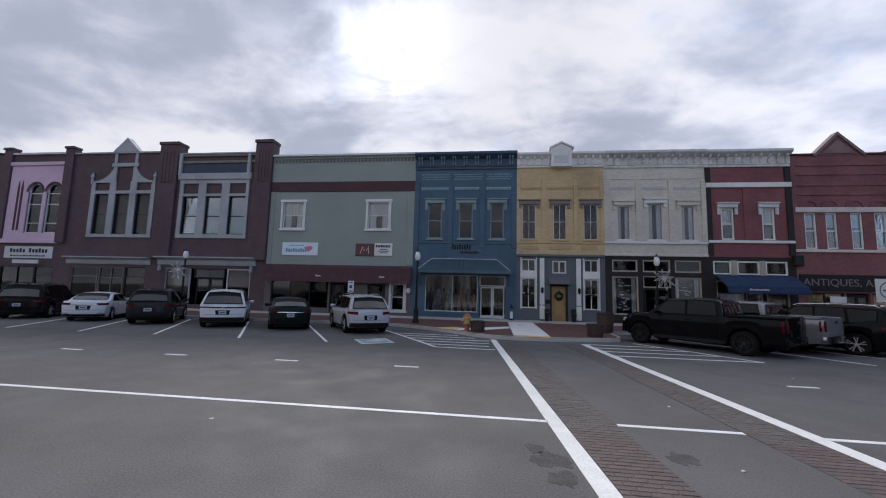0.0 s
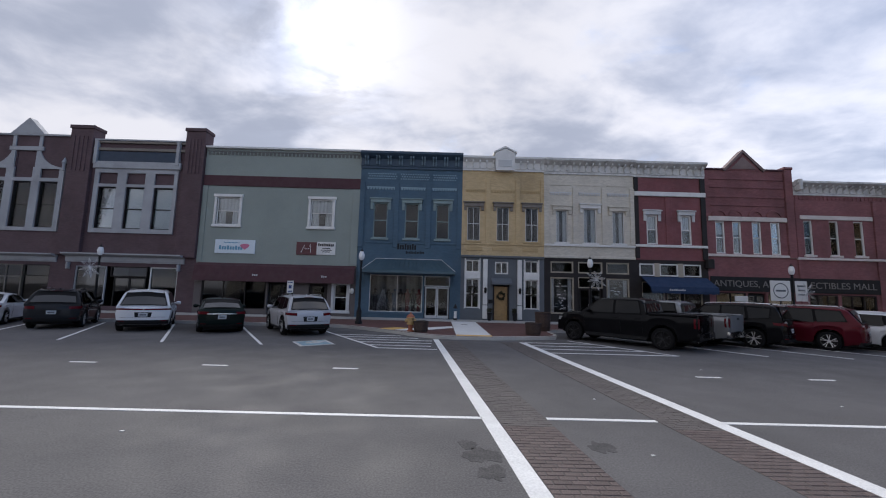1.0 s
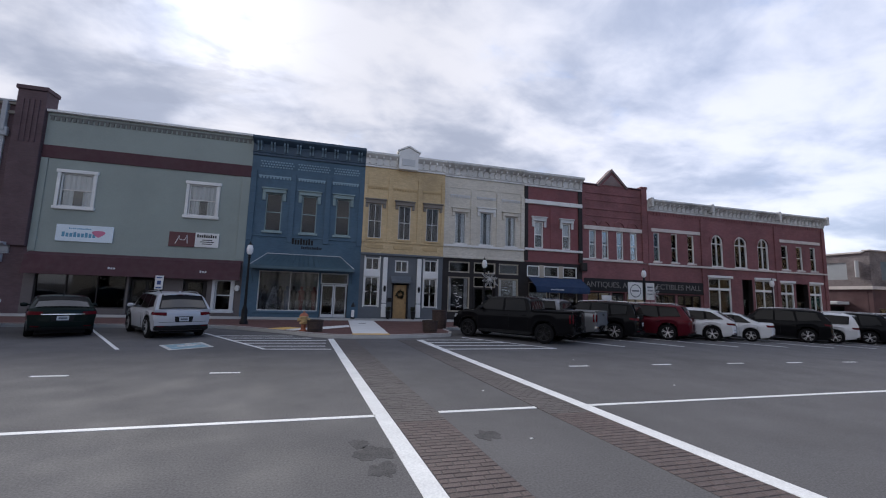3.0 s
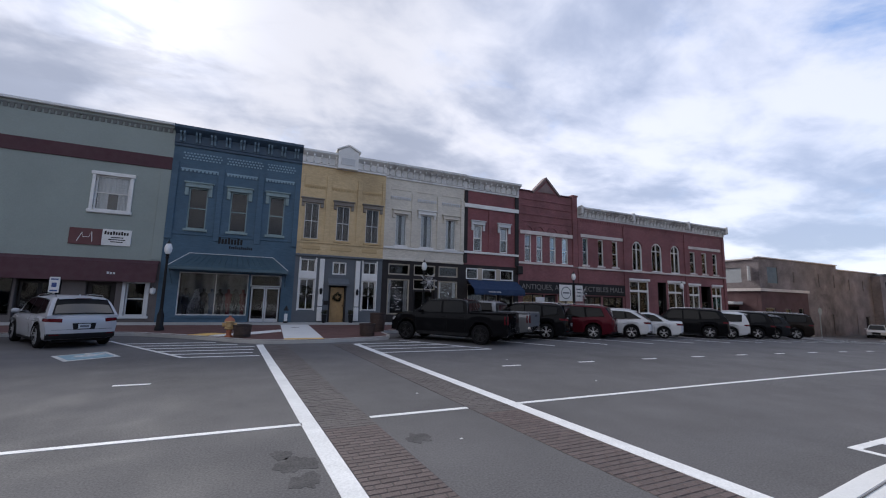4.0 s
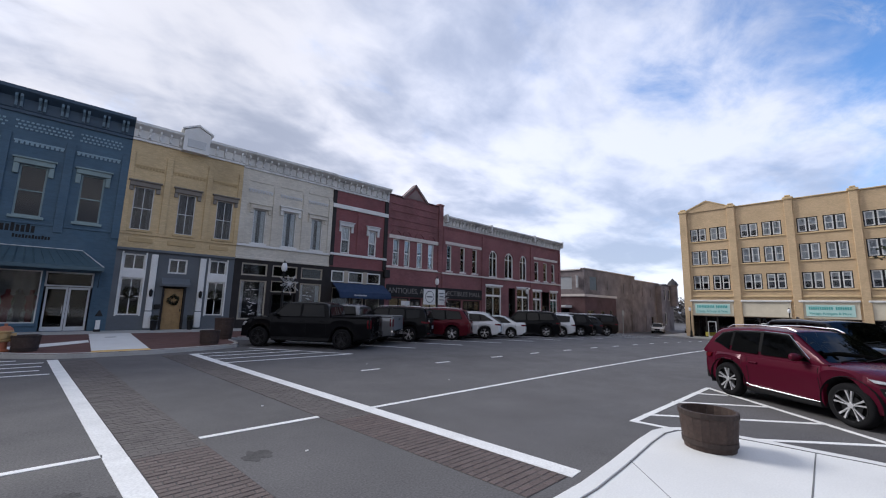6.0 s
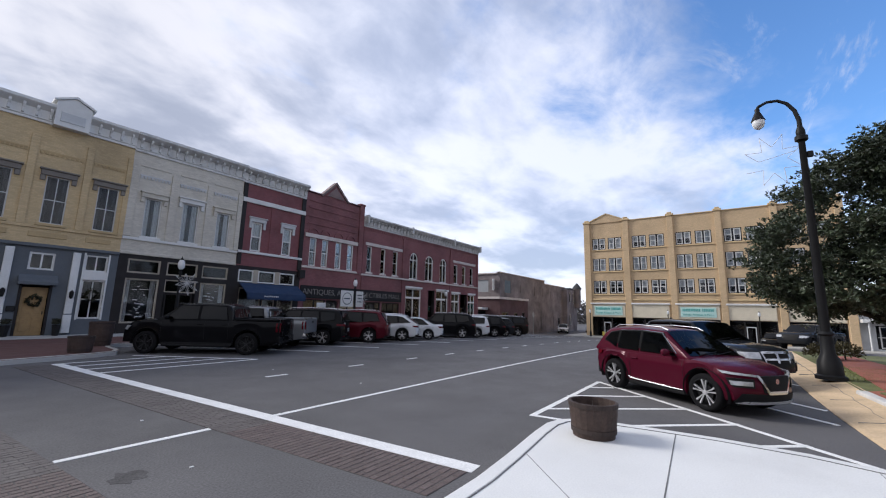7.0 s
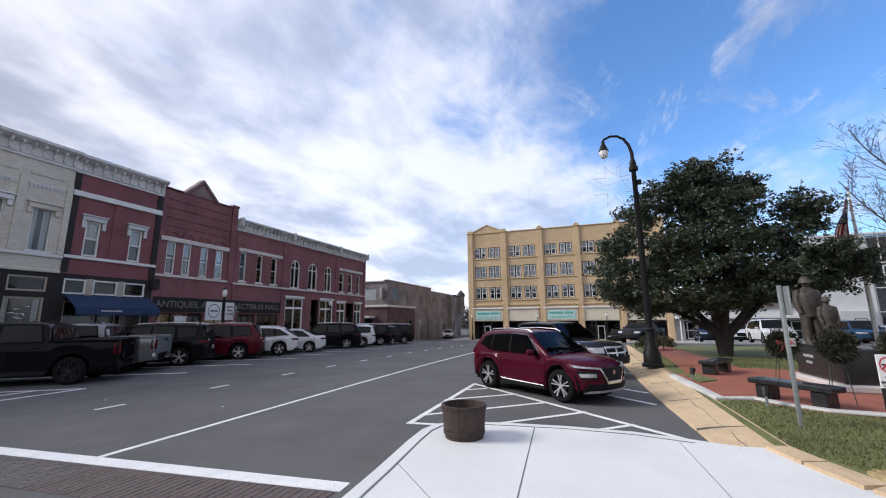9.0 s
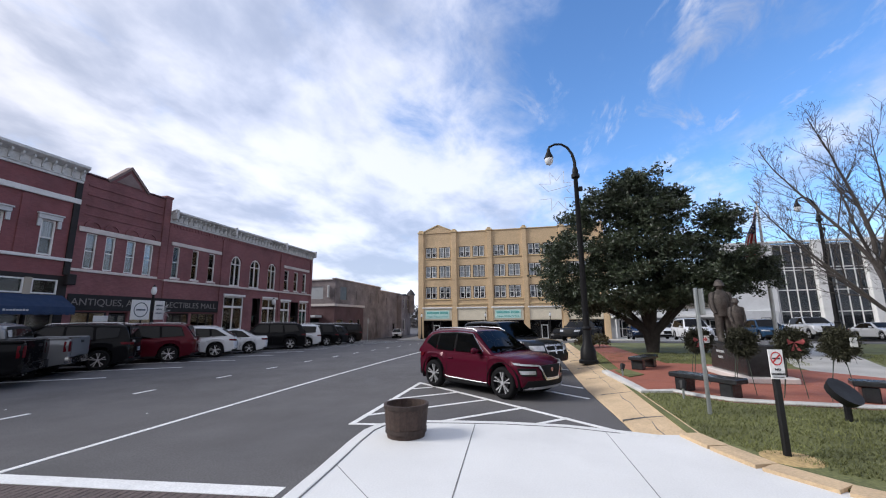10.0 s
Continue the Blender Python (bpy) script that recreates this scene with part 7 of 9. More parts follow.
for i, (a, c) in enumerate(shopbays):
    sg = part("fascia", Shape().bbox(HX - 0.12, HX - 0.004, c, a, 1.6, 3.6, 0.03), CREAMPANEL, hotel)
    part("fascia_cap", Shape().bbox(HX - 0.3, HX - 0.004, c - 0.1, a + 0.1, 3.5, 3.75, 0.05), WHITE, hotel)
    if i in (0, 2):
        part("sign", Shape().bbox(HX - 0.18, HX - 0.122, c + 0.4, a - 0.5, 1.85, 3.2, 0.02), SIGN_MINT, sg)
        t = Shape()
        n = 19
        for k in range(n):
            y = a - 0.75 - k * (a - c - 1.4) / n
            if k != 11:
                t.box(HX - 0.2, HX - 0.181, y - 0.14, y, 2.65, 3.0)
        part("lettering", t, SIGN_TEAL, sg)
        words("lettering", "Vintage, Antiques & More", 0.42, Matrix.Translation((HX - 0.19, (a + c) / 2, 2.2)) @ pose(0, 0, 0, 90, 0, -90), SIGN_TEAL, sg, width=3.6)
    window_x(hotel, c, a, -1.5, 1.55, CHARCOAL, mull=(0.4, 0.66), glass=DARKGLASS, name="shop_window", sash=False)
    d0, d1 = c + (a - c) * 0.43, c + (a - c) * 0.63
    door = part("shop_door", Shape().box(HX + 0.02, HX + 0.05, d0, d0 + 0.1, -1.5, 0.8).box(HX + 0.02, HX + 0.05, d1 - 0.1, d1, -1.5, 0.8).box(HX + 0.02, HX + 0.05, d0 + 0.1, d1 - 0.1, 0.68, 0.8).box(HX + 0.02, HX + 0.05, d0 + 0.1, d1 - 0.1, -1.5, -1.2), GREYWHITE, hotel)
    part("pane", Shape().box(HX + 0.03, HX + 0.04, d0 + 0.08, d1 - 0.08, -1.25, 0.7), DARKGLASS, door)
part("yellow_poster", Shape().box(HX + 0.03, HX + 0.05, 12.6, 14.6, -1.3, -0.7), mat("yellow_poster", (0.6, 0.5, 0.08), 0.6), hotel)
solid("hotel_walk", Shape().box(64.5, HX + 20, -16, 19.5, gz(66) - 0.6, gz(66) + 0.22), CONCRETE, "pale concrete pavement before the buff brick building", "pavement", kind="structure")

# weathered corner building
old = thing("weathered_brick_building", (57.5, 27, gz(57)), "weathered two-storey brick corner building with a dark ground floor", "building")
oh = [(59.2, 61.4, 4.9, 7.0), (64.3, 65.1, 5.2, 6.6), (70.3, 71.2, 4.9, 6.6), (74.3, 75.2, 4.9, 6.6)]
t = clad(Shape(), 57.5, 76.0, 4.1, 8.0, oh, 27.0, 27.4)
part("wall", t, OLD_BRICK, old)
part("ground_floor_wall", clad(Shape(), 57.5, 68.0, -2.5, 4.1, [(58.3, 60.4, -0.3, 1.9), (62.6, 63.9, -0.2, 1.8), (65.6, 66.7, -1.2, 1.9)], 26.98, 27.4), DARKER_BRICK, old)
part("ground_floor_side", clad(Shape(), 68.0, 92.0, -2.5, 4.1, [(73.0, 74.2, -1.5, 1.2), (79.5, 80.7, -1.5, 1.2), (83.2, 84.4, -1.7, 1.0)], 27.0, 27.4), OLD_BRICK, old)
part("side_wall", clad(Shape(), 76.0, 88.0, 4.1, 7.4, [(78.5, 79.4, 4.7, 6.2), (82.5, 83.4, 4.7, 6.2)], 27.0, 27.4), OLD_BRICK, old)
wh = [(29.0, 33.2, 5.0, 6.9), (36, 38, 5.0, 6.9)]
part("west_wall", facade_x(Shape(), 27.4, 45, 4.1, 7.8, wh, 57.5, 57.9), OLD_BRICK, old)
part("west_ground_floor", facade_x(Shape(), 27.4, 45, -2.5, 4.1, [(29.5, 37, -0.3, 2.0)], 57.48, 57.9), DARKER_BRICK, old)
part("band", Shape().box(57.3, 68.2, 26.85, 26.98, 3.9, 4.25).box(57.3, 57.47, 26.98, 45, 3.9, 4.25), STONE, old)
part("canopy", Shape().bbox(55.6, 57.46, 29, 38, 2.2, 2.55, 0.04), GREYWHITE, old)
part("glass_block", Shape().box(57.6, 57.7, 29.0, 33.2, 5.0, 6.9), BLIND, old)
part("coping", Shape().bbox(57.3, 76, 26.85, 27.5, 8.0, 8.15, 0.03).bbox(57.3, 58.0, 27.5, 45, 7.8, 8.0, 0.03).bbox(76, 88, 26.9, 27.5, 7.4, 7.55, 0.03), STONE, old)
part("roof", Shape().box(57.9, 92, 27.4, 44, 6.6, 6.8), ROOFING, old)
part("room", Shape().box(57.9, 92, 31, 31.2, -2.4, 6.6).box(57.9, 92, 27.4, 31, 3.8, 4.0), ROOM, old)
window(old, *oh[0], TAUPE, y=27.0, bars=(0.5,), mull=(0.33, 0.67), glass=DARKGLASS)
for h in oh[1:] + [(78.5, 79.4, 4.7, 6.2), (82.5, 83.4, 4.7, 6.2), (73.0, 74.2, -1.5, 1.2), (79.5, 80.7, -1.5, 1.2)]:
    part("bricked_window", Shape().box(h[0], h[1], 27.08, 27.2, h[2], h[3]), OLD_BRICK, old)
part("blue_board", Shape().box(59.25, 61.35, 27.03, 27.05, 4.95, 6.95), mat("blue_grey_board", (0.10, 0.14, 0.17), 0.6), old)
part("white_sign", Shape().bbox(56.9, 57.45, 27.9, 28.0, 5.2, 7.0, 0.02), WHITE, old)
for h in ((58.3, 60.4, -0.3, 1.9), (62.6, 63.9, -0.2, 1.8), (65.6, 66.7, -1.2, 1.9), (83.2, 84.4, -1.7, 1.0)):
    window(old, *h, TAUPE, y=27.0, glass=DARKGLASS)
tower = thing("turreted_house", (90, 27, -1.7), "grey brick house with a small turret", "building")
part("wall", clad(Shape(), 86.0, 92.5, -2.5, 7.0, [(87.5, 88.4, 4.2, 6.4), (90, 90.9, 4.2, 6.4), (87.5, 88.4, -0.5, 1.8)], 26.0, 26.4).box(86, 86.3, 26.4, 36, -2.5, 7).box(92.2, 92.5, 26.4, 36, -2.5, 7), OLD_BRICK, tower)
for h in ((87.5, 88.4, 4.2, 6.4), (90, 90.9, 4.2, 6.4), (87.5, 88.4, -0.5, 1.8)):
    window(tower, *h, WHITE, y=26.0, glass=DARKGLASS)
part("turret", smooth(Shape().lathe([(0.8, 0), (0.8, 3.9), (0.95, 4.0), (0.95, 4.2)], (91.6, 25.6, 3.2), 10)), OLD_BRICK, tower)
part("turret_roof", Shape().lathe([(1.05, 0), (0.7, 0.6), (0.05, 1.3)], (91.6, 25.6, 7.4), 10), ROOFING, tower)
part("roof", Shape().prism([(86, 7.0), (92.5, 7.0), (89.2, 7.5)], 26.1, 36, "y"), ROOFING, tower)

# low shops and the modern white building on the far side of the square
low = thing("low_shop_block", (HX, -20, -1.5), "low grey shop block with a flat canopy behind parked cars", "building")
lh = [(-19.0, -15.0, -1.2, 1.4), (-24.5, -20.0, -1.2, 1.4), (-28.8, -25.5, -1.2, 1.4)]
part("wall", facade_x(Shape(), -29.5, -13.7, -2.5, 4.6, lh, HX + 0.6, HX + 1.0), GREYWHITE, low)
part("upper_band", Shape().bbox(HX + 0.4, HX + 0.59, -29.5, -13.7, 3.0, 4.5, 0.03), TAUPE, low)
part("canopy", Shape().bbox(HX - 1.2, HX + 0.59, -29.5, -13.7, 1.7, 2.1, 0.03), WHITE, low)
part("roof", Shape().box(HX + 1.0, HX + 14, -29.5, -13.7, 4.2, 4.4), ROOFING, low)
part("room", Shape().box(HX + 4, HX + 4.2, -29.5, -13.7, -2, 4.2), ROOM, low)
for h in lh:
    window_x(low, *h, BLACK, x=HX + 0.6, mull=(0.5,))
for y in (-14.2, -19.5, -25.0, -29.2):
    part("canopy_post", Shape().tube([(HX - 1.0, y, -1.6), (HX - 1.0, y, 1.7)], 0.08, 8), WHITE, low)
modern = thing("modern_white_building", (HX, -45, -1), "modern white building with tall dark glazing bays", "building")
part("side_wall", Shape().box(HX, HX + 0.5, -36.2, -29.6, -2, 12.2), mat("white_render", (0.60, 0.61, 0.62), 0.8, var=0.05, bump=0.1, stain=0.08), modern)
bay = [(-36.4, -41.2), (-42.4, -47.2), (-48.4, -53.2), (-54.4, -59.2)]
for a, c in bay:
    g_ = part("curtain_wall", Shape().box(HX + 0.3, HX + 0.32, c, a, -0.6, 12.0), glass_mat("smoked_glass", (0.55, 0.6, 0.64), 0.03, 1.0), modern)
    t = Shape()
    for k in range(5):
        y = a - (a - c) * k / 4
        t.box(HX + 0.18, HX + 0.3, y - 0.05, y + 0.05, -0.6, 12.0)
    for z in (-0.6, 2.4, 5.4, 8.2, 8.6, 11.9):
        t.box(HX + 0.2, HX + 0.29, c, a, z - 0.06, z + 0.06)
    part("mullions", t, WHITE, g_)
for y in (-41.8, -47.8, -53.8):
    part("fin", Shape().bbox(HX - 0.3, HX + 0.4, y - 0.55, y + 0.55, -1.2, 12.4, 0.04), WHITE, modern)
part("entrance", Shape().bbox(HX - 0.6, HX - 0.004, -35.6, -30.5, -1.2, 2.6, 0.05), GREYWHITE, modern)
window_x(modern, -34.6, -33.4, -1.0, 1.6, BLACK, x=HX - 0.75)
part("parapet", Shape().bbox(HX - 0.1, HX + 0.6, -60, -29.6, 12.2, 12.5, 0.03), WHITE, modern)
part("back", Shape().box(HX + 6, HX + 6.2, -60, -29.6, -2, 12).box(HX + 0.5, HX + 6, -60, -29.6, 11.9, 12.1), ROOM, modern)

# far woods beyond the street
rng = random.Random(5)
t = Shape()
for k in range(15000):
    x, y = rng.uniform(150, 185), rng.uniform(-40, 130)
    h = 9 + 2.5 * math.sin(y * 0.13) + 1.6 * math.sin(y * 0.41) + 0.9 * math.sin(y * 1.3)
    z = -3 + h * rng.random() ** 0.8
    q = Vector((rng.gauss(0, 1), rng.gauss(0, 1), rng.gauss(0, 1))).normalized()
    u = q.orthogonal().normalized()
    w = q.cross(u)
    r_ = rng.uniform(0.35, 0.8) if rng.random() < 0.6 else rng.uniform(0.9, 1.6)
    c = Vector((x, y, z))
    t.add([c + u * r_, c + w * r_ * 0.35, c - u * r_, c - w * r_ * 0.35], [(0, 1, 2, 3)])
solid("far_woods", t, mat("bare_far_woods", (0.105, 0.098, 0.098), 0.95, var=0.2), "hazy bare winter woods beyond the street", "woods", kind="stuff")

# ---- unseen courthouse block, added to darken what windows and car paint reflect ----
UNSEEN_STONE = mat("unseen_block_grey", (0.24, 0.23, 0.21), 0.85, var=0.12, bump=0.2)
unseen_court = thing("courthouse", (-19, -30, 0.17), "unseen plain grey block added to darken reflections in windows and car paint", "building")
ch = [(x, x + 1.6, z, z + 2.6) for x in range(-38, 1, 4) for z in (1.5, 5.2)]
part("wall", clad(Shape(), -42, 4, 0, 9, ch, -30.4, -30.0), UNSEEN_STONE, unseen_court)
part("side_wall", Shape().box(3.6, 4, -60, -30.4, 0, 9).box(-42, -41.6, -60, -30.4, 0, 9).box(-41.6, 3.6, -60, -59.6, 0, 9), UNSEEN_STONE, unseen_court)
part("roof", Shape().box(-42.4, 4.4, -60.4, -29.6, 9, 9.5), STONE, unseen_court)
for h in ch:
    part("window", Shape().box(h[0], h[1], -30.3, -30.25, h[2], h[3]), DARKGLASS, unseen_court)
part("room", Shape().box(-41.6, 3.6, -34, -33.8, 0, 9), ROOM, unseen_court)

# ---- street lamps ----
LAMP_BLACK = mat("black_lamp_iron", (0.009, 0.009, 0.010), 0.5, 0.0, spec=0.2, var=0.1, bump=0.08)
GLOBE = mat("white_lamp_globe", (0.72, 0.73, 0.74), 0.3, var=0.03, bump=0)
WIRE = mat("pale_wire", (0.55, 0.55, 0.56), 0.5, var=0.05, bump=0)


def acorn_lamp():
    ob = thing("globe_lamp_post", (0, 0, 0), "black iron lamp post with a white acorn globe", "street lamp", "globe lamps")
    part("base", smooth(Shape().lathe([(0.2, 0), (0.2, 0.12), (0.15, 0.2), (0.14, 0.7), (0.09, 0.85), (0.075, 0.95)], n=12)), LAMP_BLACK, ob)
    part("pole", smooth(Shape().lathe([(0.07, 0.95), (0.05, 3.3), (0.09, 3.34), (0.05, 3.42), (0.1, 3.5)], n=12)), LAMP_BLACK, ob)
    part("globe", smooth(Shape().lathe([(0.08, 3.5), (0.15, 3.62), (0.165, 3.78), (0.12, 3.95), (0.08, 4.0)], n=14)), GLOBE, ob)
    part("finial", smooth(Shape().lathe([(0.12, 4.0), (0.06, 4.06), (0.02, 4.12), (0.01, 4.2)], n=10)), LAMP_BLACK, ob)
    return ob


first_lamp = acorn_lamp()
first_lamp.matrix_basis = pose(-1.75, 20.4, 0.15)
for x, y in ((11.45, 21.4), (23.7, 21.8), (36.0, 21.9), (-17.5, 21.8)):
    copy_thing(first_lamp, pose(x, y, gz(x) + 0.15))


def star(name, c, r, u, label):
    """A lit-wire star decoration, dark by day."""
    rg = random.Random(int(c[0] * 7) + 3)
    ob = thing(name, c, label, "decoration", "wire stars")
    u, w = Vector(u), Vector((0, 0, 1))
    for k in range(8):
        a = math.pi * k / 4 + 0.2
        p = Vector(c) + (u * math.cos(a) + w * math.sin(a)) * r * rg.uniform(0.8, 1.1)
        ray = Shape()
        for e in (-0.22, 0, 0.22):
            q = Vector(c) + (u * math.cos(a + e) + w * math.sin(a + e)) * r * 0.55
            ray.tube([c, q, p], 0.009, 4)
        part("ray", ray, WIRE, ob)
    return ob


star("wire_star", (11.75, 21.25, 2.95), 0.62, (1, 0, 0), "white wire snowflake decoration hanging from a lamp post")
star("wire_star", (24.4, 21.7, 2.5), 0.6, (1, 0, 0), "white wire snowflake decoration hanging from a lamp post")
star("wire_star", (-17.9, 21.7, 2.9), 0.65, (1, 0, 0), "white wire snowflake decoration hanging from a lamp post")

# banner on the lamp post before the antiques shop
bn = thing("street_banner", (23.7, 21.8, 2.5), "pair of white street banners with a dark ring emblem", "banner")
part("cloth", Shape().bbox(22.35, 23.55, 21.78, 21.82, 2.0, 3.2, 0.005), WHITE, bn)
s = Shape()
for k in range(24):
    a, b2 = 2 * math.pi * k / 24, 2 * math.pi * (k + 1) / 24
    s.add([(22.95 + q * math.cos(t), 21.772, 2.6 + q * math.sin(t)) for q, t in ((0.40, a), (0.40, b2), (0.46, b2), (0.46, a))], [(0, 1, 2, 3)])
s.box(22.65, 23.25, 21.768, 21.776, 2.55, 2.65)
part("ring", s, SLATE, bn)
part("cloth", Shape().bbox(23.85, 24.55, 21.78, 21.82, 2.0, 3.2, 0.005), WHITE, bn)
part("bars", Shape().box(23.95, 24.45, 21.77, 21.778, 2.85, 2.95).box(24.0, 24.4, 21.77, 21.778, 2.6, 2.7).box(23.95, 24.45, 21.77, 21.778, 2.35, 2.45), SLATE, bn)
part("bracket", Shape().tube([(22.35, 21.8, 3.22), (24.55, 21.8, 3.22)], 0.02, 6), LAMP_BLACK, bn)

# tall arched street lamp by the lawn
lamp = thing("arched_street_lamp", (19.4, -3.88, 0.18), "tall black street lamp with a curved arm and glass lantern", "street lamp")
LX, LY = 19.4, -3.88
part("base", smooth(Shape().lathe([(0.36, 0), (0.36, 0.1), (0.3, 0.14), (0.28, 0.5), (0.17, 0.75), (0.15, 1.25), (0.19, 1.3), (0.13, 1.38)], (LX, LY, 0.17), 14)), LAMP_BLACK, lamp)
part("pole", smooth(Shape().lathe([(0.125, 1.3), (0.085, 7.5), (0.12, 7.55), (0.12, 7.75), (0.07, 7.9)], (LX, LY, 0.17), 12)), LAMP_BLACK, lamp)
part("collar", smooth(Shape().lathe([(0.1, 0), (0.17, 0.05), (0.17, 0.18), (0.1, 0.24)], (LX, LY, 7.55), 10)), LAMP_BLACK, lamp)
arc = [(LX, LY, 7.9), (LX, LY + 0.0, 8.3), (LX, LY + 0.08, 8.65), (LX, LY + 0.25, 8.95), (LX, LY + 0.48, 9.12), (LX, LY + 0.75, 9.15), (LX, LY + 0.98, 9.05), (LX, LY + 1.02, 8.95)]
part("arm", smooth(Shape().tube(arc, [0.07, 0.065, 0.06, 0.055, 0.05, 0.05, 0.05, 0.05], 8)), LAMP_BLACK, lamp)
part("lantern_cap", smooth(Shape().lathe([(0.2, -0.3), (0.13, -0.12), (0.07, 0.02), (0.07, 0.12)], (LX, LY + 1.02, 8.85), 12)), LAMP_BLACK, lamp)
part("lantern_glass", smooth(Shape().lathe([(0.02, -0.62), (0.13, -0.55), (0.18, -0.42), (0.17, -0.3)], (LX, LY + 1.02, 8.85), 12)), GLOBE, lamp)
part("socket", Shape().bbox(LX - 0.05, LX + 0.05, LY - 0.24, LY - 0.08, 7.0, 7.2, 0.02), LAMP_BLACK, lamp)
s = Shape()
rg = random.Random(11)
prev = Vector((LX, LY + 0.15, 7.3))
for k in range(16):
    a = 2 * math.pi * k / 16
    q = Vector((LX + 0.02, LY + 0.75 + 0.62 * math.cos(a) * (1.25 if k % 2 else 0.6), 7.1 + 0.75 * math.sin(a) * (1.2 if k % 2 else 0.6)))
    s.tube([prev, q], 0.008, 4)
    prev = q
solid("wire_star", s, WIRE, "unlit wire star hanging from the tall street lamp", "decoration", "wire stars")
# the same kind of lamp across the lawn
copy_thing(lamp, pose(31.0, -19.4, 0.18))

# ---- memorial ----
GRANITE = mat("black_granite", (0.022, 0.023, 0.025), 0.25, var=0.25, scale=8, fine=0.3, fine_scale=120, bump=0.03)
BRONZE = mat("dark_bronze", (0.060, 0.050, 0.044), 0.65, 0.3, var=0.4, scale=9, fine=0.3, fine_scale=60, bump=0.5)
mem = thing("memorial_plinth", (16.2, -7.7, 0.2), "black granite memorial block on a pale stone base", "memorial")
part("base", Shape().bbox(14.95, 17.5, -8.3, -7.1, 0.18, 0.34, 0.03), STONE, mem)
blk = part("block", Shape().bbox(15.15, 17.3, -8.15, -7.25, 0.34, 1.14, 0.03), GRANITE, mem)
for text, lz in (("MEMORIAL", 0.86), ("PLAZA", 0.70)):
    words("lettering", text, 0.10, pose(16.6, -7.247, lz, 90, 0, 180), GREYWHITE, blk)


def figure(name, at, h, label):
    """A bronze statue as one plain shape."""
    s = Shape()
    k = h / 1.84
    x, y, z = at

    def limb(rows, n=12):
        s.loft([[(x + cx * k + rx * k * math.cos(a), y + cy * k + ry * k * math.sin(a), z + cz * k) for a in [2 * math.pi * j / n for j in range(n)]] for cz, cx, cy, rx, ry in rows])

    for sg in (-1, 1):
        limb(((0.0, -0.06, sg * 0.12, 0.16, 0.075), (0.08, -0.05, sg * 0.12, 0.15, 0.075), (0.12, 0.0, sg * 0.12, 0.095, 0.09), (0.40, 0.0, sg * 0.11, 0.115, 0.105), (0.80, 0.0, sg * 0.09, 0.13, 0.12), (0.95, 0.0, sg * 0.08, 0.13, 0.12)))
        limb(((1.47, 0.0, sg * 0.17, 0.07, 0.06), (1.42, 0.0, sg * 0.21, 0.095, 0.085), (1.15, 0.02, sg * 0.245, 0.09, 0.08), (0.95, -0.05, sg * 0.24, 0.08, 0.07), (0.84, -0.09, sg * 0.22, 0.065, 0.055)), 10)
    limb(((0.74, 0.0, 0.0, 0.175, 0.225), (0.78, 0.0, 0.0, 0.18, 0.23), (1.0, 0.0, 0.0, 0.165, 0.205), (1.03, 0.0, 0.0, 0.175, 0.215), (1.25, -0.01, 0.0, 0.165, 0.225), (1.42, 0.0, 0.0, 0.13, 0.215), (1.49, 0.0, 0.0, 0.09, 0.13), (1.53, 0.0, 0.0, 0.075, 0.08), (1.56, -0.01, 0.0, 0.06, 0.06)), 16)
    limb(((1.53, -0.02, 0.0, 0.05, 0.045), (1.58, -0.02, 0.0, 0.095, 0.08), (1.66, -0.01, 0.0, 0.10, 0.085), (1.69, -0.01, 0.0, 0.10, 0.09)), 14)
    limb(((1.645, -0.02, 0.0, 0.165, 0.145), (1.66, -0.02, 0.0, 0.155, 0.135), (1.74, -0.01, 0.0, 0.135, 0.12), (1.81, 0.0, 0.0, 0.09, 0.08), (1.84, 0.0, 0.0, 0.02, 0.02)), 14)
    s.bbox(x + 0.13 * k, x + 0.30 * k, y - 0.16 * k, y + 0.16 * k, z + 1.02 * k, z + 1.42 * k, 0.06 * k)
    return solid(name, smooth(s, 50), BRONZE, label, "statue")


figure("bronze_statue", (17.0, -7.6, 1.12), 1.9, "dark bronze standing statue with a helmet on a granite block")
figure("bronze_statue", (16.35, -7.7, 1.12), 1.3, "smaller dark bronze statue beside the taller one")


def bench(length=1.5):
    ob = thing("granite_bench", (0, 0, 0), "dark granite bench slab on two block legs", "bench", "granite benches")
    part("seat", Shape().bbox(-length / 2, length / 2, -0.22, 0.22, 0.30, 0.41, 0.02), GRANITE, ob)
    for x in (-length / 2 + 0.25, length / 2 - 0.25):
        part("leg", Shape().bbox(x - 0.13, x + 0.13, -0.18, 0.18, 0.0, 0.30, 0.02), GRANITE, ob)
    return ob


bh = bench()
bh.matrix_basis = pose(17.9, -5.45, 0.195, 0, 0, -34)
copy_thing(bh, pose(13.3, -5.56, 0.195, 0, 0, 37))
copy_thing(bh, pose(12.7, -8.75, 0.195, 0, 0, 66))

# wreaths on wire stands
WREATH = mat("dry_evergreen", (0.036, 0.036, 0.020), 0.95, var=0.35, scale=12, bump=0.3, rand=0.3)
RIBBON = mat("red_ribbon", (0.42, 0.02, 0.025), 0.6, var=0.1)
WIRE_DARK = mat("green_wire", (0.03, 0.045, 0.03), 0.5)


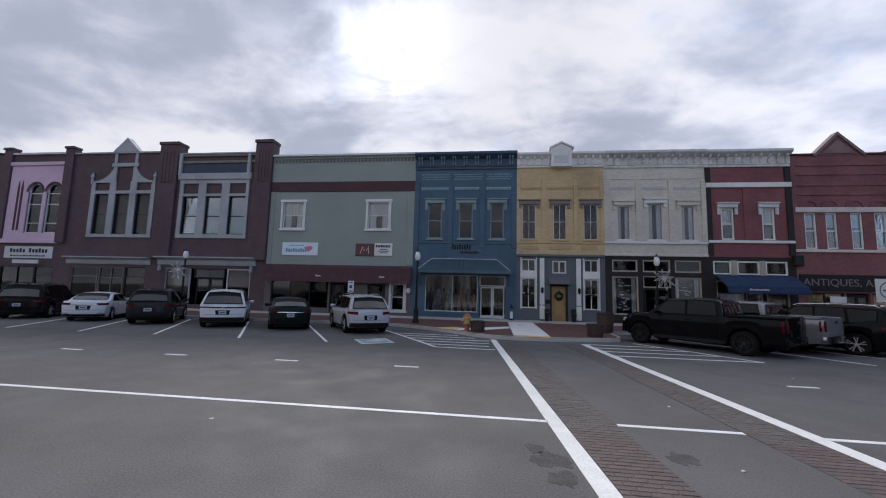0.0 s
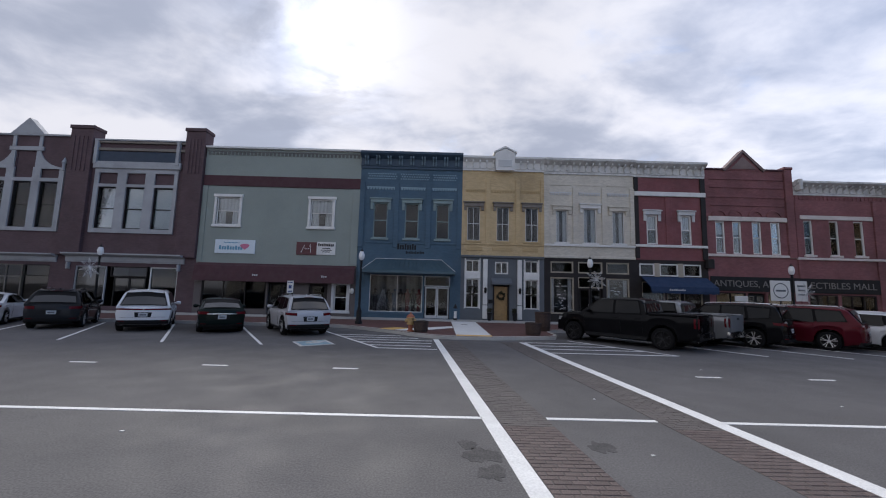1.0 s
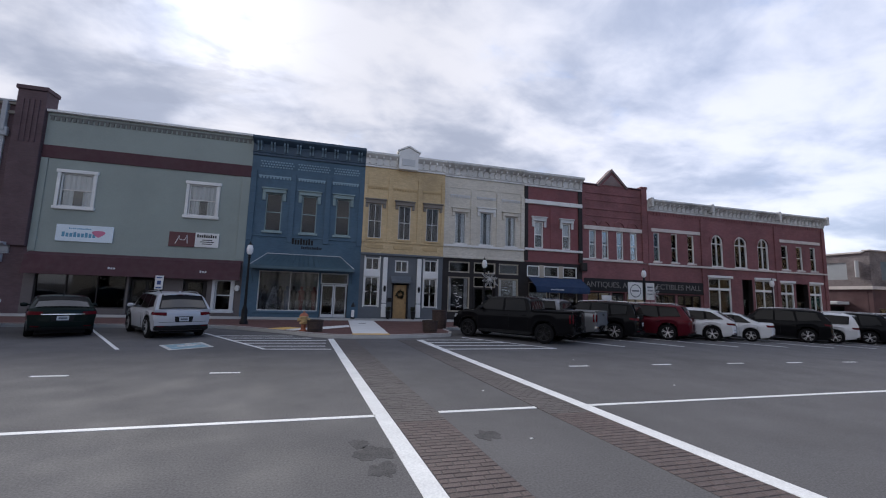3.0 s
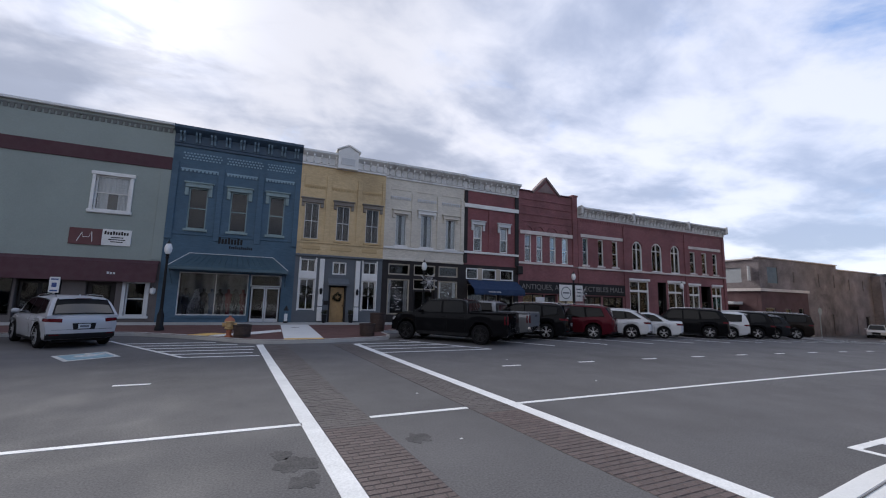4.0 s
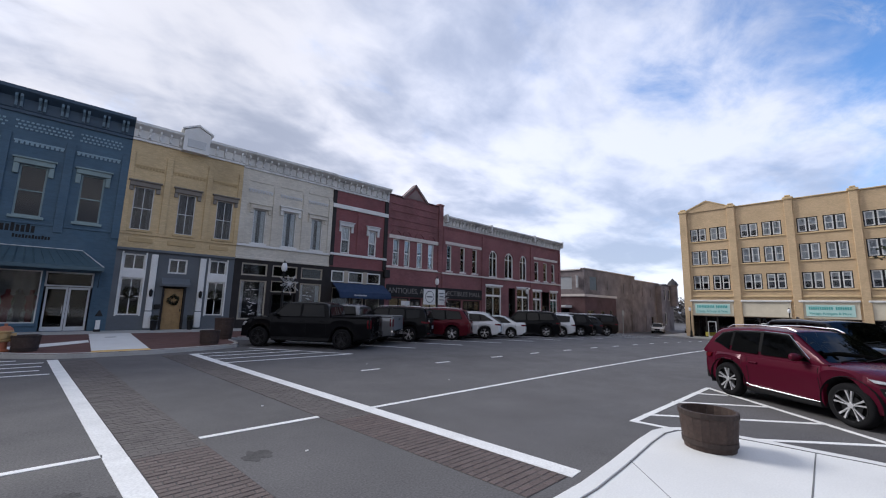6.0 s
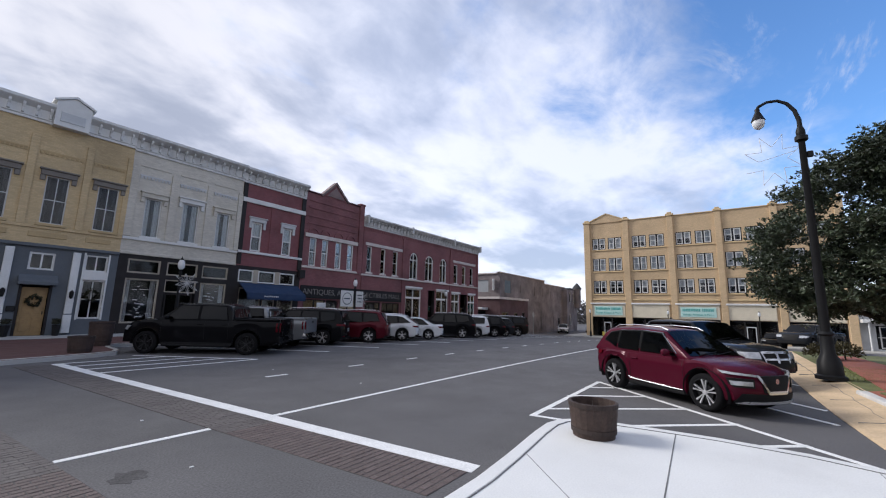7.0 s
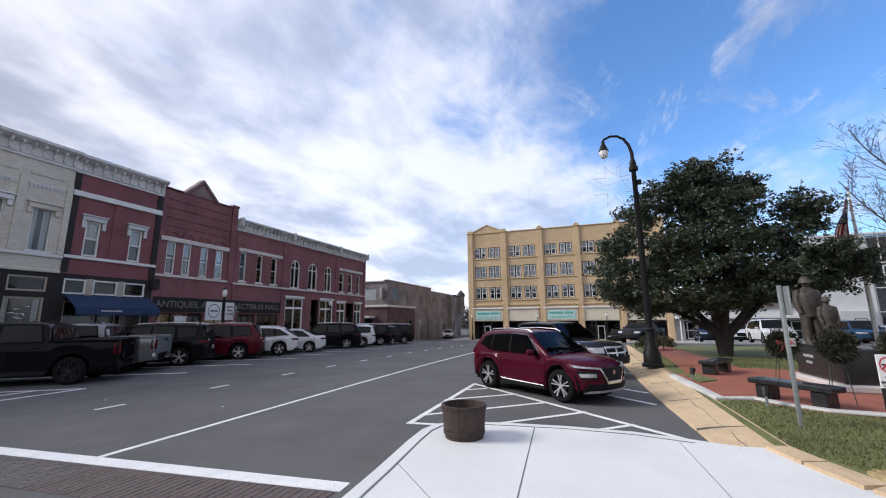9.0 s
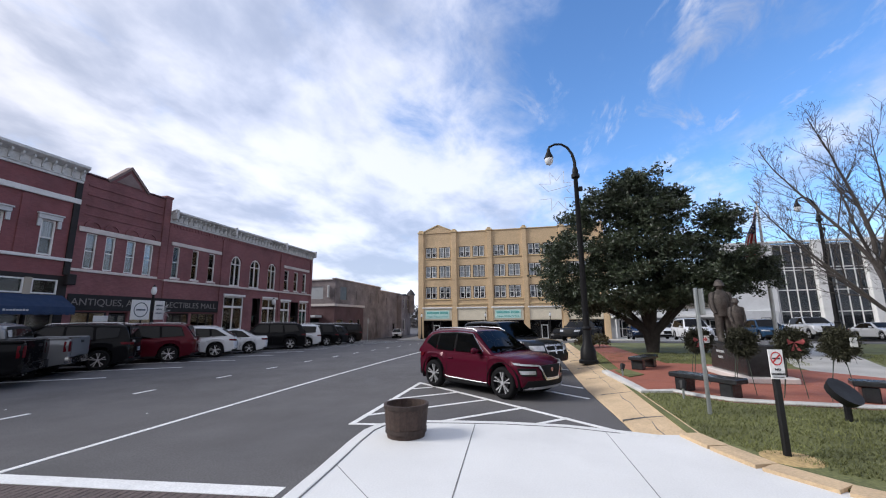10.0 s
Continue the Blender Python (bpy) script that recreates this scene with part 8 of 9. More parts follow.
def leaves(shape, centre_fn, n, size, rg, flat=0.5, wide=0.34):
    """Adds n small leaves; centre_fn gives a place and an outward direction."""
    for _ in range(n):
        c, d = centre_fn(rg)
        d = (d + Vector((rg.gauss(0, flat), rg.gauss(0, flat), rg.gauss(0, flat)))).normalized()
        u = d.orthogonal().normalized()
        u.rotate(Matrix.Rotation(rg.uniform(0, 6.28), 3, d))
        sz = size * rg.uniform(0.6, 1.3)
        p, w = c, u.cross(d) * sz * wide
        m = p + d * sz * 0.5 + u * sz * 0.06
        shape.add([p, m + w, p + d * sz, m - w], [(0, 1, 2, 3)])
    return shape


def wreath_stand(x, y, h, seed, bow=True, card=False):
    rg = random.Random(seed)
    ob = thing("memorial_wreath", (x, y, 0.19), "evergreen memorial wreath with a red bow on a wire stand", "wreath", "memorial wreaths")
    s = Shape()
    for dx, dy in ((0.05, 0.22), (0.05, -0.22), (0.45, 0.0)):
        s.tube([(x, y + dy * 0.2, 0.19 + h), (x + dx, y + dy, 0.17)], 0.008, 4)
    part("stand", s, WIRE_DARK, ob)

    def at(r):
        a = r.uniform(0, 6.28)
        rad = 0.20 + r.gauss(0, 0.06)
        c = Vector((x - 0.05 + r.gauss(0, 0.05), y + rad * math.cos(a), 0.19 + h - 0.15 + rad * math.sin(a)))
        return c, Vector((-0.6, math.cos(a) * r.uniform(-0.5, 1), math.sin(a) * r.uniform(-0.5, 1))).normalized()
    part("greenery", leaves(Shape(), at, 4200, 0.085, rg, 0.8, 0.13), WREATH, ob)
    if bow:
        s = Shape()
        for sg in (-1, 1):
            s.add([(x - 0.16, y, 0.19 + h - 0.13), (x - 0.2, y + sg * 0.14, 0.19 + h - 0.05), (x - 0.23, y + sg * 0.16, 0.19 + h - 0.11), (x - 0.2, y + sg * 0.13, 0.19 + h - 0.17)], [(0, 1, 2), (0, 2, 3)])
            s.add([(x - 0.16, y, 0.19 + h - 0.13), (x - 0.2, y + sg * 0.10, 0.19 + h - 0.30), (x - 0.18, y + sg * 0.03, 0.19 + h - 0.29)], [(0, 1, 2)])
        part("bow", s, mat("faded_red_bow", (0.34, 0.07, 0.07), 0.7, var=0.3, scale=14), ob)
    if card:
        part("card", Shape().bbox(x - 0.2, x - 0.18, y - 0.22, y - 0.1, 0.19 + h - 0.2, 0.19 + h - 0.02, 0.003), WHITE, ob)


wreath_stand(14.63, -5.95, 1.24, 1, card=True)
wreath_stand(13.24, -6.3, 1.28, 2, bow=False)
wreath_stand(13.01, -7.12, 1.28, 3)
wreath_stand(12.79, -7.83, 1.28, 4, bow=False, card=True)

# signs on the lawn
POST = mat("galvanised_post", (0.34, 0.36, 0.36), 0.45, 0.7, var=0.1)
# stop sign by the far corner, seen from behind
SX, SY, SZ = 53.93, 20.03, 1.64
st = thing("stop_sign", (SX, SY, gz(SX)), "back of an octagonal street sign on a grey post", "sign")
part("post", Shape().bbox(SX - 0.035, SX + 0.035, SY - 0.035, SY + 0.035, gz(SX) - 0.1, SZ + 0.38, 0.01), POST, st)
part("plate", Shape().prism([(SX + 0.38 * math.cos(math.pi * (k + 0.5) / 4), SZ + 0.38 * math.sin(math.pi * (k + 0.5) / 4)) for k in range(8)], SY - 0.055, SY - 0.037, "y"), POST, st)

sp = thing("sign_post", (11.4, -4.86, 0.17), "galvanised steel sign post seen edge-on", "sign")
part("post", Shape().bbox(11.37, 11.43, -4.89, -4.83, 0.1, 2.42, 0.01), POST, sp)
part("plate", Shape().bbox(11.2, 11.6, -4.92, -4.895, 1.92, 2.40, 0.004), POST, sp)
ns = thing("no_smoking_sign", (9.12, -4.82, 0.17), "white no-smoking sign on a black post", "sign")
part("post", Shape().bbox(9.085, 9.155, -4.855, -4.785, 0.1, 1.25, 0.01), BLACK, ns)
pl = part("plate", Shape().bbox(9.05, 9.065, -4.90, -4.74, 1.11, 1.47, 0.003), WHITE, ns)
s = Shape()
for k in range(20):
    a, b2 = 2 * math.pi * k / 20, 2 * math.pi * (k + 1) / 20
    s.add([(9.045, -4.82 + 0.75 * q * math.cos(t), 1.36 + q * math.sin(t)) for q, t in ((0.07, a), (0.07, b2), (0.085, b2), (0.085, a))], [(0, 1, 2, 3)])
s.prism([(-4.872, 1.407), (-4.862, 1.419), (-4.768, 1.313), (-4.778, 1.301)], 9.044, 9.047, "x")
part("ring", s, RIBBON, pl)
part("cigarette", Shape().box(9.046, 9.049, -4.862, -4.778, 1.352, 1.370), BLACK, pl)
T_ = pose(0, 0, 0, 90, 0, -90)
words("lettering", "NO", 0.04, Matrix.Translation((9.047, -4.82, 1.225)) @ T_, BLACK, pl)
words("lettering", "SMOKING", 0.034, Matrix.Translation((9.047, -4.82, 1.17)) @ T_, BLACK, pl)
part("small_print", Shape().box(9.046, 9.049, -4.88, -4.76, 1.13, 1.138), BLACK, pl)
solid("straw_patch", Shape().lathe([(0.35, 0.0), (0.25, 0.02), (0.05, 0.03)], (9.1, -4.85, 0.165), 14), mat("dry_straw", (0.42, 0.30, 0.14), 0.95, var=0.25, scale=20, bump=0.5), "patch of dry straw round the sign post", "straw")
ld = thing("floodlight", (11.25, -6.85, 0.17), "black round ground floodlight tilted up", "floodlight", "ground lights")
part("stem", Shape().tube([(11.25, -6.85, 0.1), (11.25, -6.85, 0.45)], 0.05, 8), BLACK, ld)
d = Vector((-0.65, -0.35, 0.75)).normalized()
c = Vector((11.18, -6.78, 0.62))
part("head", smooth(Shape().tube([c - d * 0.06, c + d * 0.06], [0.23, 0.26], 18)), BLACK, ld)
for x, y in ((12.75, -4.9), (15.9, -4.35)):
    gl_ = thing("spotlight", (x, y, 0.17), "small grey ground spotlight on a stake", "spotlight", "ground lights")
    part("stake", Shape().tube([(x, y, 0.1), (x, y, 0.38)], 0.025, 6), POST, gl_)
    part("head", Shape().tube([(x + 0.02, y, 0.36), (x + 0.12, y - 0.05, 0.5)], [0.05, 0.08], 8), BLACK, gl_)

# flag
fp = thing("flagpole", (24.6, -12.9, 0.17), "white flagpole with a hanging striped flag", "flagpole")
part("pole", smooth(Shape().lathe([(0.09, 0.0), (0.08, 3), (0.045, 7.1), (0.02, 7.15)], (24.6, -12.9, 0.17), 10)), WHITE, fp)
part("ball", smooth(Shape().lathe([(0.01, 0), (0.08, 0.06), (0.08, 0.12), (0.01, 0.18)], (24.6, -12.9, 7.3), 10)), CHROME, fp)


def cloth(u, v):
    """u down the hanging length, v across the folds, hoist to fly."""
    spread_v = 0.10 + 0.36 * ease(u * 1.6)
    return (24.5 - 0.16 * math.sin(v * 8 + 1.0) * (0.3 + u), -12.84 + 0.06 + spread_v * v + 0.36 * u + 0.05 * math.sin(v * 13 + u * 4), 7.1 - 2.75 * u - 0.45 * v * (1 - u) - 0.18 * math.sin(v * 5) * u)


for i in range(13):
    part("stripe", Shape().grid(lambda a, b2: cloth(a, (i + b2) / 13), 14, 2), RIBBON if i % 2 == 0 else WHITE, fp)
part("canton", Shape().grid(lambda a, b2: tuple(Vector(cloth(a * 0.42, b2 * 1.0)) + Vector((-0.025, 0, 0.01))), 10, 8), mat("flag_navy", (0.015, 0.022, 0.07), 0.8, var=0.1), fp)
s = Shape()
for r_ in range(6):
    for c_ in range(4):
        p = Vector(cloth(0.05 + 0.36 * (r_ + 0.5 * (c_ % 2)) / 6, 0.12 + 0.76 * c_ / 3)) + Vector((-0.034, 0, 0.01))
        s.add([p + Vector((0, 0.028 * math.cos(k * 1.2566), 0.028 * math.sin(k * 1.2566))) for k in range(5)], [(0, 1, 2, 3, 4)])
tagged(part("star", s, WHITE, fp), kind="stuff")

# ---- planters, hydrant ----
BARREL = mat("weathered_barrel", (0.050, 0.031, 0.025), 0.75, var=0.22, scale=5, fine=0.2, bump=0.3, rand=0.05)
SOIL = mat("dark_soil", (0.02, 0.016, 0.013), 0.95, var=0.3, bump=0.5)
IRON = mat("rusty_hoop", (0.040, 0.027, 0.023), 0.75, 0.1, var=0.25, scale=8)


def barrel(x, y, z, r=0.34, h=0.56, n=22):
    ob = thing("barrel_planter", (x, y, z), "dark brown half-barrel planter filled with soil", "planter", "planters")
    for i in range(n):
        a0, a1 = 2 * math.pi * (i + 0.008) / n, 2 * math.pi * (i + 0.992) / n
        s = Shape()
        rings = []
        for t in (0, 0.33, 0.66, 1.0):
            ro = r * (0.86 + 0.14 * t + 0.03 * math.sin(math.pi * t))
            ri = ro - 0.03
            rings.append([(x + q * math.cos(a), y + q * math.sin(a), z + h * t) for q, a in ((ro, a0), (ro, a1), (ri, a1), (ri, a0))])
        part("stave", s.loft(rings), BARREL, ob)
    for t in (0.2, 0.93):
        ro = r * (0.86 + 0.14 * t + 0.03 * math.sin(math.pi * t)) + 0.004
        s = Shape()
        s.loft([[(x + q * math.cos(a), y + q * math.sin(a), z + h * t + zz) for q, zz in ((ro - 0.012, -0.03), (ro + 0.006, -0.03), (ro + 0.008, 0.03), (ro - 0.012, 0.03))] for a in [2 * math.pi * k / 32 for k in range(33)]], cap=False)
        part("hoop", s, IRON, ob)
    part("soil", Shape().lathe([(r * 0.78, 0), (r * 0.86, h * 0.60), (r * 0.5, h * 0.64), (0.02, h * 0.62)], (x, y, z + 0.01), 22), SOIL, ob)
    return ob


barrel(9.22, 0.13, 0.15, 0.335, 0.475)
barrel(1.85, 16.75, 0.15, 0.34, 0.5)
barrel(6.95, 16.6, 0.15, 0.36, 0.55)
barrel(8.0, 18.9, 0.15, 0.4, 0.95)
hy = thing("fire_hydrant", (1.36, 16.85, 0.15), "faded yellow and red fire hydrant on the pavement", "hydrant")
HYD = mat("hydrant_yellow", (0.45, 0.30, 0.13), 0.55, var=0.15, scale=6)
HYR = mat("hydrant_red", (0.32, 0.10, 0.05), 0.55, var=0.15)
part("base", smooth(Shape().lathe([(0.16, 0), (0.16, 0.05), (0.1, 0.08), (0.1, 0.3)], (1.36, 16.85, 0.15), 12)), HYR, hy)
part("barrel", smooth(Shape().lathe([(0.12, 0.3), (0.18, 0.33), (0.18, 0.37), (0.14, 0.4), (0.14, 0.58), (0.2, 0.6), (0.19, 0.65)], (1.36, 16.85, 0.15), 12)), HYD, hy)
part("bonnet", smooth(Shape().lathe([(0.19, 0.65), (0.16, 0.72), (0.09, 0.78), (0.04, 0.79), (0.04, 0.86)], (1.36, 16.85, 0.15), 12)), HYR, hy)
for d in ((1, 0), (-1, 0), (0, -1)):
    part("outlet", Shape().tube([(1.36 + d[0] * 0.08, 16.85 + d[1] * 0.08, 0.64), (1.36 + d[0] * 0.26, 16.85 + d[1] * 0.26, 0.64)], [0.07, 0.085], 10), HYD, hy)

# accessible parking sign
ps = thing("parking_sign", (-5.45, 20.0, 0.15), "blue and white accessible parking sign on a post", "sign")
part("post", Shape().bbox(-5.48, -5.42, 19.98, 20.02, 0.1, 2.3, 0.01), POST, ps)
pl = part("plate", Shape().bbox(-5.62, -5.28, 19.95, 19.975, 1.75, 2.4, 0.004), WHITE, ps)
part("symbol", Shape().box(-5.53, -5.37, 19.945, 19.95, 1.98, 2.16).box(-5.57, -5.33, 19.945, 19.95, 2.28, 2.33).box(-5.57, -5.33, 19.945, 19.95, 1.8, 1.86), mat("sign_navy", (0.03, 0.06, 0.2), 0.5), pl)

# items before the ochre and blue shops
for x in (6.05, 7.75):
    pt = thing("door_planter", (x, 25.1, 0.2), "tall black tapered door planter with a small shrub", "planter", "door planters")
    part("pot", Shape().lathe([(0.11, 0), (0.17, 0.5), (0.18, 0.52), (0.15, 0.5)], (x, 25.1, 0.2), 4), BLACK, pt)
    rg = random.Random(int(x * 10))
    part("shrub", leaves(Shape(), lambda r: (Vector((x + r.gauss(0, 0.07), 25.1 + r.gauss(0, 0.07), 0.75 + r.uniform(0, 0.2))), Vector((r.gauss(0, 1), r.gauss(0, 1), 1)).normalized()), 150, 0.1, rg), WREATH, pt)


def wreath(x, y, z, r, seed):
    rg = random.Random(seed)

    def at(q):
        a = q.uniform(0, 6.28)
        return Vector((x + r * math.cos(a) + q.gauss(0, 0.03), y + q.gauss(0, 0.02), z + r * math.sin(a) + q.gauss(0, 0.03))), Vector((math.cos(a) * q.uniform(-1, 1), -1, math.sin(a) * q.uniform(-1, 1))).normalized()
    solid("door_wreath", leaves(Shape(), at, 260, 0.11, rg), WREATH, "round evergreen wreath hung on the shopfront", "wreath", "shop wreaths")


wreath(4.89, FY - 0.02, 2.2, 0.25, 1)
wreath(8.96, FY - 0.02, 2.2, 0.25, 2)
wreath(6.87, FY + 0.04, 1.85, 0.22, 3)
for x in (5.77, 8.13):
    lt = thing("wall_lantern", (x, FY - 0.2, 2.0), "small black wall lantern on a white column", "wall lamp", "wall lanterns")
    part("body", Shape().lathe([(0.04, 0), (0.08, 0.1), (0.09, 0.3), (0.1, 0.32), (0.02, 0.42)], (x, FY - 0.26, 2.0), 6), BLACK, lt)
    part("arm", Shape().tube([(x, FY - 0.14, 2.2), (x, FY - 0.26, 2.42)], 0.015, 5), BLACK, lt)
solid("mailbox", Shape().bbox(6.0, 6.28, FY - 0.14, FY - 0.004, 1.35, 1.6, 0.02), BLACK, "black wall mailbox beside the oak door", "mailbox")
ur = thing("lantern_ornament", (3.75, 25.1, 0.2), "tall white and black porch lantern by the shop door", "lantern")
part("base", Shape().bbox(3.62, 3.88, 24.97, 25.23, 0.19, 0.3, 0.01), BLACK, ur)
part("body", Shape().bbox(3.66, 3.84, 25.01, 25.19, 0.3, 0.75, 0.01), WHITE, ur)
part("cap", Shape().lathe([(0.16, 0.75), (0.1, 0.88), (0.02, 1.05)], (3.75, 25.1, 0.2), 6), BLACK, ur)

# display figures and goods behind the shop windows
CLOTH = [mat("dark_garment", (0.02, 0.02, 0.024), 0.9), mat("wine_garment", (0.10, 0.015, 0.02), 0.9), mat("pale_garment", (0.45, 0.45, 0.44), 0.9), mat("denim", (0.06, 0.09, 0.14), 0.9)]


def mannequin(x, y, z, m, h=1.55):
    k = h / 1.7
    s = Shape().lathe([(0.12, 0.0), (0.1, 0.05), (0.11, 0.5), (0.17, 0.85), (0.13, 1.05), (0.19, 1.35), (0.08, 1.45), (0.06, 1.5), (0.08, 1.58), (0.06, 1.7)], (x, y, z), 10, 1.15, 0.7)
    s.v = [(a, b2, z + (c2 - z) * k) for a, b2, c2 in s.v]
    solid("mannequin", smooth(s, 60), m, "dressed display form in a shop window", "mannequin", "shop mannequins")


for i, x in enumerate((-1.85, -0.95, -0.5, -0.1, 0.4, 0.8, 1.2)):
    mannequin(x, FY + 0.75 + 0.2 * (i % 2), 0.62, CLOTH[(0, 0, 3, 0, 1, 0, 1)[i]])
solid("display_platform", Shape().bbox(-2.3, 1.5, FY + 0.4, FY + 2.2, 0.2, 0.62, 0.01), WHITE, "low white display platform behind shop glass", "platform")
solid("display_screen", Shape().grid(lambda u, v: (-2.3 + 3.8 * u, FY + 1.75 + 0.05 * math.sin(u * 40), 0.62 + 2.5 * v), 90, 1), mat("grey_drape", (0.20, 0.205, 0.215), 0.9, var=0.3, scale=1.5), "grey pleated screen behind the window display", "screen")


def tinsel_tree(x, y, z, h, m):
    rg = random.Random(int(x * 31))

    def at(q):
        t = q.random()
        a = q.uniform(0, 6.28)
        r_ = (1 - t) * h * 0.26
        return Vector((x + r_ * math.cos(a), y + r_ * math.sin(a), z + 0.15 + t * (h - 0.15))), Vector((math.cos(a), math.sin(a), -0.3)).normalized()
    ob = thing("display_tree", (x, y, z), "small decorated tree in a shop window", "tree", "display trees")
    part("trunk", Shape().tube([(x, y, z), (x, y, z + h * 0.9)], 0.02, 5), TAUPE, ob)
    part("branch_foliage", leaves(Shape(), at, 500, 0.1, rg, 0.4), m, ob)


tinsel_tree(-1.35, FY + 1.1, 0.62, 1.5, CURTAIN)
tinsel_tree(0.75, FY + 1.3, 0.62, 1.6, WREATH)
for x0, x1 in ((10.5, 11.6), (14.4, 15.5)):
    s = Shape()
    rg = random.Random(int(x0))
    for k in range(26):
        a = rg.uniform(x0, x1)
        z = rg.uniform(0.95, 3.0)
        s.box(a, a + rg.uniform(0.05, 0.25), FY + 0.115, FY + 0.118, z, z + rg.uniform(0.015, 0.06))
    solid("window_artwork", s, CURTAIN, "white hand-painted artwork on the shop glass", "artwork")

# ---- trees ----
BARK = mat("dark_bark", (0.032, 0.026, 0.022), 0.9, var=0.25, scale=5, fine=0.2, bump=0.6)
GREYBARK = mat("grey_bark", (0.055, 0.047, 0.043), 0.9, var=0.2, scale=5, bump=0.4)
MAGNOLIA = mat("magnolia_leaf", (0.037, 0.050, 0.027), 0.42, spec=0.5, var=0.45, scale=1.5, fine=0.1, bump=0.0, rand=0.35)


def magnolia(x, y, z):
    rg = random.Random(3)
    ob = thing("magnolia_tree", (x, y, z), "large dark evergreen magnolia tree with forked trunk on the lawn", "tree")
    s = Shape()
    ends = []
    for k, (dx, dy, h) in enumerate(((0.3, 0.9, 5.6), (-0.3, -0.7, 6.2), (0.2, 0.25, 7.8), (-0.5, -2.6, 4.8), (0.6, 2.3, 4.4), (-0.4, -3.6, 5.0), (0.3, 3.2, 3.6))):
        p = [Vector((x, y, z - 0.1)), Vector((x + dx * 0.1, y + dy * 0.07, z + 1.0)), Vector((x + dx * 0.5, y + dy * 0.42, z + 0.6 + h * 0.34)), Vector((x + dx * 0.8, y + dy * 0.95, z + h * 0.72)), Vector((x + dx, y + dy * 1.2, z + h))]
        s.tube(p, [0.26, 0.17, 0.11, 0.07, 0.03], 9)
        ends.append(p)
    part("trunk", smooth(s, 60), BARK, ob)
    # foliage masses: across and up, with half width and half height; boughs leave gaps between them
    masses = ((-0.5, 8.3, 1.1, 0.75), (0.8, 8.0, 1.1, 0.7), (-1.6, 7.6, 0.7, 0.6), (2.2, 7.3, 1.1, 0.7), (3.2, 6.4, 1.0, 0.7), (0.4, 6.9, 1.6, 0.9), (-1.2, 6.3, 1.3, 0.9), (3.9, 5.1, 0.9, 0.5), (-3.3, 6.5, 0.65, 0.55), (-4.0, 6.3, 0.3, 0.3),
              (-3.2, 5.5, 0.8, 0.6), (-4.2, 4.2, 0.9, 0.5), (-4.9, 3.8, 0.45, 0.3), (-4.5, 3.2, 0.75, 0.45), (-3.2, 3.9, 1.2, 0.75), (-3.0, 2.8, 1.1, 0.5), (4.2, 4.0, 0.8, 0.45), (4.3, 3.1, 0.7, 0.4), (3.4, 2.9, 1.1, 0.55), (1.6, 4.9, 1.2, 0.6),
              (0.2, 5.3, 1.5, 0.9), (-1.7, 4.9, 1.4, 0.9), (2.3, 3.8, 1.4, 0.7), (0.3, 3.8, 1.7, 0.9), (-1.5, 3.5, 1.5, 0.8), (1.8, 2.5, 1.3, 0.5), (0.2, 2.5, 1.3, 0.45), (-1.2, 2.5, 1.2, 0.45), (3.0, 2.2, 0.8, 0.35))
    crown = Shape()
    for cy, cz, ry, rz in masses:
        for cx in (-1.5, 0.0, 1.4):
            sc = 1.0 if abs(cx) < 0.5 else 0.82
            c = Vector((x + cx * min(1.0, ry / 1.2) + rg.gauss(0, 0.2), y + cy + rg.gauss(0, 0.15), z + cz + rg.gauss(0, 0.12)))
            # boughs over the mass, each a tuft of twigs with whorls of leaves
            for _ in range(int(4 + 8.5 * ry * ry * sc)):
                d = Vector((rg.gauss(0, 1), rg.gauss(0, 1), rg.gauss(0.25, 1))).normalized()
                far = rg.uniform(0.55, 1.0) if rg.random() < 0.85 else rg.uniform(1.0, 1.2)
                tuft = c + Vector((d.x * ry, d.y * ry, d.z * rz)) * far * sc
                spread_r = rg.uniform(0.15, 0.30)
                for _ in range(int(9 + 50 * spread_r)):
                    q = tuft + Vector((rg.gauss(0, spread_r), rg.gauss(0, spread_r), rg.gauss(0, spread_r * 0.6)))
                    axis = (d * 0.6 + Vector((rg.gauss(0, 0.4), rg.gauss(0, 0.4), 0.5 + rg.gauss(0, 0.3)))).normalized()
                    for _ in range(7):
                        e = (axis * 0.5 + Vector((rg.gauss(0, 0.8), rg.gauss(0, 0.8), rg.gauss(0.0, 0.5)))).normalized()
                        u = e.orthogonal().normalized()
                        u.rotate(Matrix.Rotation(rg.uniform(0, 6.28), 3, e))
                        sz = rg.uniform(0.10, 0.19)
                        w = u.cross(e) * sz * 0.23
                        p0 = q + e * 0.02
                        m = p0 + e * sz * 0.5 + u * sz * 0.08
                        crown.add([p0, m + w, p0 + e * sz, m - w], [(0, 1, 2, 3)])
    part("crown", crown, MAGNOLIA, ob)
    return ob


magnolia(24.4, -7.5, 0.17)


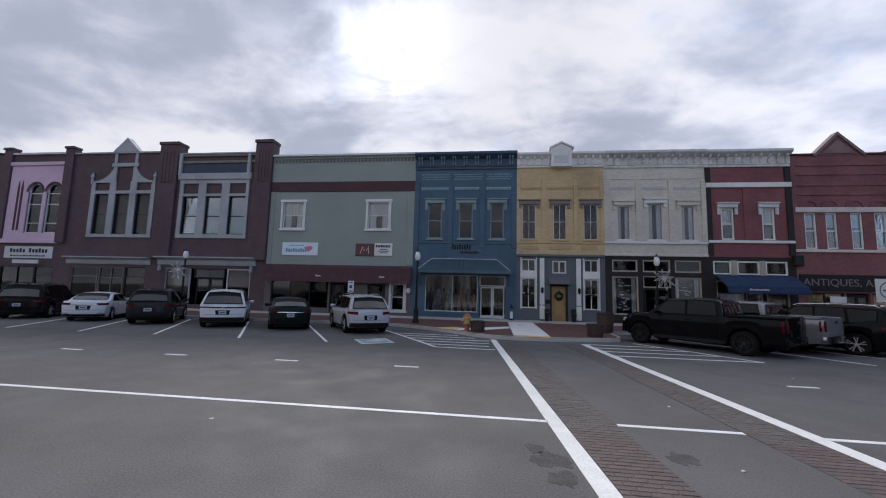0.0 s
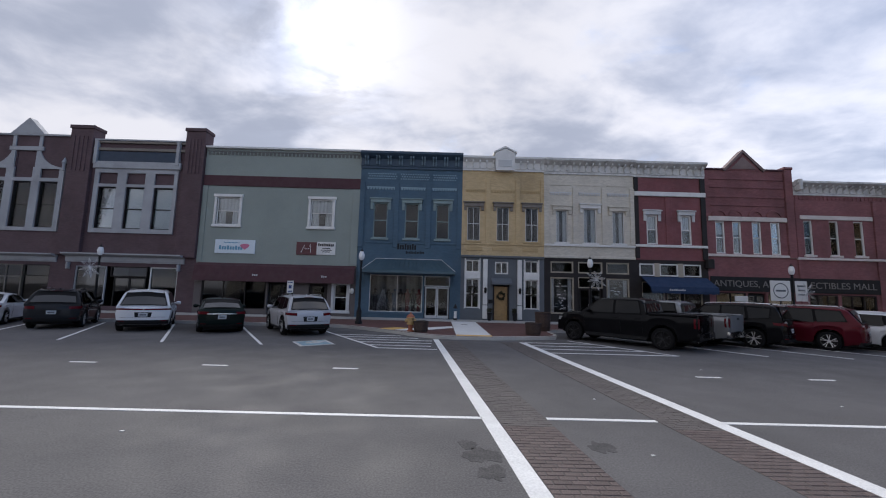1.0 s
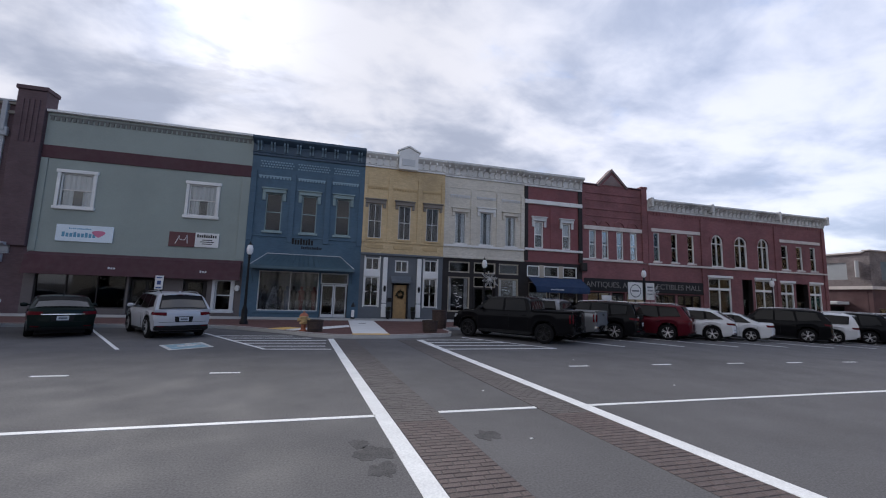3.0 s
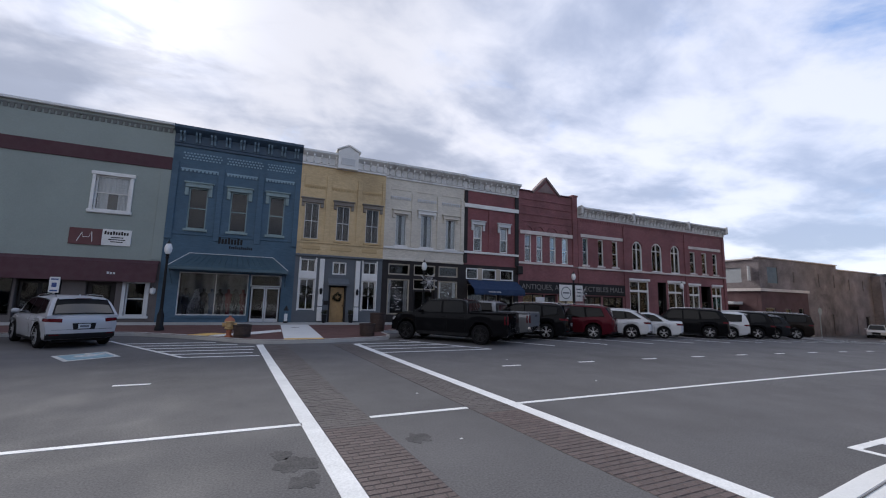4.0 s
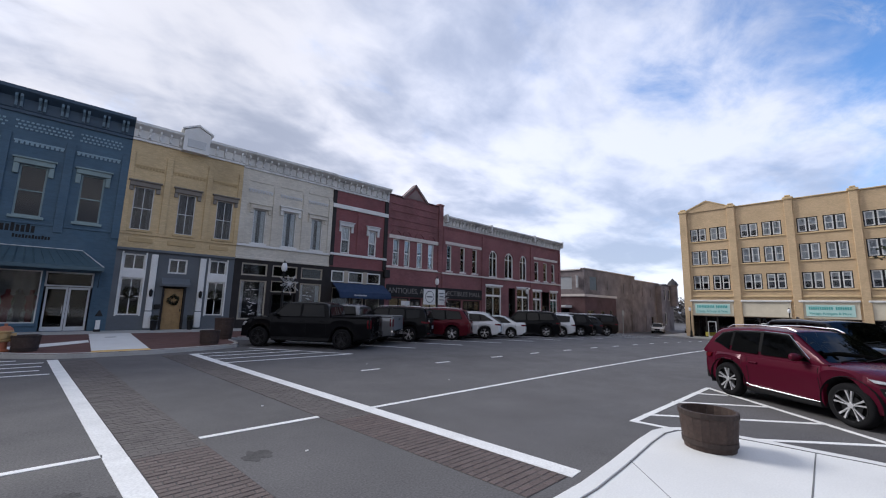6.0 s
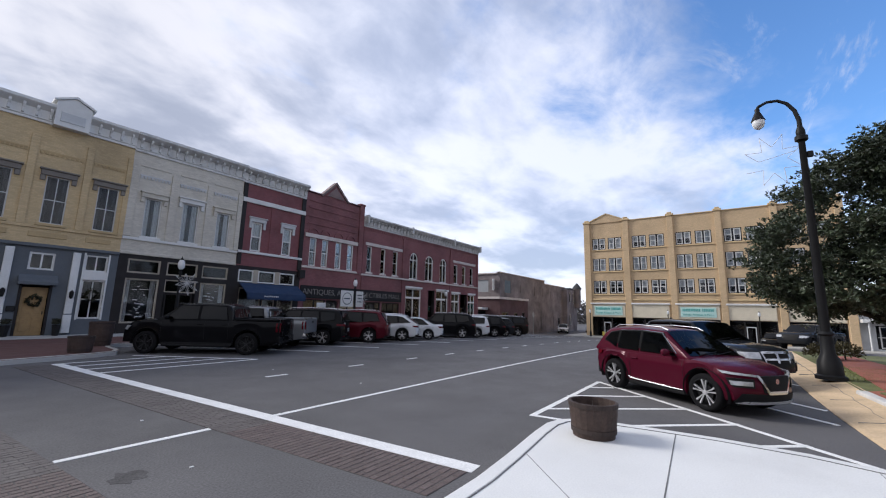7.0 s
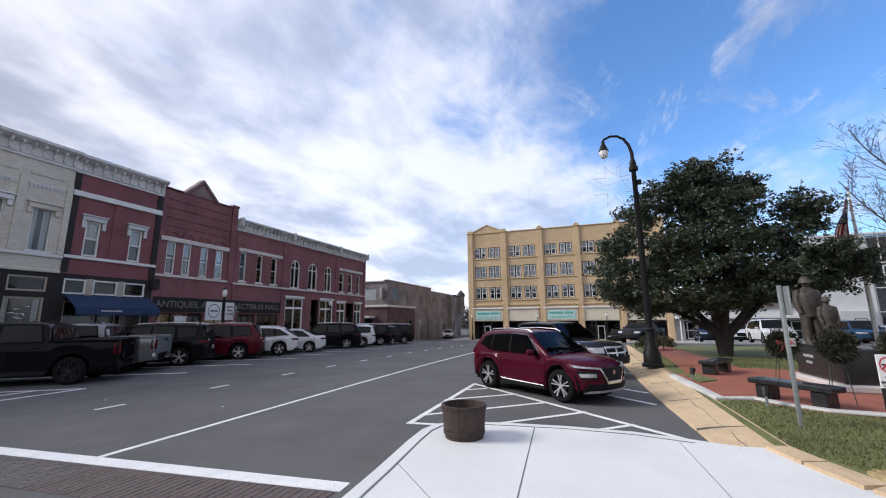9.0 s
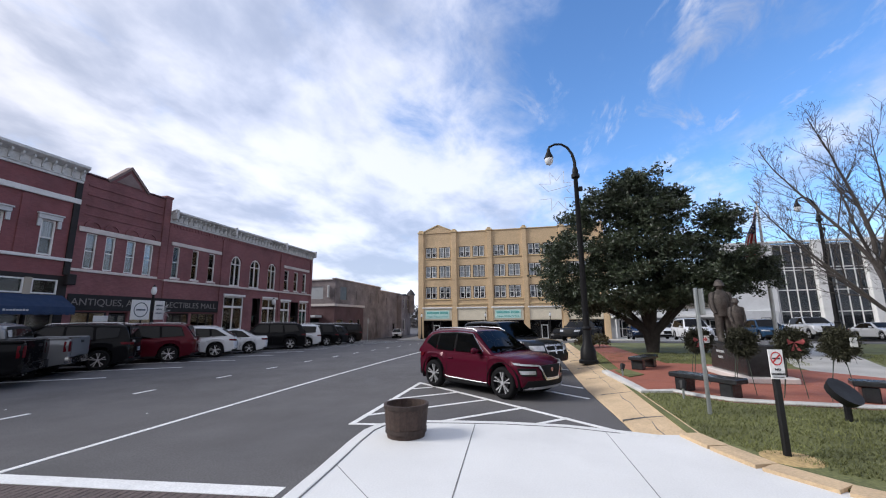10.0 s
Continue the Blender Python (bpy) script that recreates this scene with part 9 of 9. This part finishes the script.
def bare_tree(x, y, z, h, seed, name_label, r0=0.22, limbs_n=9, fork=0.2):
    """A short trunk that opens into a fan of long rising limbs with forked branches and fine twigs."""
    rg = random.Random(seed)
    ob = thing("bare_tree", (x, y, z), name_label, "tree", "bare trees")
    trunk, limbs, twigs = Shape(), Shape(), Shape()

    def run(p, d, length, r, n, rise, wander, shape, sides):
        pts, rad, dirs = [p], [r], [d]
        for i in range(n):
            d = (d + Vector((rg.gauss(0, wander), rg.gauss(0, wander), rg.gauss(rise, wander * 0.6)))).normalized()
            p = p + d * length / n
            pts.append(p)
            dirs.append(d)
            rad.append(max(r * (1 - 0.86 * (i + 1) / n), 0.005))
        shape.tube(pts, rad, sides, cap=False)
        return pts, rad, dirs

    def off(d, amount):
        side = d.orthogonal().normalized()
        side.rotate(Matrix.Rotation(rg.uniform(0, 6.28), 3, d))
        return (d + side * amount).normalized()

    t_pts, t_rad, _ = run(Vector((x, y, z - 0.1)), Vector((rg.gauss(0, 0.04), rg.gauss(0, 0.04), 1)).normalized(), h * (fork + 0.25), r0, 7, 0.05, 0.03, trunk, 10)
    for k in range(limbs_n):
        a = 2 * math.pi * (k + rg.uniform(-0.3, 0.3)) / limbs_n * 2.0
        q = k / (limbs_n - 1)
        lean = 1.05 - 0.90 * q
        start = t_pts[min(3 + int(q * 4.2), 7)]
        d = Vector((math.cos(a) * lean, math.sin(a) * lean, 0.75)).normalized()
        length = h * (0.62 + 0.12 * rg.random())
        pts, rad, dirs = run(start, d, length, r0 * (0.34 + 0.10 * q), 10, 0.06, 0.06, limbs, 7)
        for i in range(2, 10):
            for _ in range(2):
                b_len = length * (0.42 - 0.025 * i) * rg.uniform(0.6, 1.2)
                bp, br, bd = run(pts[i], off(dirs[i], rg.uniform(0.5, 1.0)), b_len, rad[i] * 0.5, 6, 0.05, 0.09, limbs, 5)
                for j in range(1, 7):
                    for _ in range(2):
                        tp, tr, td = run(bp[j], off(bd[j], rg.uniform(0.5, 1.1)), b_len * rg.uniform(0.2, 0.45), max(br[j] * 0.5, 0.006), 3, 0.04, 0.12, twigs, 3)
                        for _ in range(2):
                            run(tp[2], off(td[2], 0.8), b_len * rg.uniform(0.08, 0.2), 0.005, 2, 0.03, 0.15, twigs, 3)
    part("trunk", smooth(trunk, 60), GREYBARK, ob)
    tagged(part("limb_crown", smooth(limbs, 60), GREYBARK, ob), kind="stuff")
    tagged(part("twig_crown", twigs, GREYBARK, ob), kind="stuff")


bare_tree(20.3, -14.5, 0.17, 9.0, 4, "bare deciduous tree with spreading grey limbs on the lawn", 0.19, 8)
bare_tree(29.0, -23.5, 0.17, 7.5, 9, "bare deciduous tree farther over the lawn", 0.17)

# shrubs by the plaza
for i, (x, y, r_) in enumerate(((27.0, -4.7, 0.55), (27.8, -5.6, 0.6), (23.0, -14.2, 0.7))):
    rg = random.Random(40 + i)
    sh = thing("winter_shrub", (x, y, 0.17), "brown-green winter shrub on the lawn", "shrub", "shrubs")
    part("stems", Shape().tube([(x, y, 0.1), (x, y, 0.6)], 0.03, 5), BARK, sh)

    def at(q):
        d = Vector((q.gauss(0, 1), q.gauss(0, 1), abs(q.gauss(0, 1)))).normalized()
        return Vector((x, y, 0.35)) + d * r_ * q.uniform(0.5, 1.0), d
    part("foliage", leaves(Shape(), at, 900, 0.1, rg), mat("shrub_leaf", (0.07, 0.062, 0.03), 0.8, var=0.3, rand=0.25), sh)

# cars beyond the lawn and down the street
park(car("sedan", "dark blue sedan beyond the lawn", paint("dark_blue", (0.012, 0.022, 0.05)), sedan_spec()), 42.0, -11.3, 175, -0.1)
park(car("large_suv", "white suv beyond the lawn", C_WHITE, suv_spec(4.9, 1.95, 1.8, 2.87, 1.05, 0.38)), 40.6, -15.0, 178, -0.1)
park(car("minivan", "white minivan beyond the lawn", C_WHITE, suv_spec(5.1, 1.98, 1.75, 3.0, 1.05, 0.35)), 46.0, -14.2, 178, -0.3)
park(car("sedan", "white sedan beyond the lawn", C_WHITE, sedan_spec()), 50.0, -8.0, 178, -0.5)
park(car("compact_suv", "blue compact suv beyond the lawn", paint("mid_blue", (0.02, 0.05, 0.10)), suv_spec()), 41.0, -20.5, 176, -0.1)
park(car("pickup_truck", "silver pickup truck beyond the lawn", C_SILVER, truck_spec()), 45.0, -26.0, 175, -0.2)
park(car("pickup_truck", "dark grey pickup truck beyond the lawn", C_GREY, truck_spec()), 45.0, -6.6, 150, -0.4)
park(car("sedan", "silver sedan beyond the lawn", C_SILVER, sedan_spec()), 44.0, -30.5, 178, -0.2)
park(car("compact_suv", "white compact suv driving lane far down the street", C_WHITE, suv_spec()), 77.5, 24.0, 195, gz(80))
park(car("sedan", "silver sedan parked far down the street", C_SILVER, sedan_spec()), 86.0, 21.2, 190, gz(80))
park(car("sedan", "dark sedan before the buff brick building", C_BLACK, sedan_spec()), 61.5, -1.0, 170)
park(car("compact_suv", "black compact suv before the buff brick building", C_BLACK, suv_spec()), 61.0, -5.5, 170)
for x, y in ((65.3, 15.6), (65.3, 5.2), (65.3, -4.6)):
    copy_thing(first_lamp, pose(x, y, gz(x) + 0.2))

# ---- crosswalk pavers ----
BL, BW = 0.195, 0.098


def paver_mesh(length):
    return Shape().bbox(0.004, length - 0.006, 0.004, BW - 0.006, -0.03, 0.0, 0.006).mesh("paver", PAVER)


HALF, FULL = paver_mesh(BL / 2), paver_mesh(BL)
for nm, edge, sgn, y_lo in (("west", lambda y: xl(y) + 0.125, 1, 0.95), ("east", lambda y: xr(y) - 0.135 - 0.78, 1, 1.05)):
    bed = thing("paver_band", (edge(5), 5, 0), "band of brown brick pavers inside the crosswalk line", "paving", "paver bands", "structure")
    part("mortar_bed", Shape().prism([(edge(y_lo), y_lo), (edge(y_lo) + 0.78, y_lo), (edge(14.9) + 0.78, 14.9), (edge(14.9), 14.9)], -0.02, 0.0035, "z"), mat("paver_bed", (0.070, 0.064, 0.062), 0.95, var=0.2), bed)
    rest, row, y, count = Shape(), 0, y_lo, 0
    while y < 14.85:
        x, k = edge(y + BW / 2), 0
        lengths = [BL] * 4 if row % 2 == 0 else [BL / 2] + [BL] * 3 + [BL / 2]
        for ln in lengths:
            lift = 0.009 + random.uniform(-0.002, 0.002)
            if 1.0 < y < 4.55:
                p = new("paver", FULL if ln > 0.15 else HALF)
                p.parent = bed
                p.matrix_parent_inverse = Matrix.Translation(-bed.location)
                p.location = (x, y, lift)
            else:
                rest.box(x + 0.004, x + ln - 0.006, y + 0.004, y + BW - 0.006, -0.01, lift)
            x += ln
        y += BW
        row += 1
    # farther pavers take a greyer, more even colour than the near ones
    tagged(part("farther_pavers", rest, mat("greyer_far_paver", (0.104, 0.091, 0.088), 0.85, var=0.12, scale=1.2, fine=0.25, fine_scale=80, bump=0.3, rand=0.07), bed), kind="stuff")

# tar patches and litter on the asphalt
for x, y, r_, seed in ((3.23, 3.51, 0.20, 1), (3.29, 3.02, 0.15, 2), (3.07, 3.85, 0.12, 3), (4.78, 3.83, 0.16, 4)):
    rg = random.Random(seed)
    waves = [(k, rg.uniform(0.05, 0.32) / math.sqrt(k), rg.uniform(0, 6.28)) for k in (1, 2, 3, 5, 7, 11)]
    edge = lambda a: r_ * max(0.25, 1 + sum(m * math.sin(k * a + f) for k, m, f in waves))
    s = Shape().prism([(x + edge(a) * math.cos(a), y + 1.15 * edge(a) * math.sin(a)) for a in [2 * math.pi * k / 60 for k in range(60)]], -0.01, 0.0025, "z")
    solid("oil_stain", s, mat("oil_stain", (0.086, 0.083, 0.083), 0.95, spec=0.15, var=0.15, scale=5, fine=0.25, fine_scale=70), "dark oil stain on the asphalt", "stain", "oil stains", "structure")
for x, y in ((5.6, 6.2), (10.2, 6.1), (5.3, 3.6), (-1.5, 4.0), (9.9, 9.6)):
    solid("paper_scrap", Shape().prism([(x, y), (x + 0.05, y + 0.01), (x + 0.045, y + 0.04), (x + 0.005, y + 0.035)], 0.001, 0.008, "z"), WHITE, "tiny scrap of white paper on the asphalt", "litter", "paper scraps")

# grass blades on the lawn where the camera passes nearest
rg = random.Random(21)
verts, faces = [], []
for _ in range(90000):
    t = rg.random() ** 1.6
    x, y = 7.2 + t * 17.0, -4.2 - rg.random() * (4.5 + t * 9)
    if x < 10.0 and y > -4.05 - (10.0 - x) * 0.75 - max(0, 8.6 - x) * 1.6:
        continue
    px = 13.4 - min(0.95, max(0, -4.9 - y) * 1.1) - max(0, -5.8 - y) * 0.07
    if px < x < 19.4 and y > -11.5 or x > 13.4 and -10.3 - (x - 17) * 0.36 > y > -12.3 - (x - 17) * 0.44:
        continue
    hgt, a = rg.uniform(0.02, 0.055), rg.uniform(0, 6.28)
    w = rg.uniform(0.004, 0.009) * (1 + t)
    dx, dy = math.cos(a) * w, math.sin(a) * w
    lx, ly = rg.gauss(0, 0.025), rg.gauss(0, 0.025)
    o = len(verts)
    verts += [(x - dx, y - dy, 0.168), (x + dx, y + dy, 0.168), (x + lx, y + ly, 0.17 + hgt)]
    faces.append((o, o + 1, o + 2))
me = bpy.data.meshes.new("grass")
me.from_pydata(verts, [], faces)
me.materials.append(mat("grass_blade", (0.115, 0.125, 0.040), 0.7, var=0.35, scale=1.0, fine=0.1, bump=0, rand=0.3))
tagged(new("grass", me), "short green and straw-coloured winter grass on the lawn", "grass", "", "stuff")
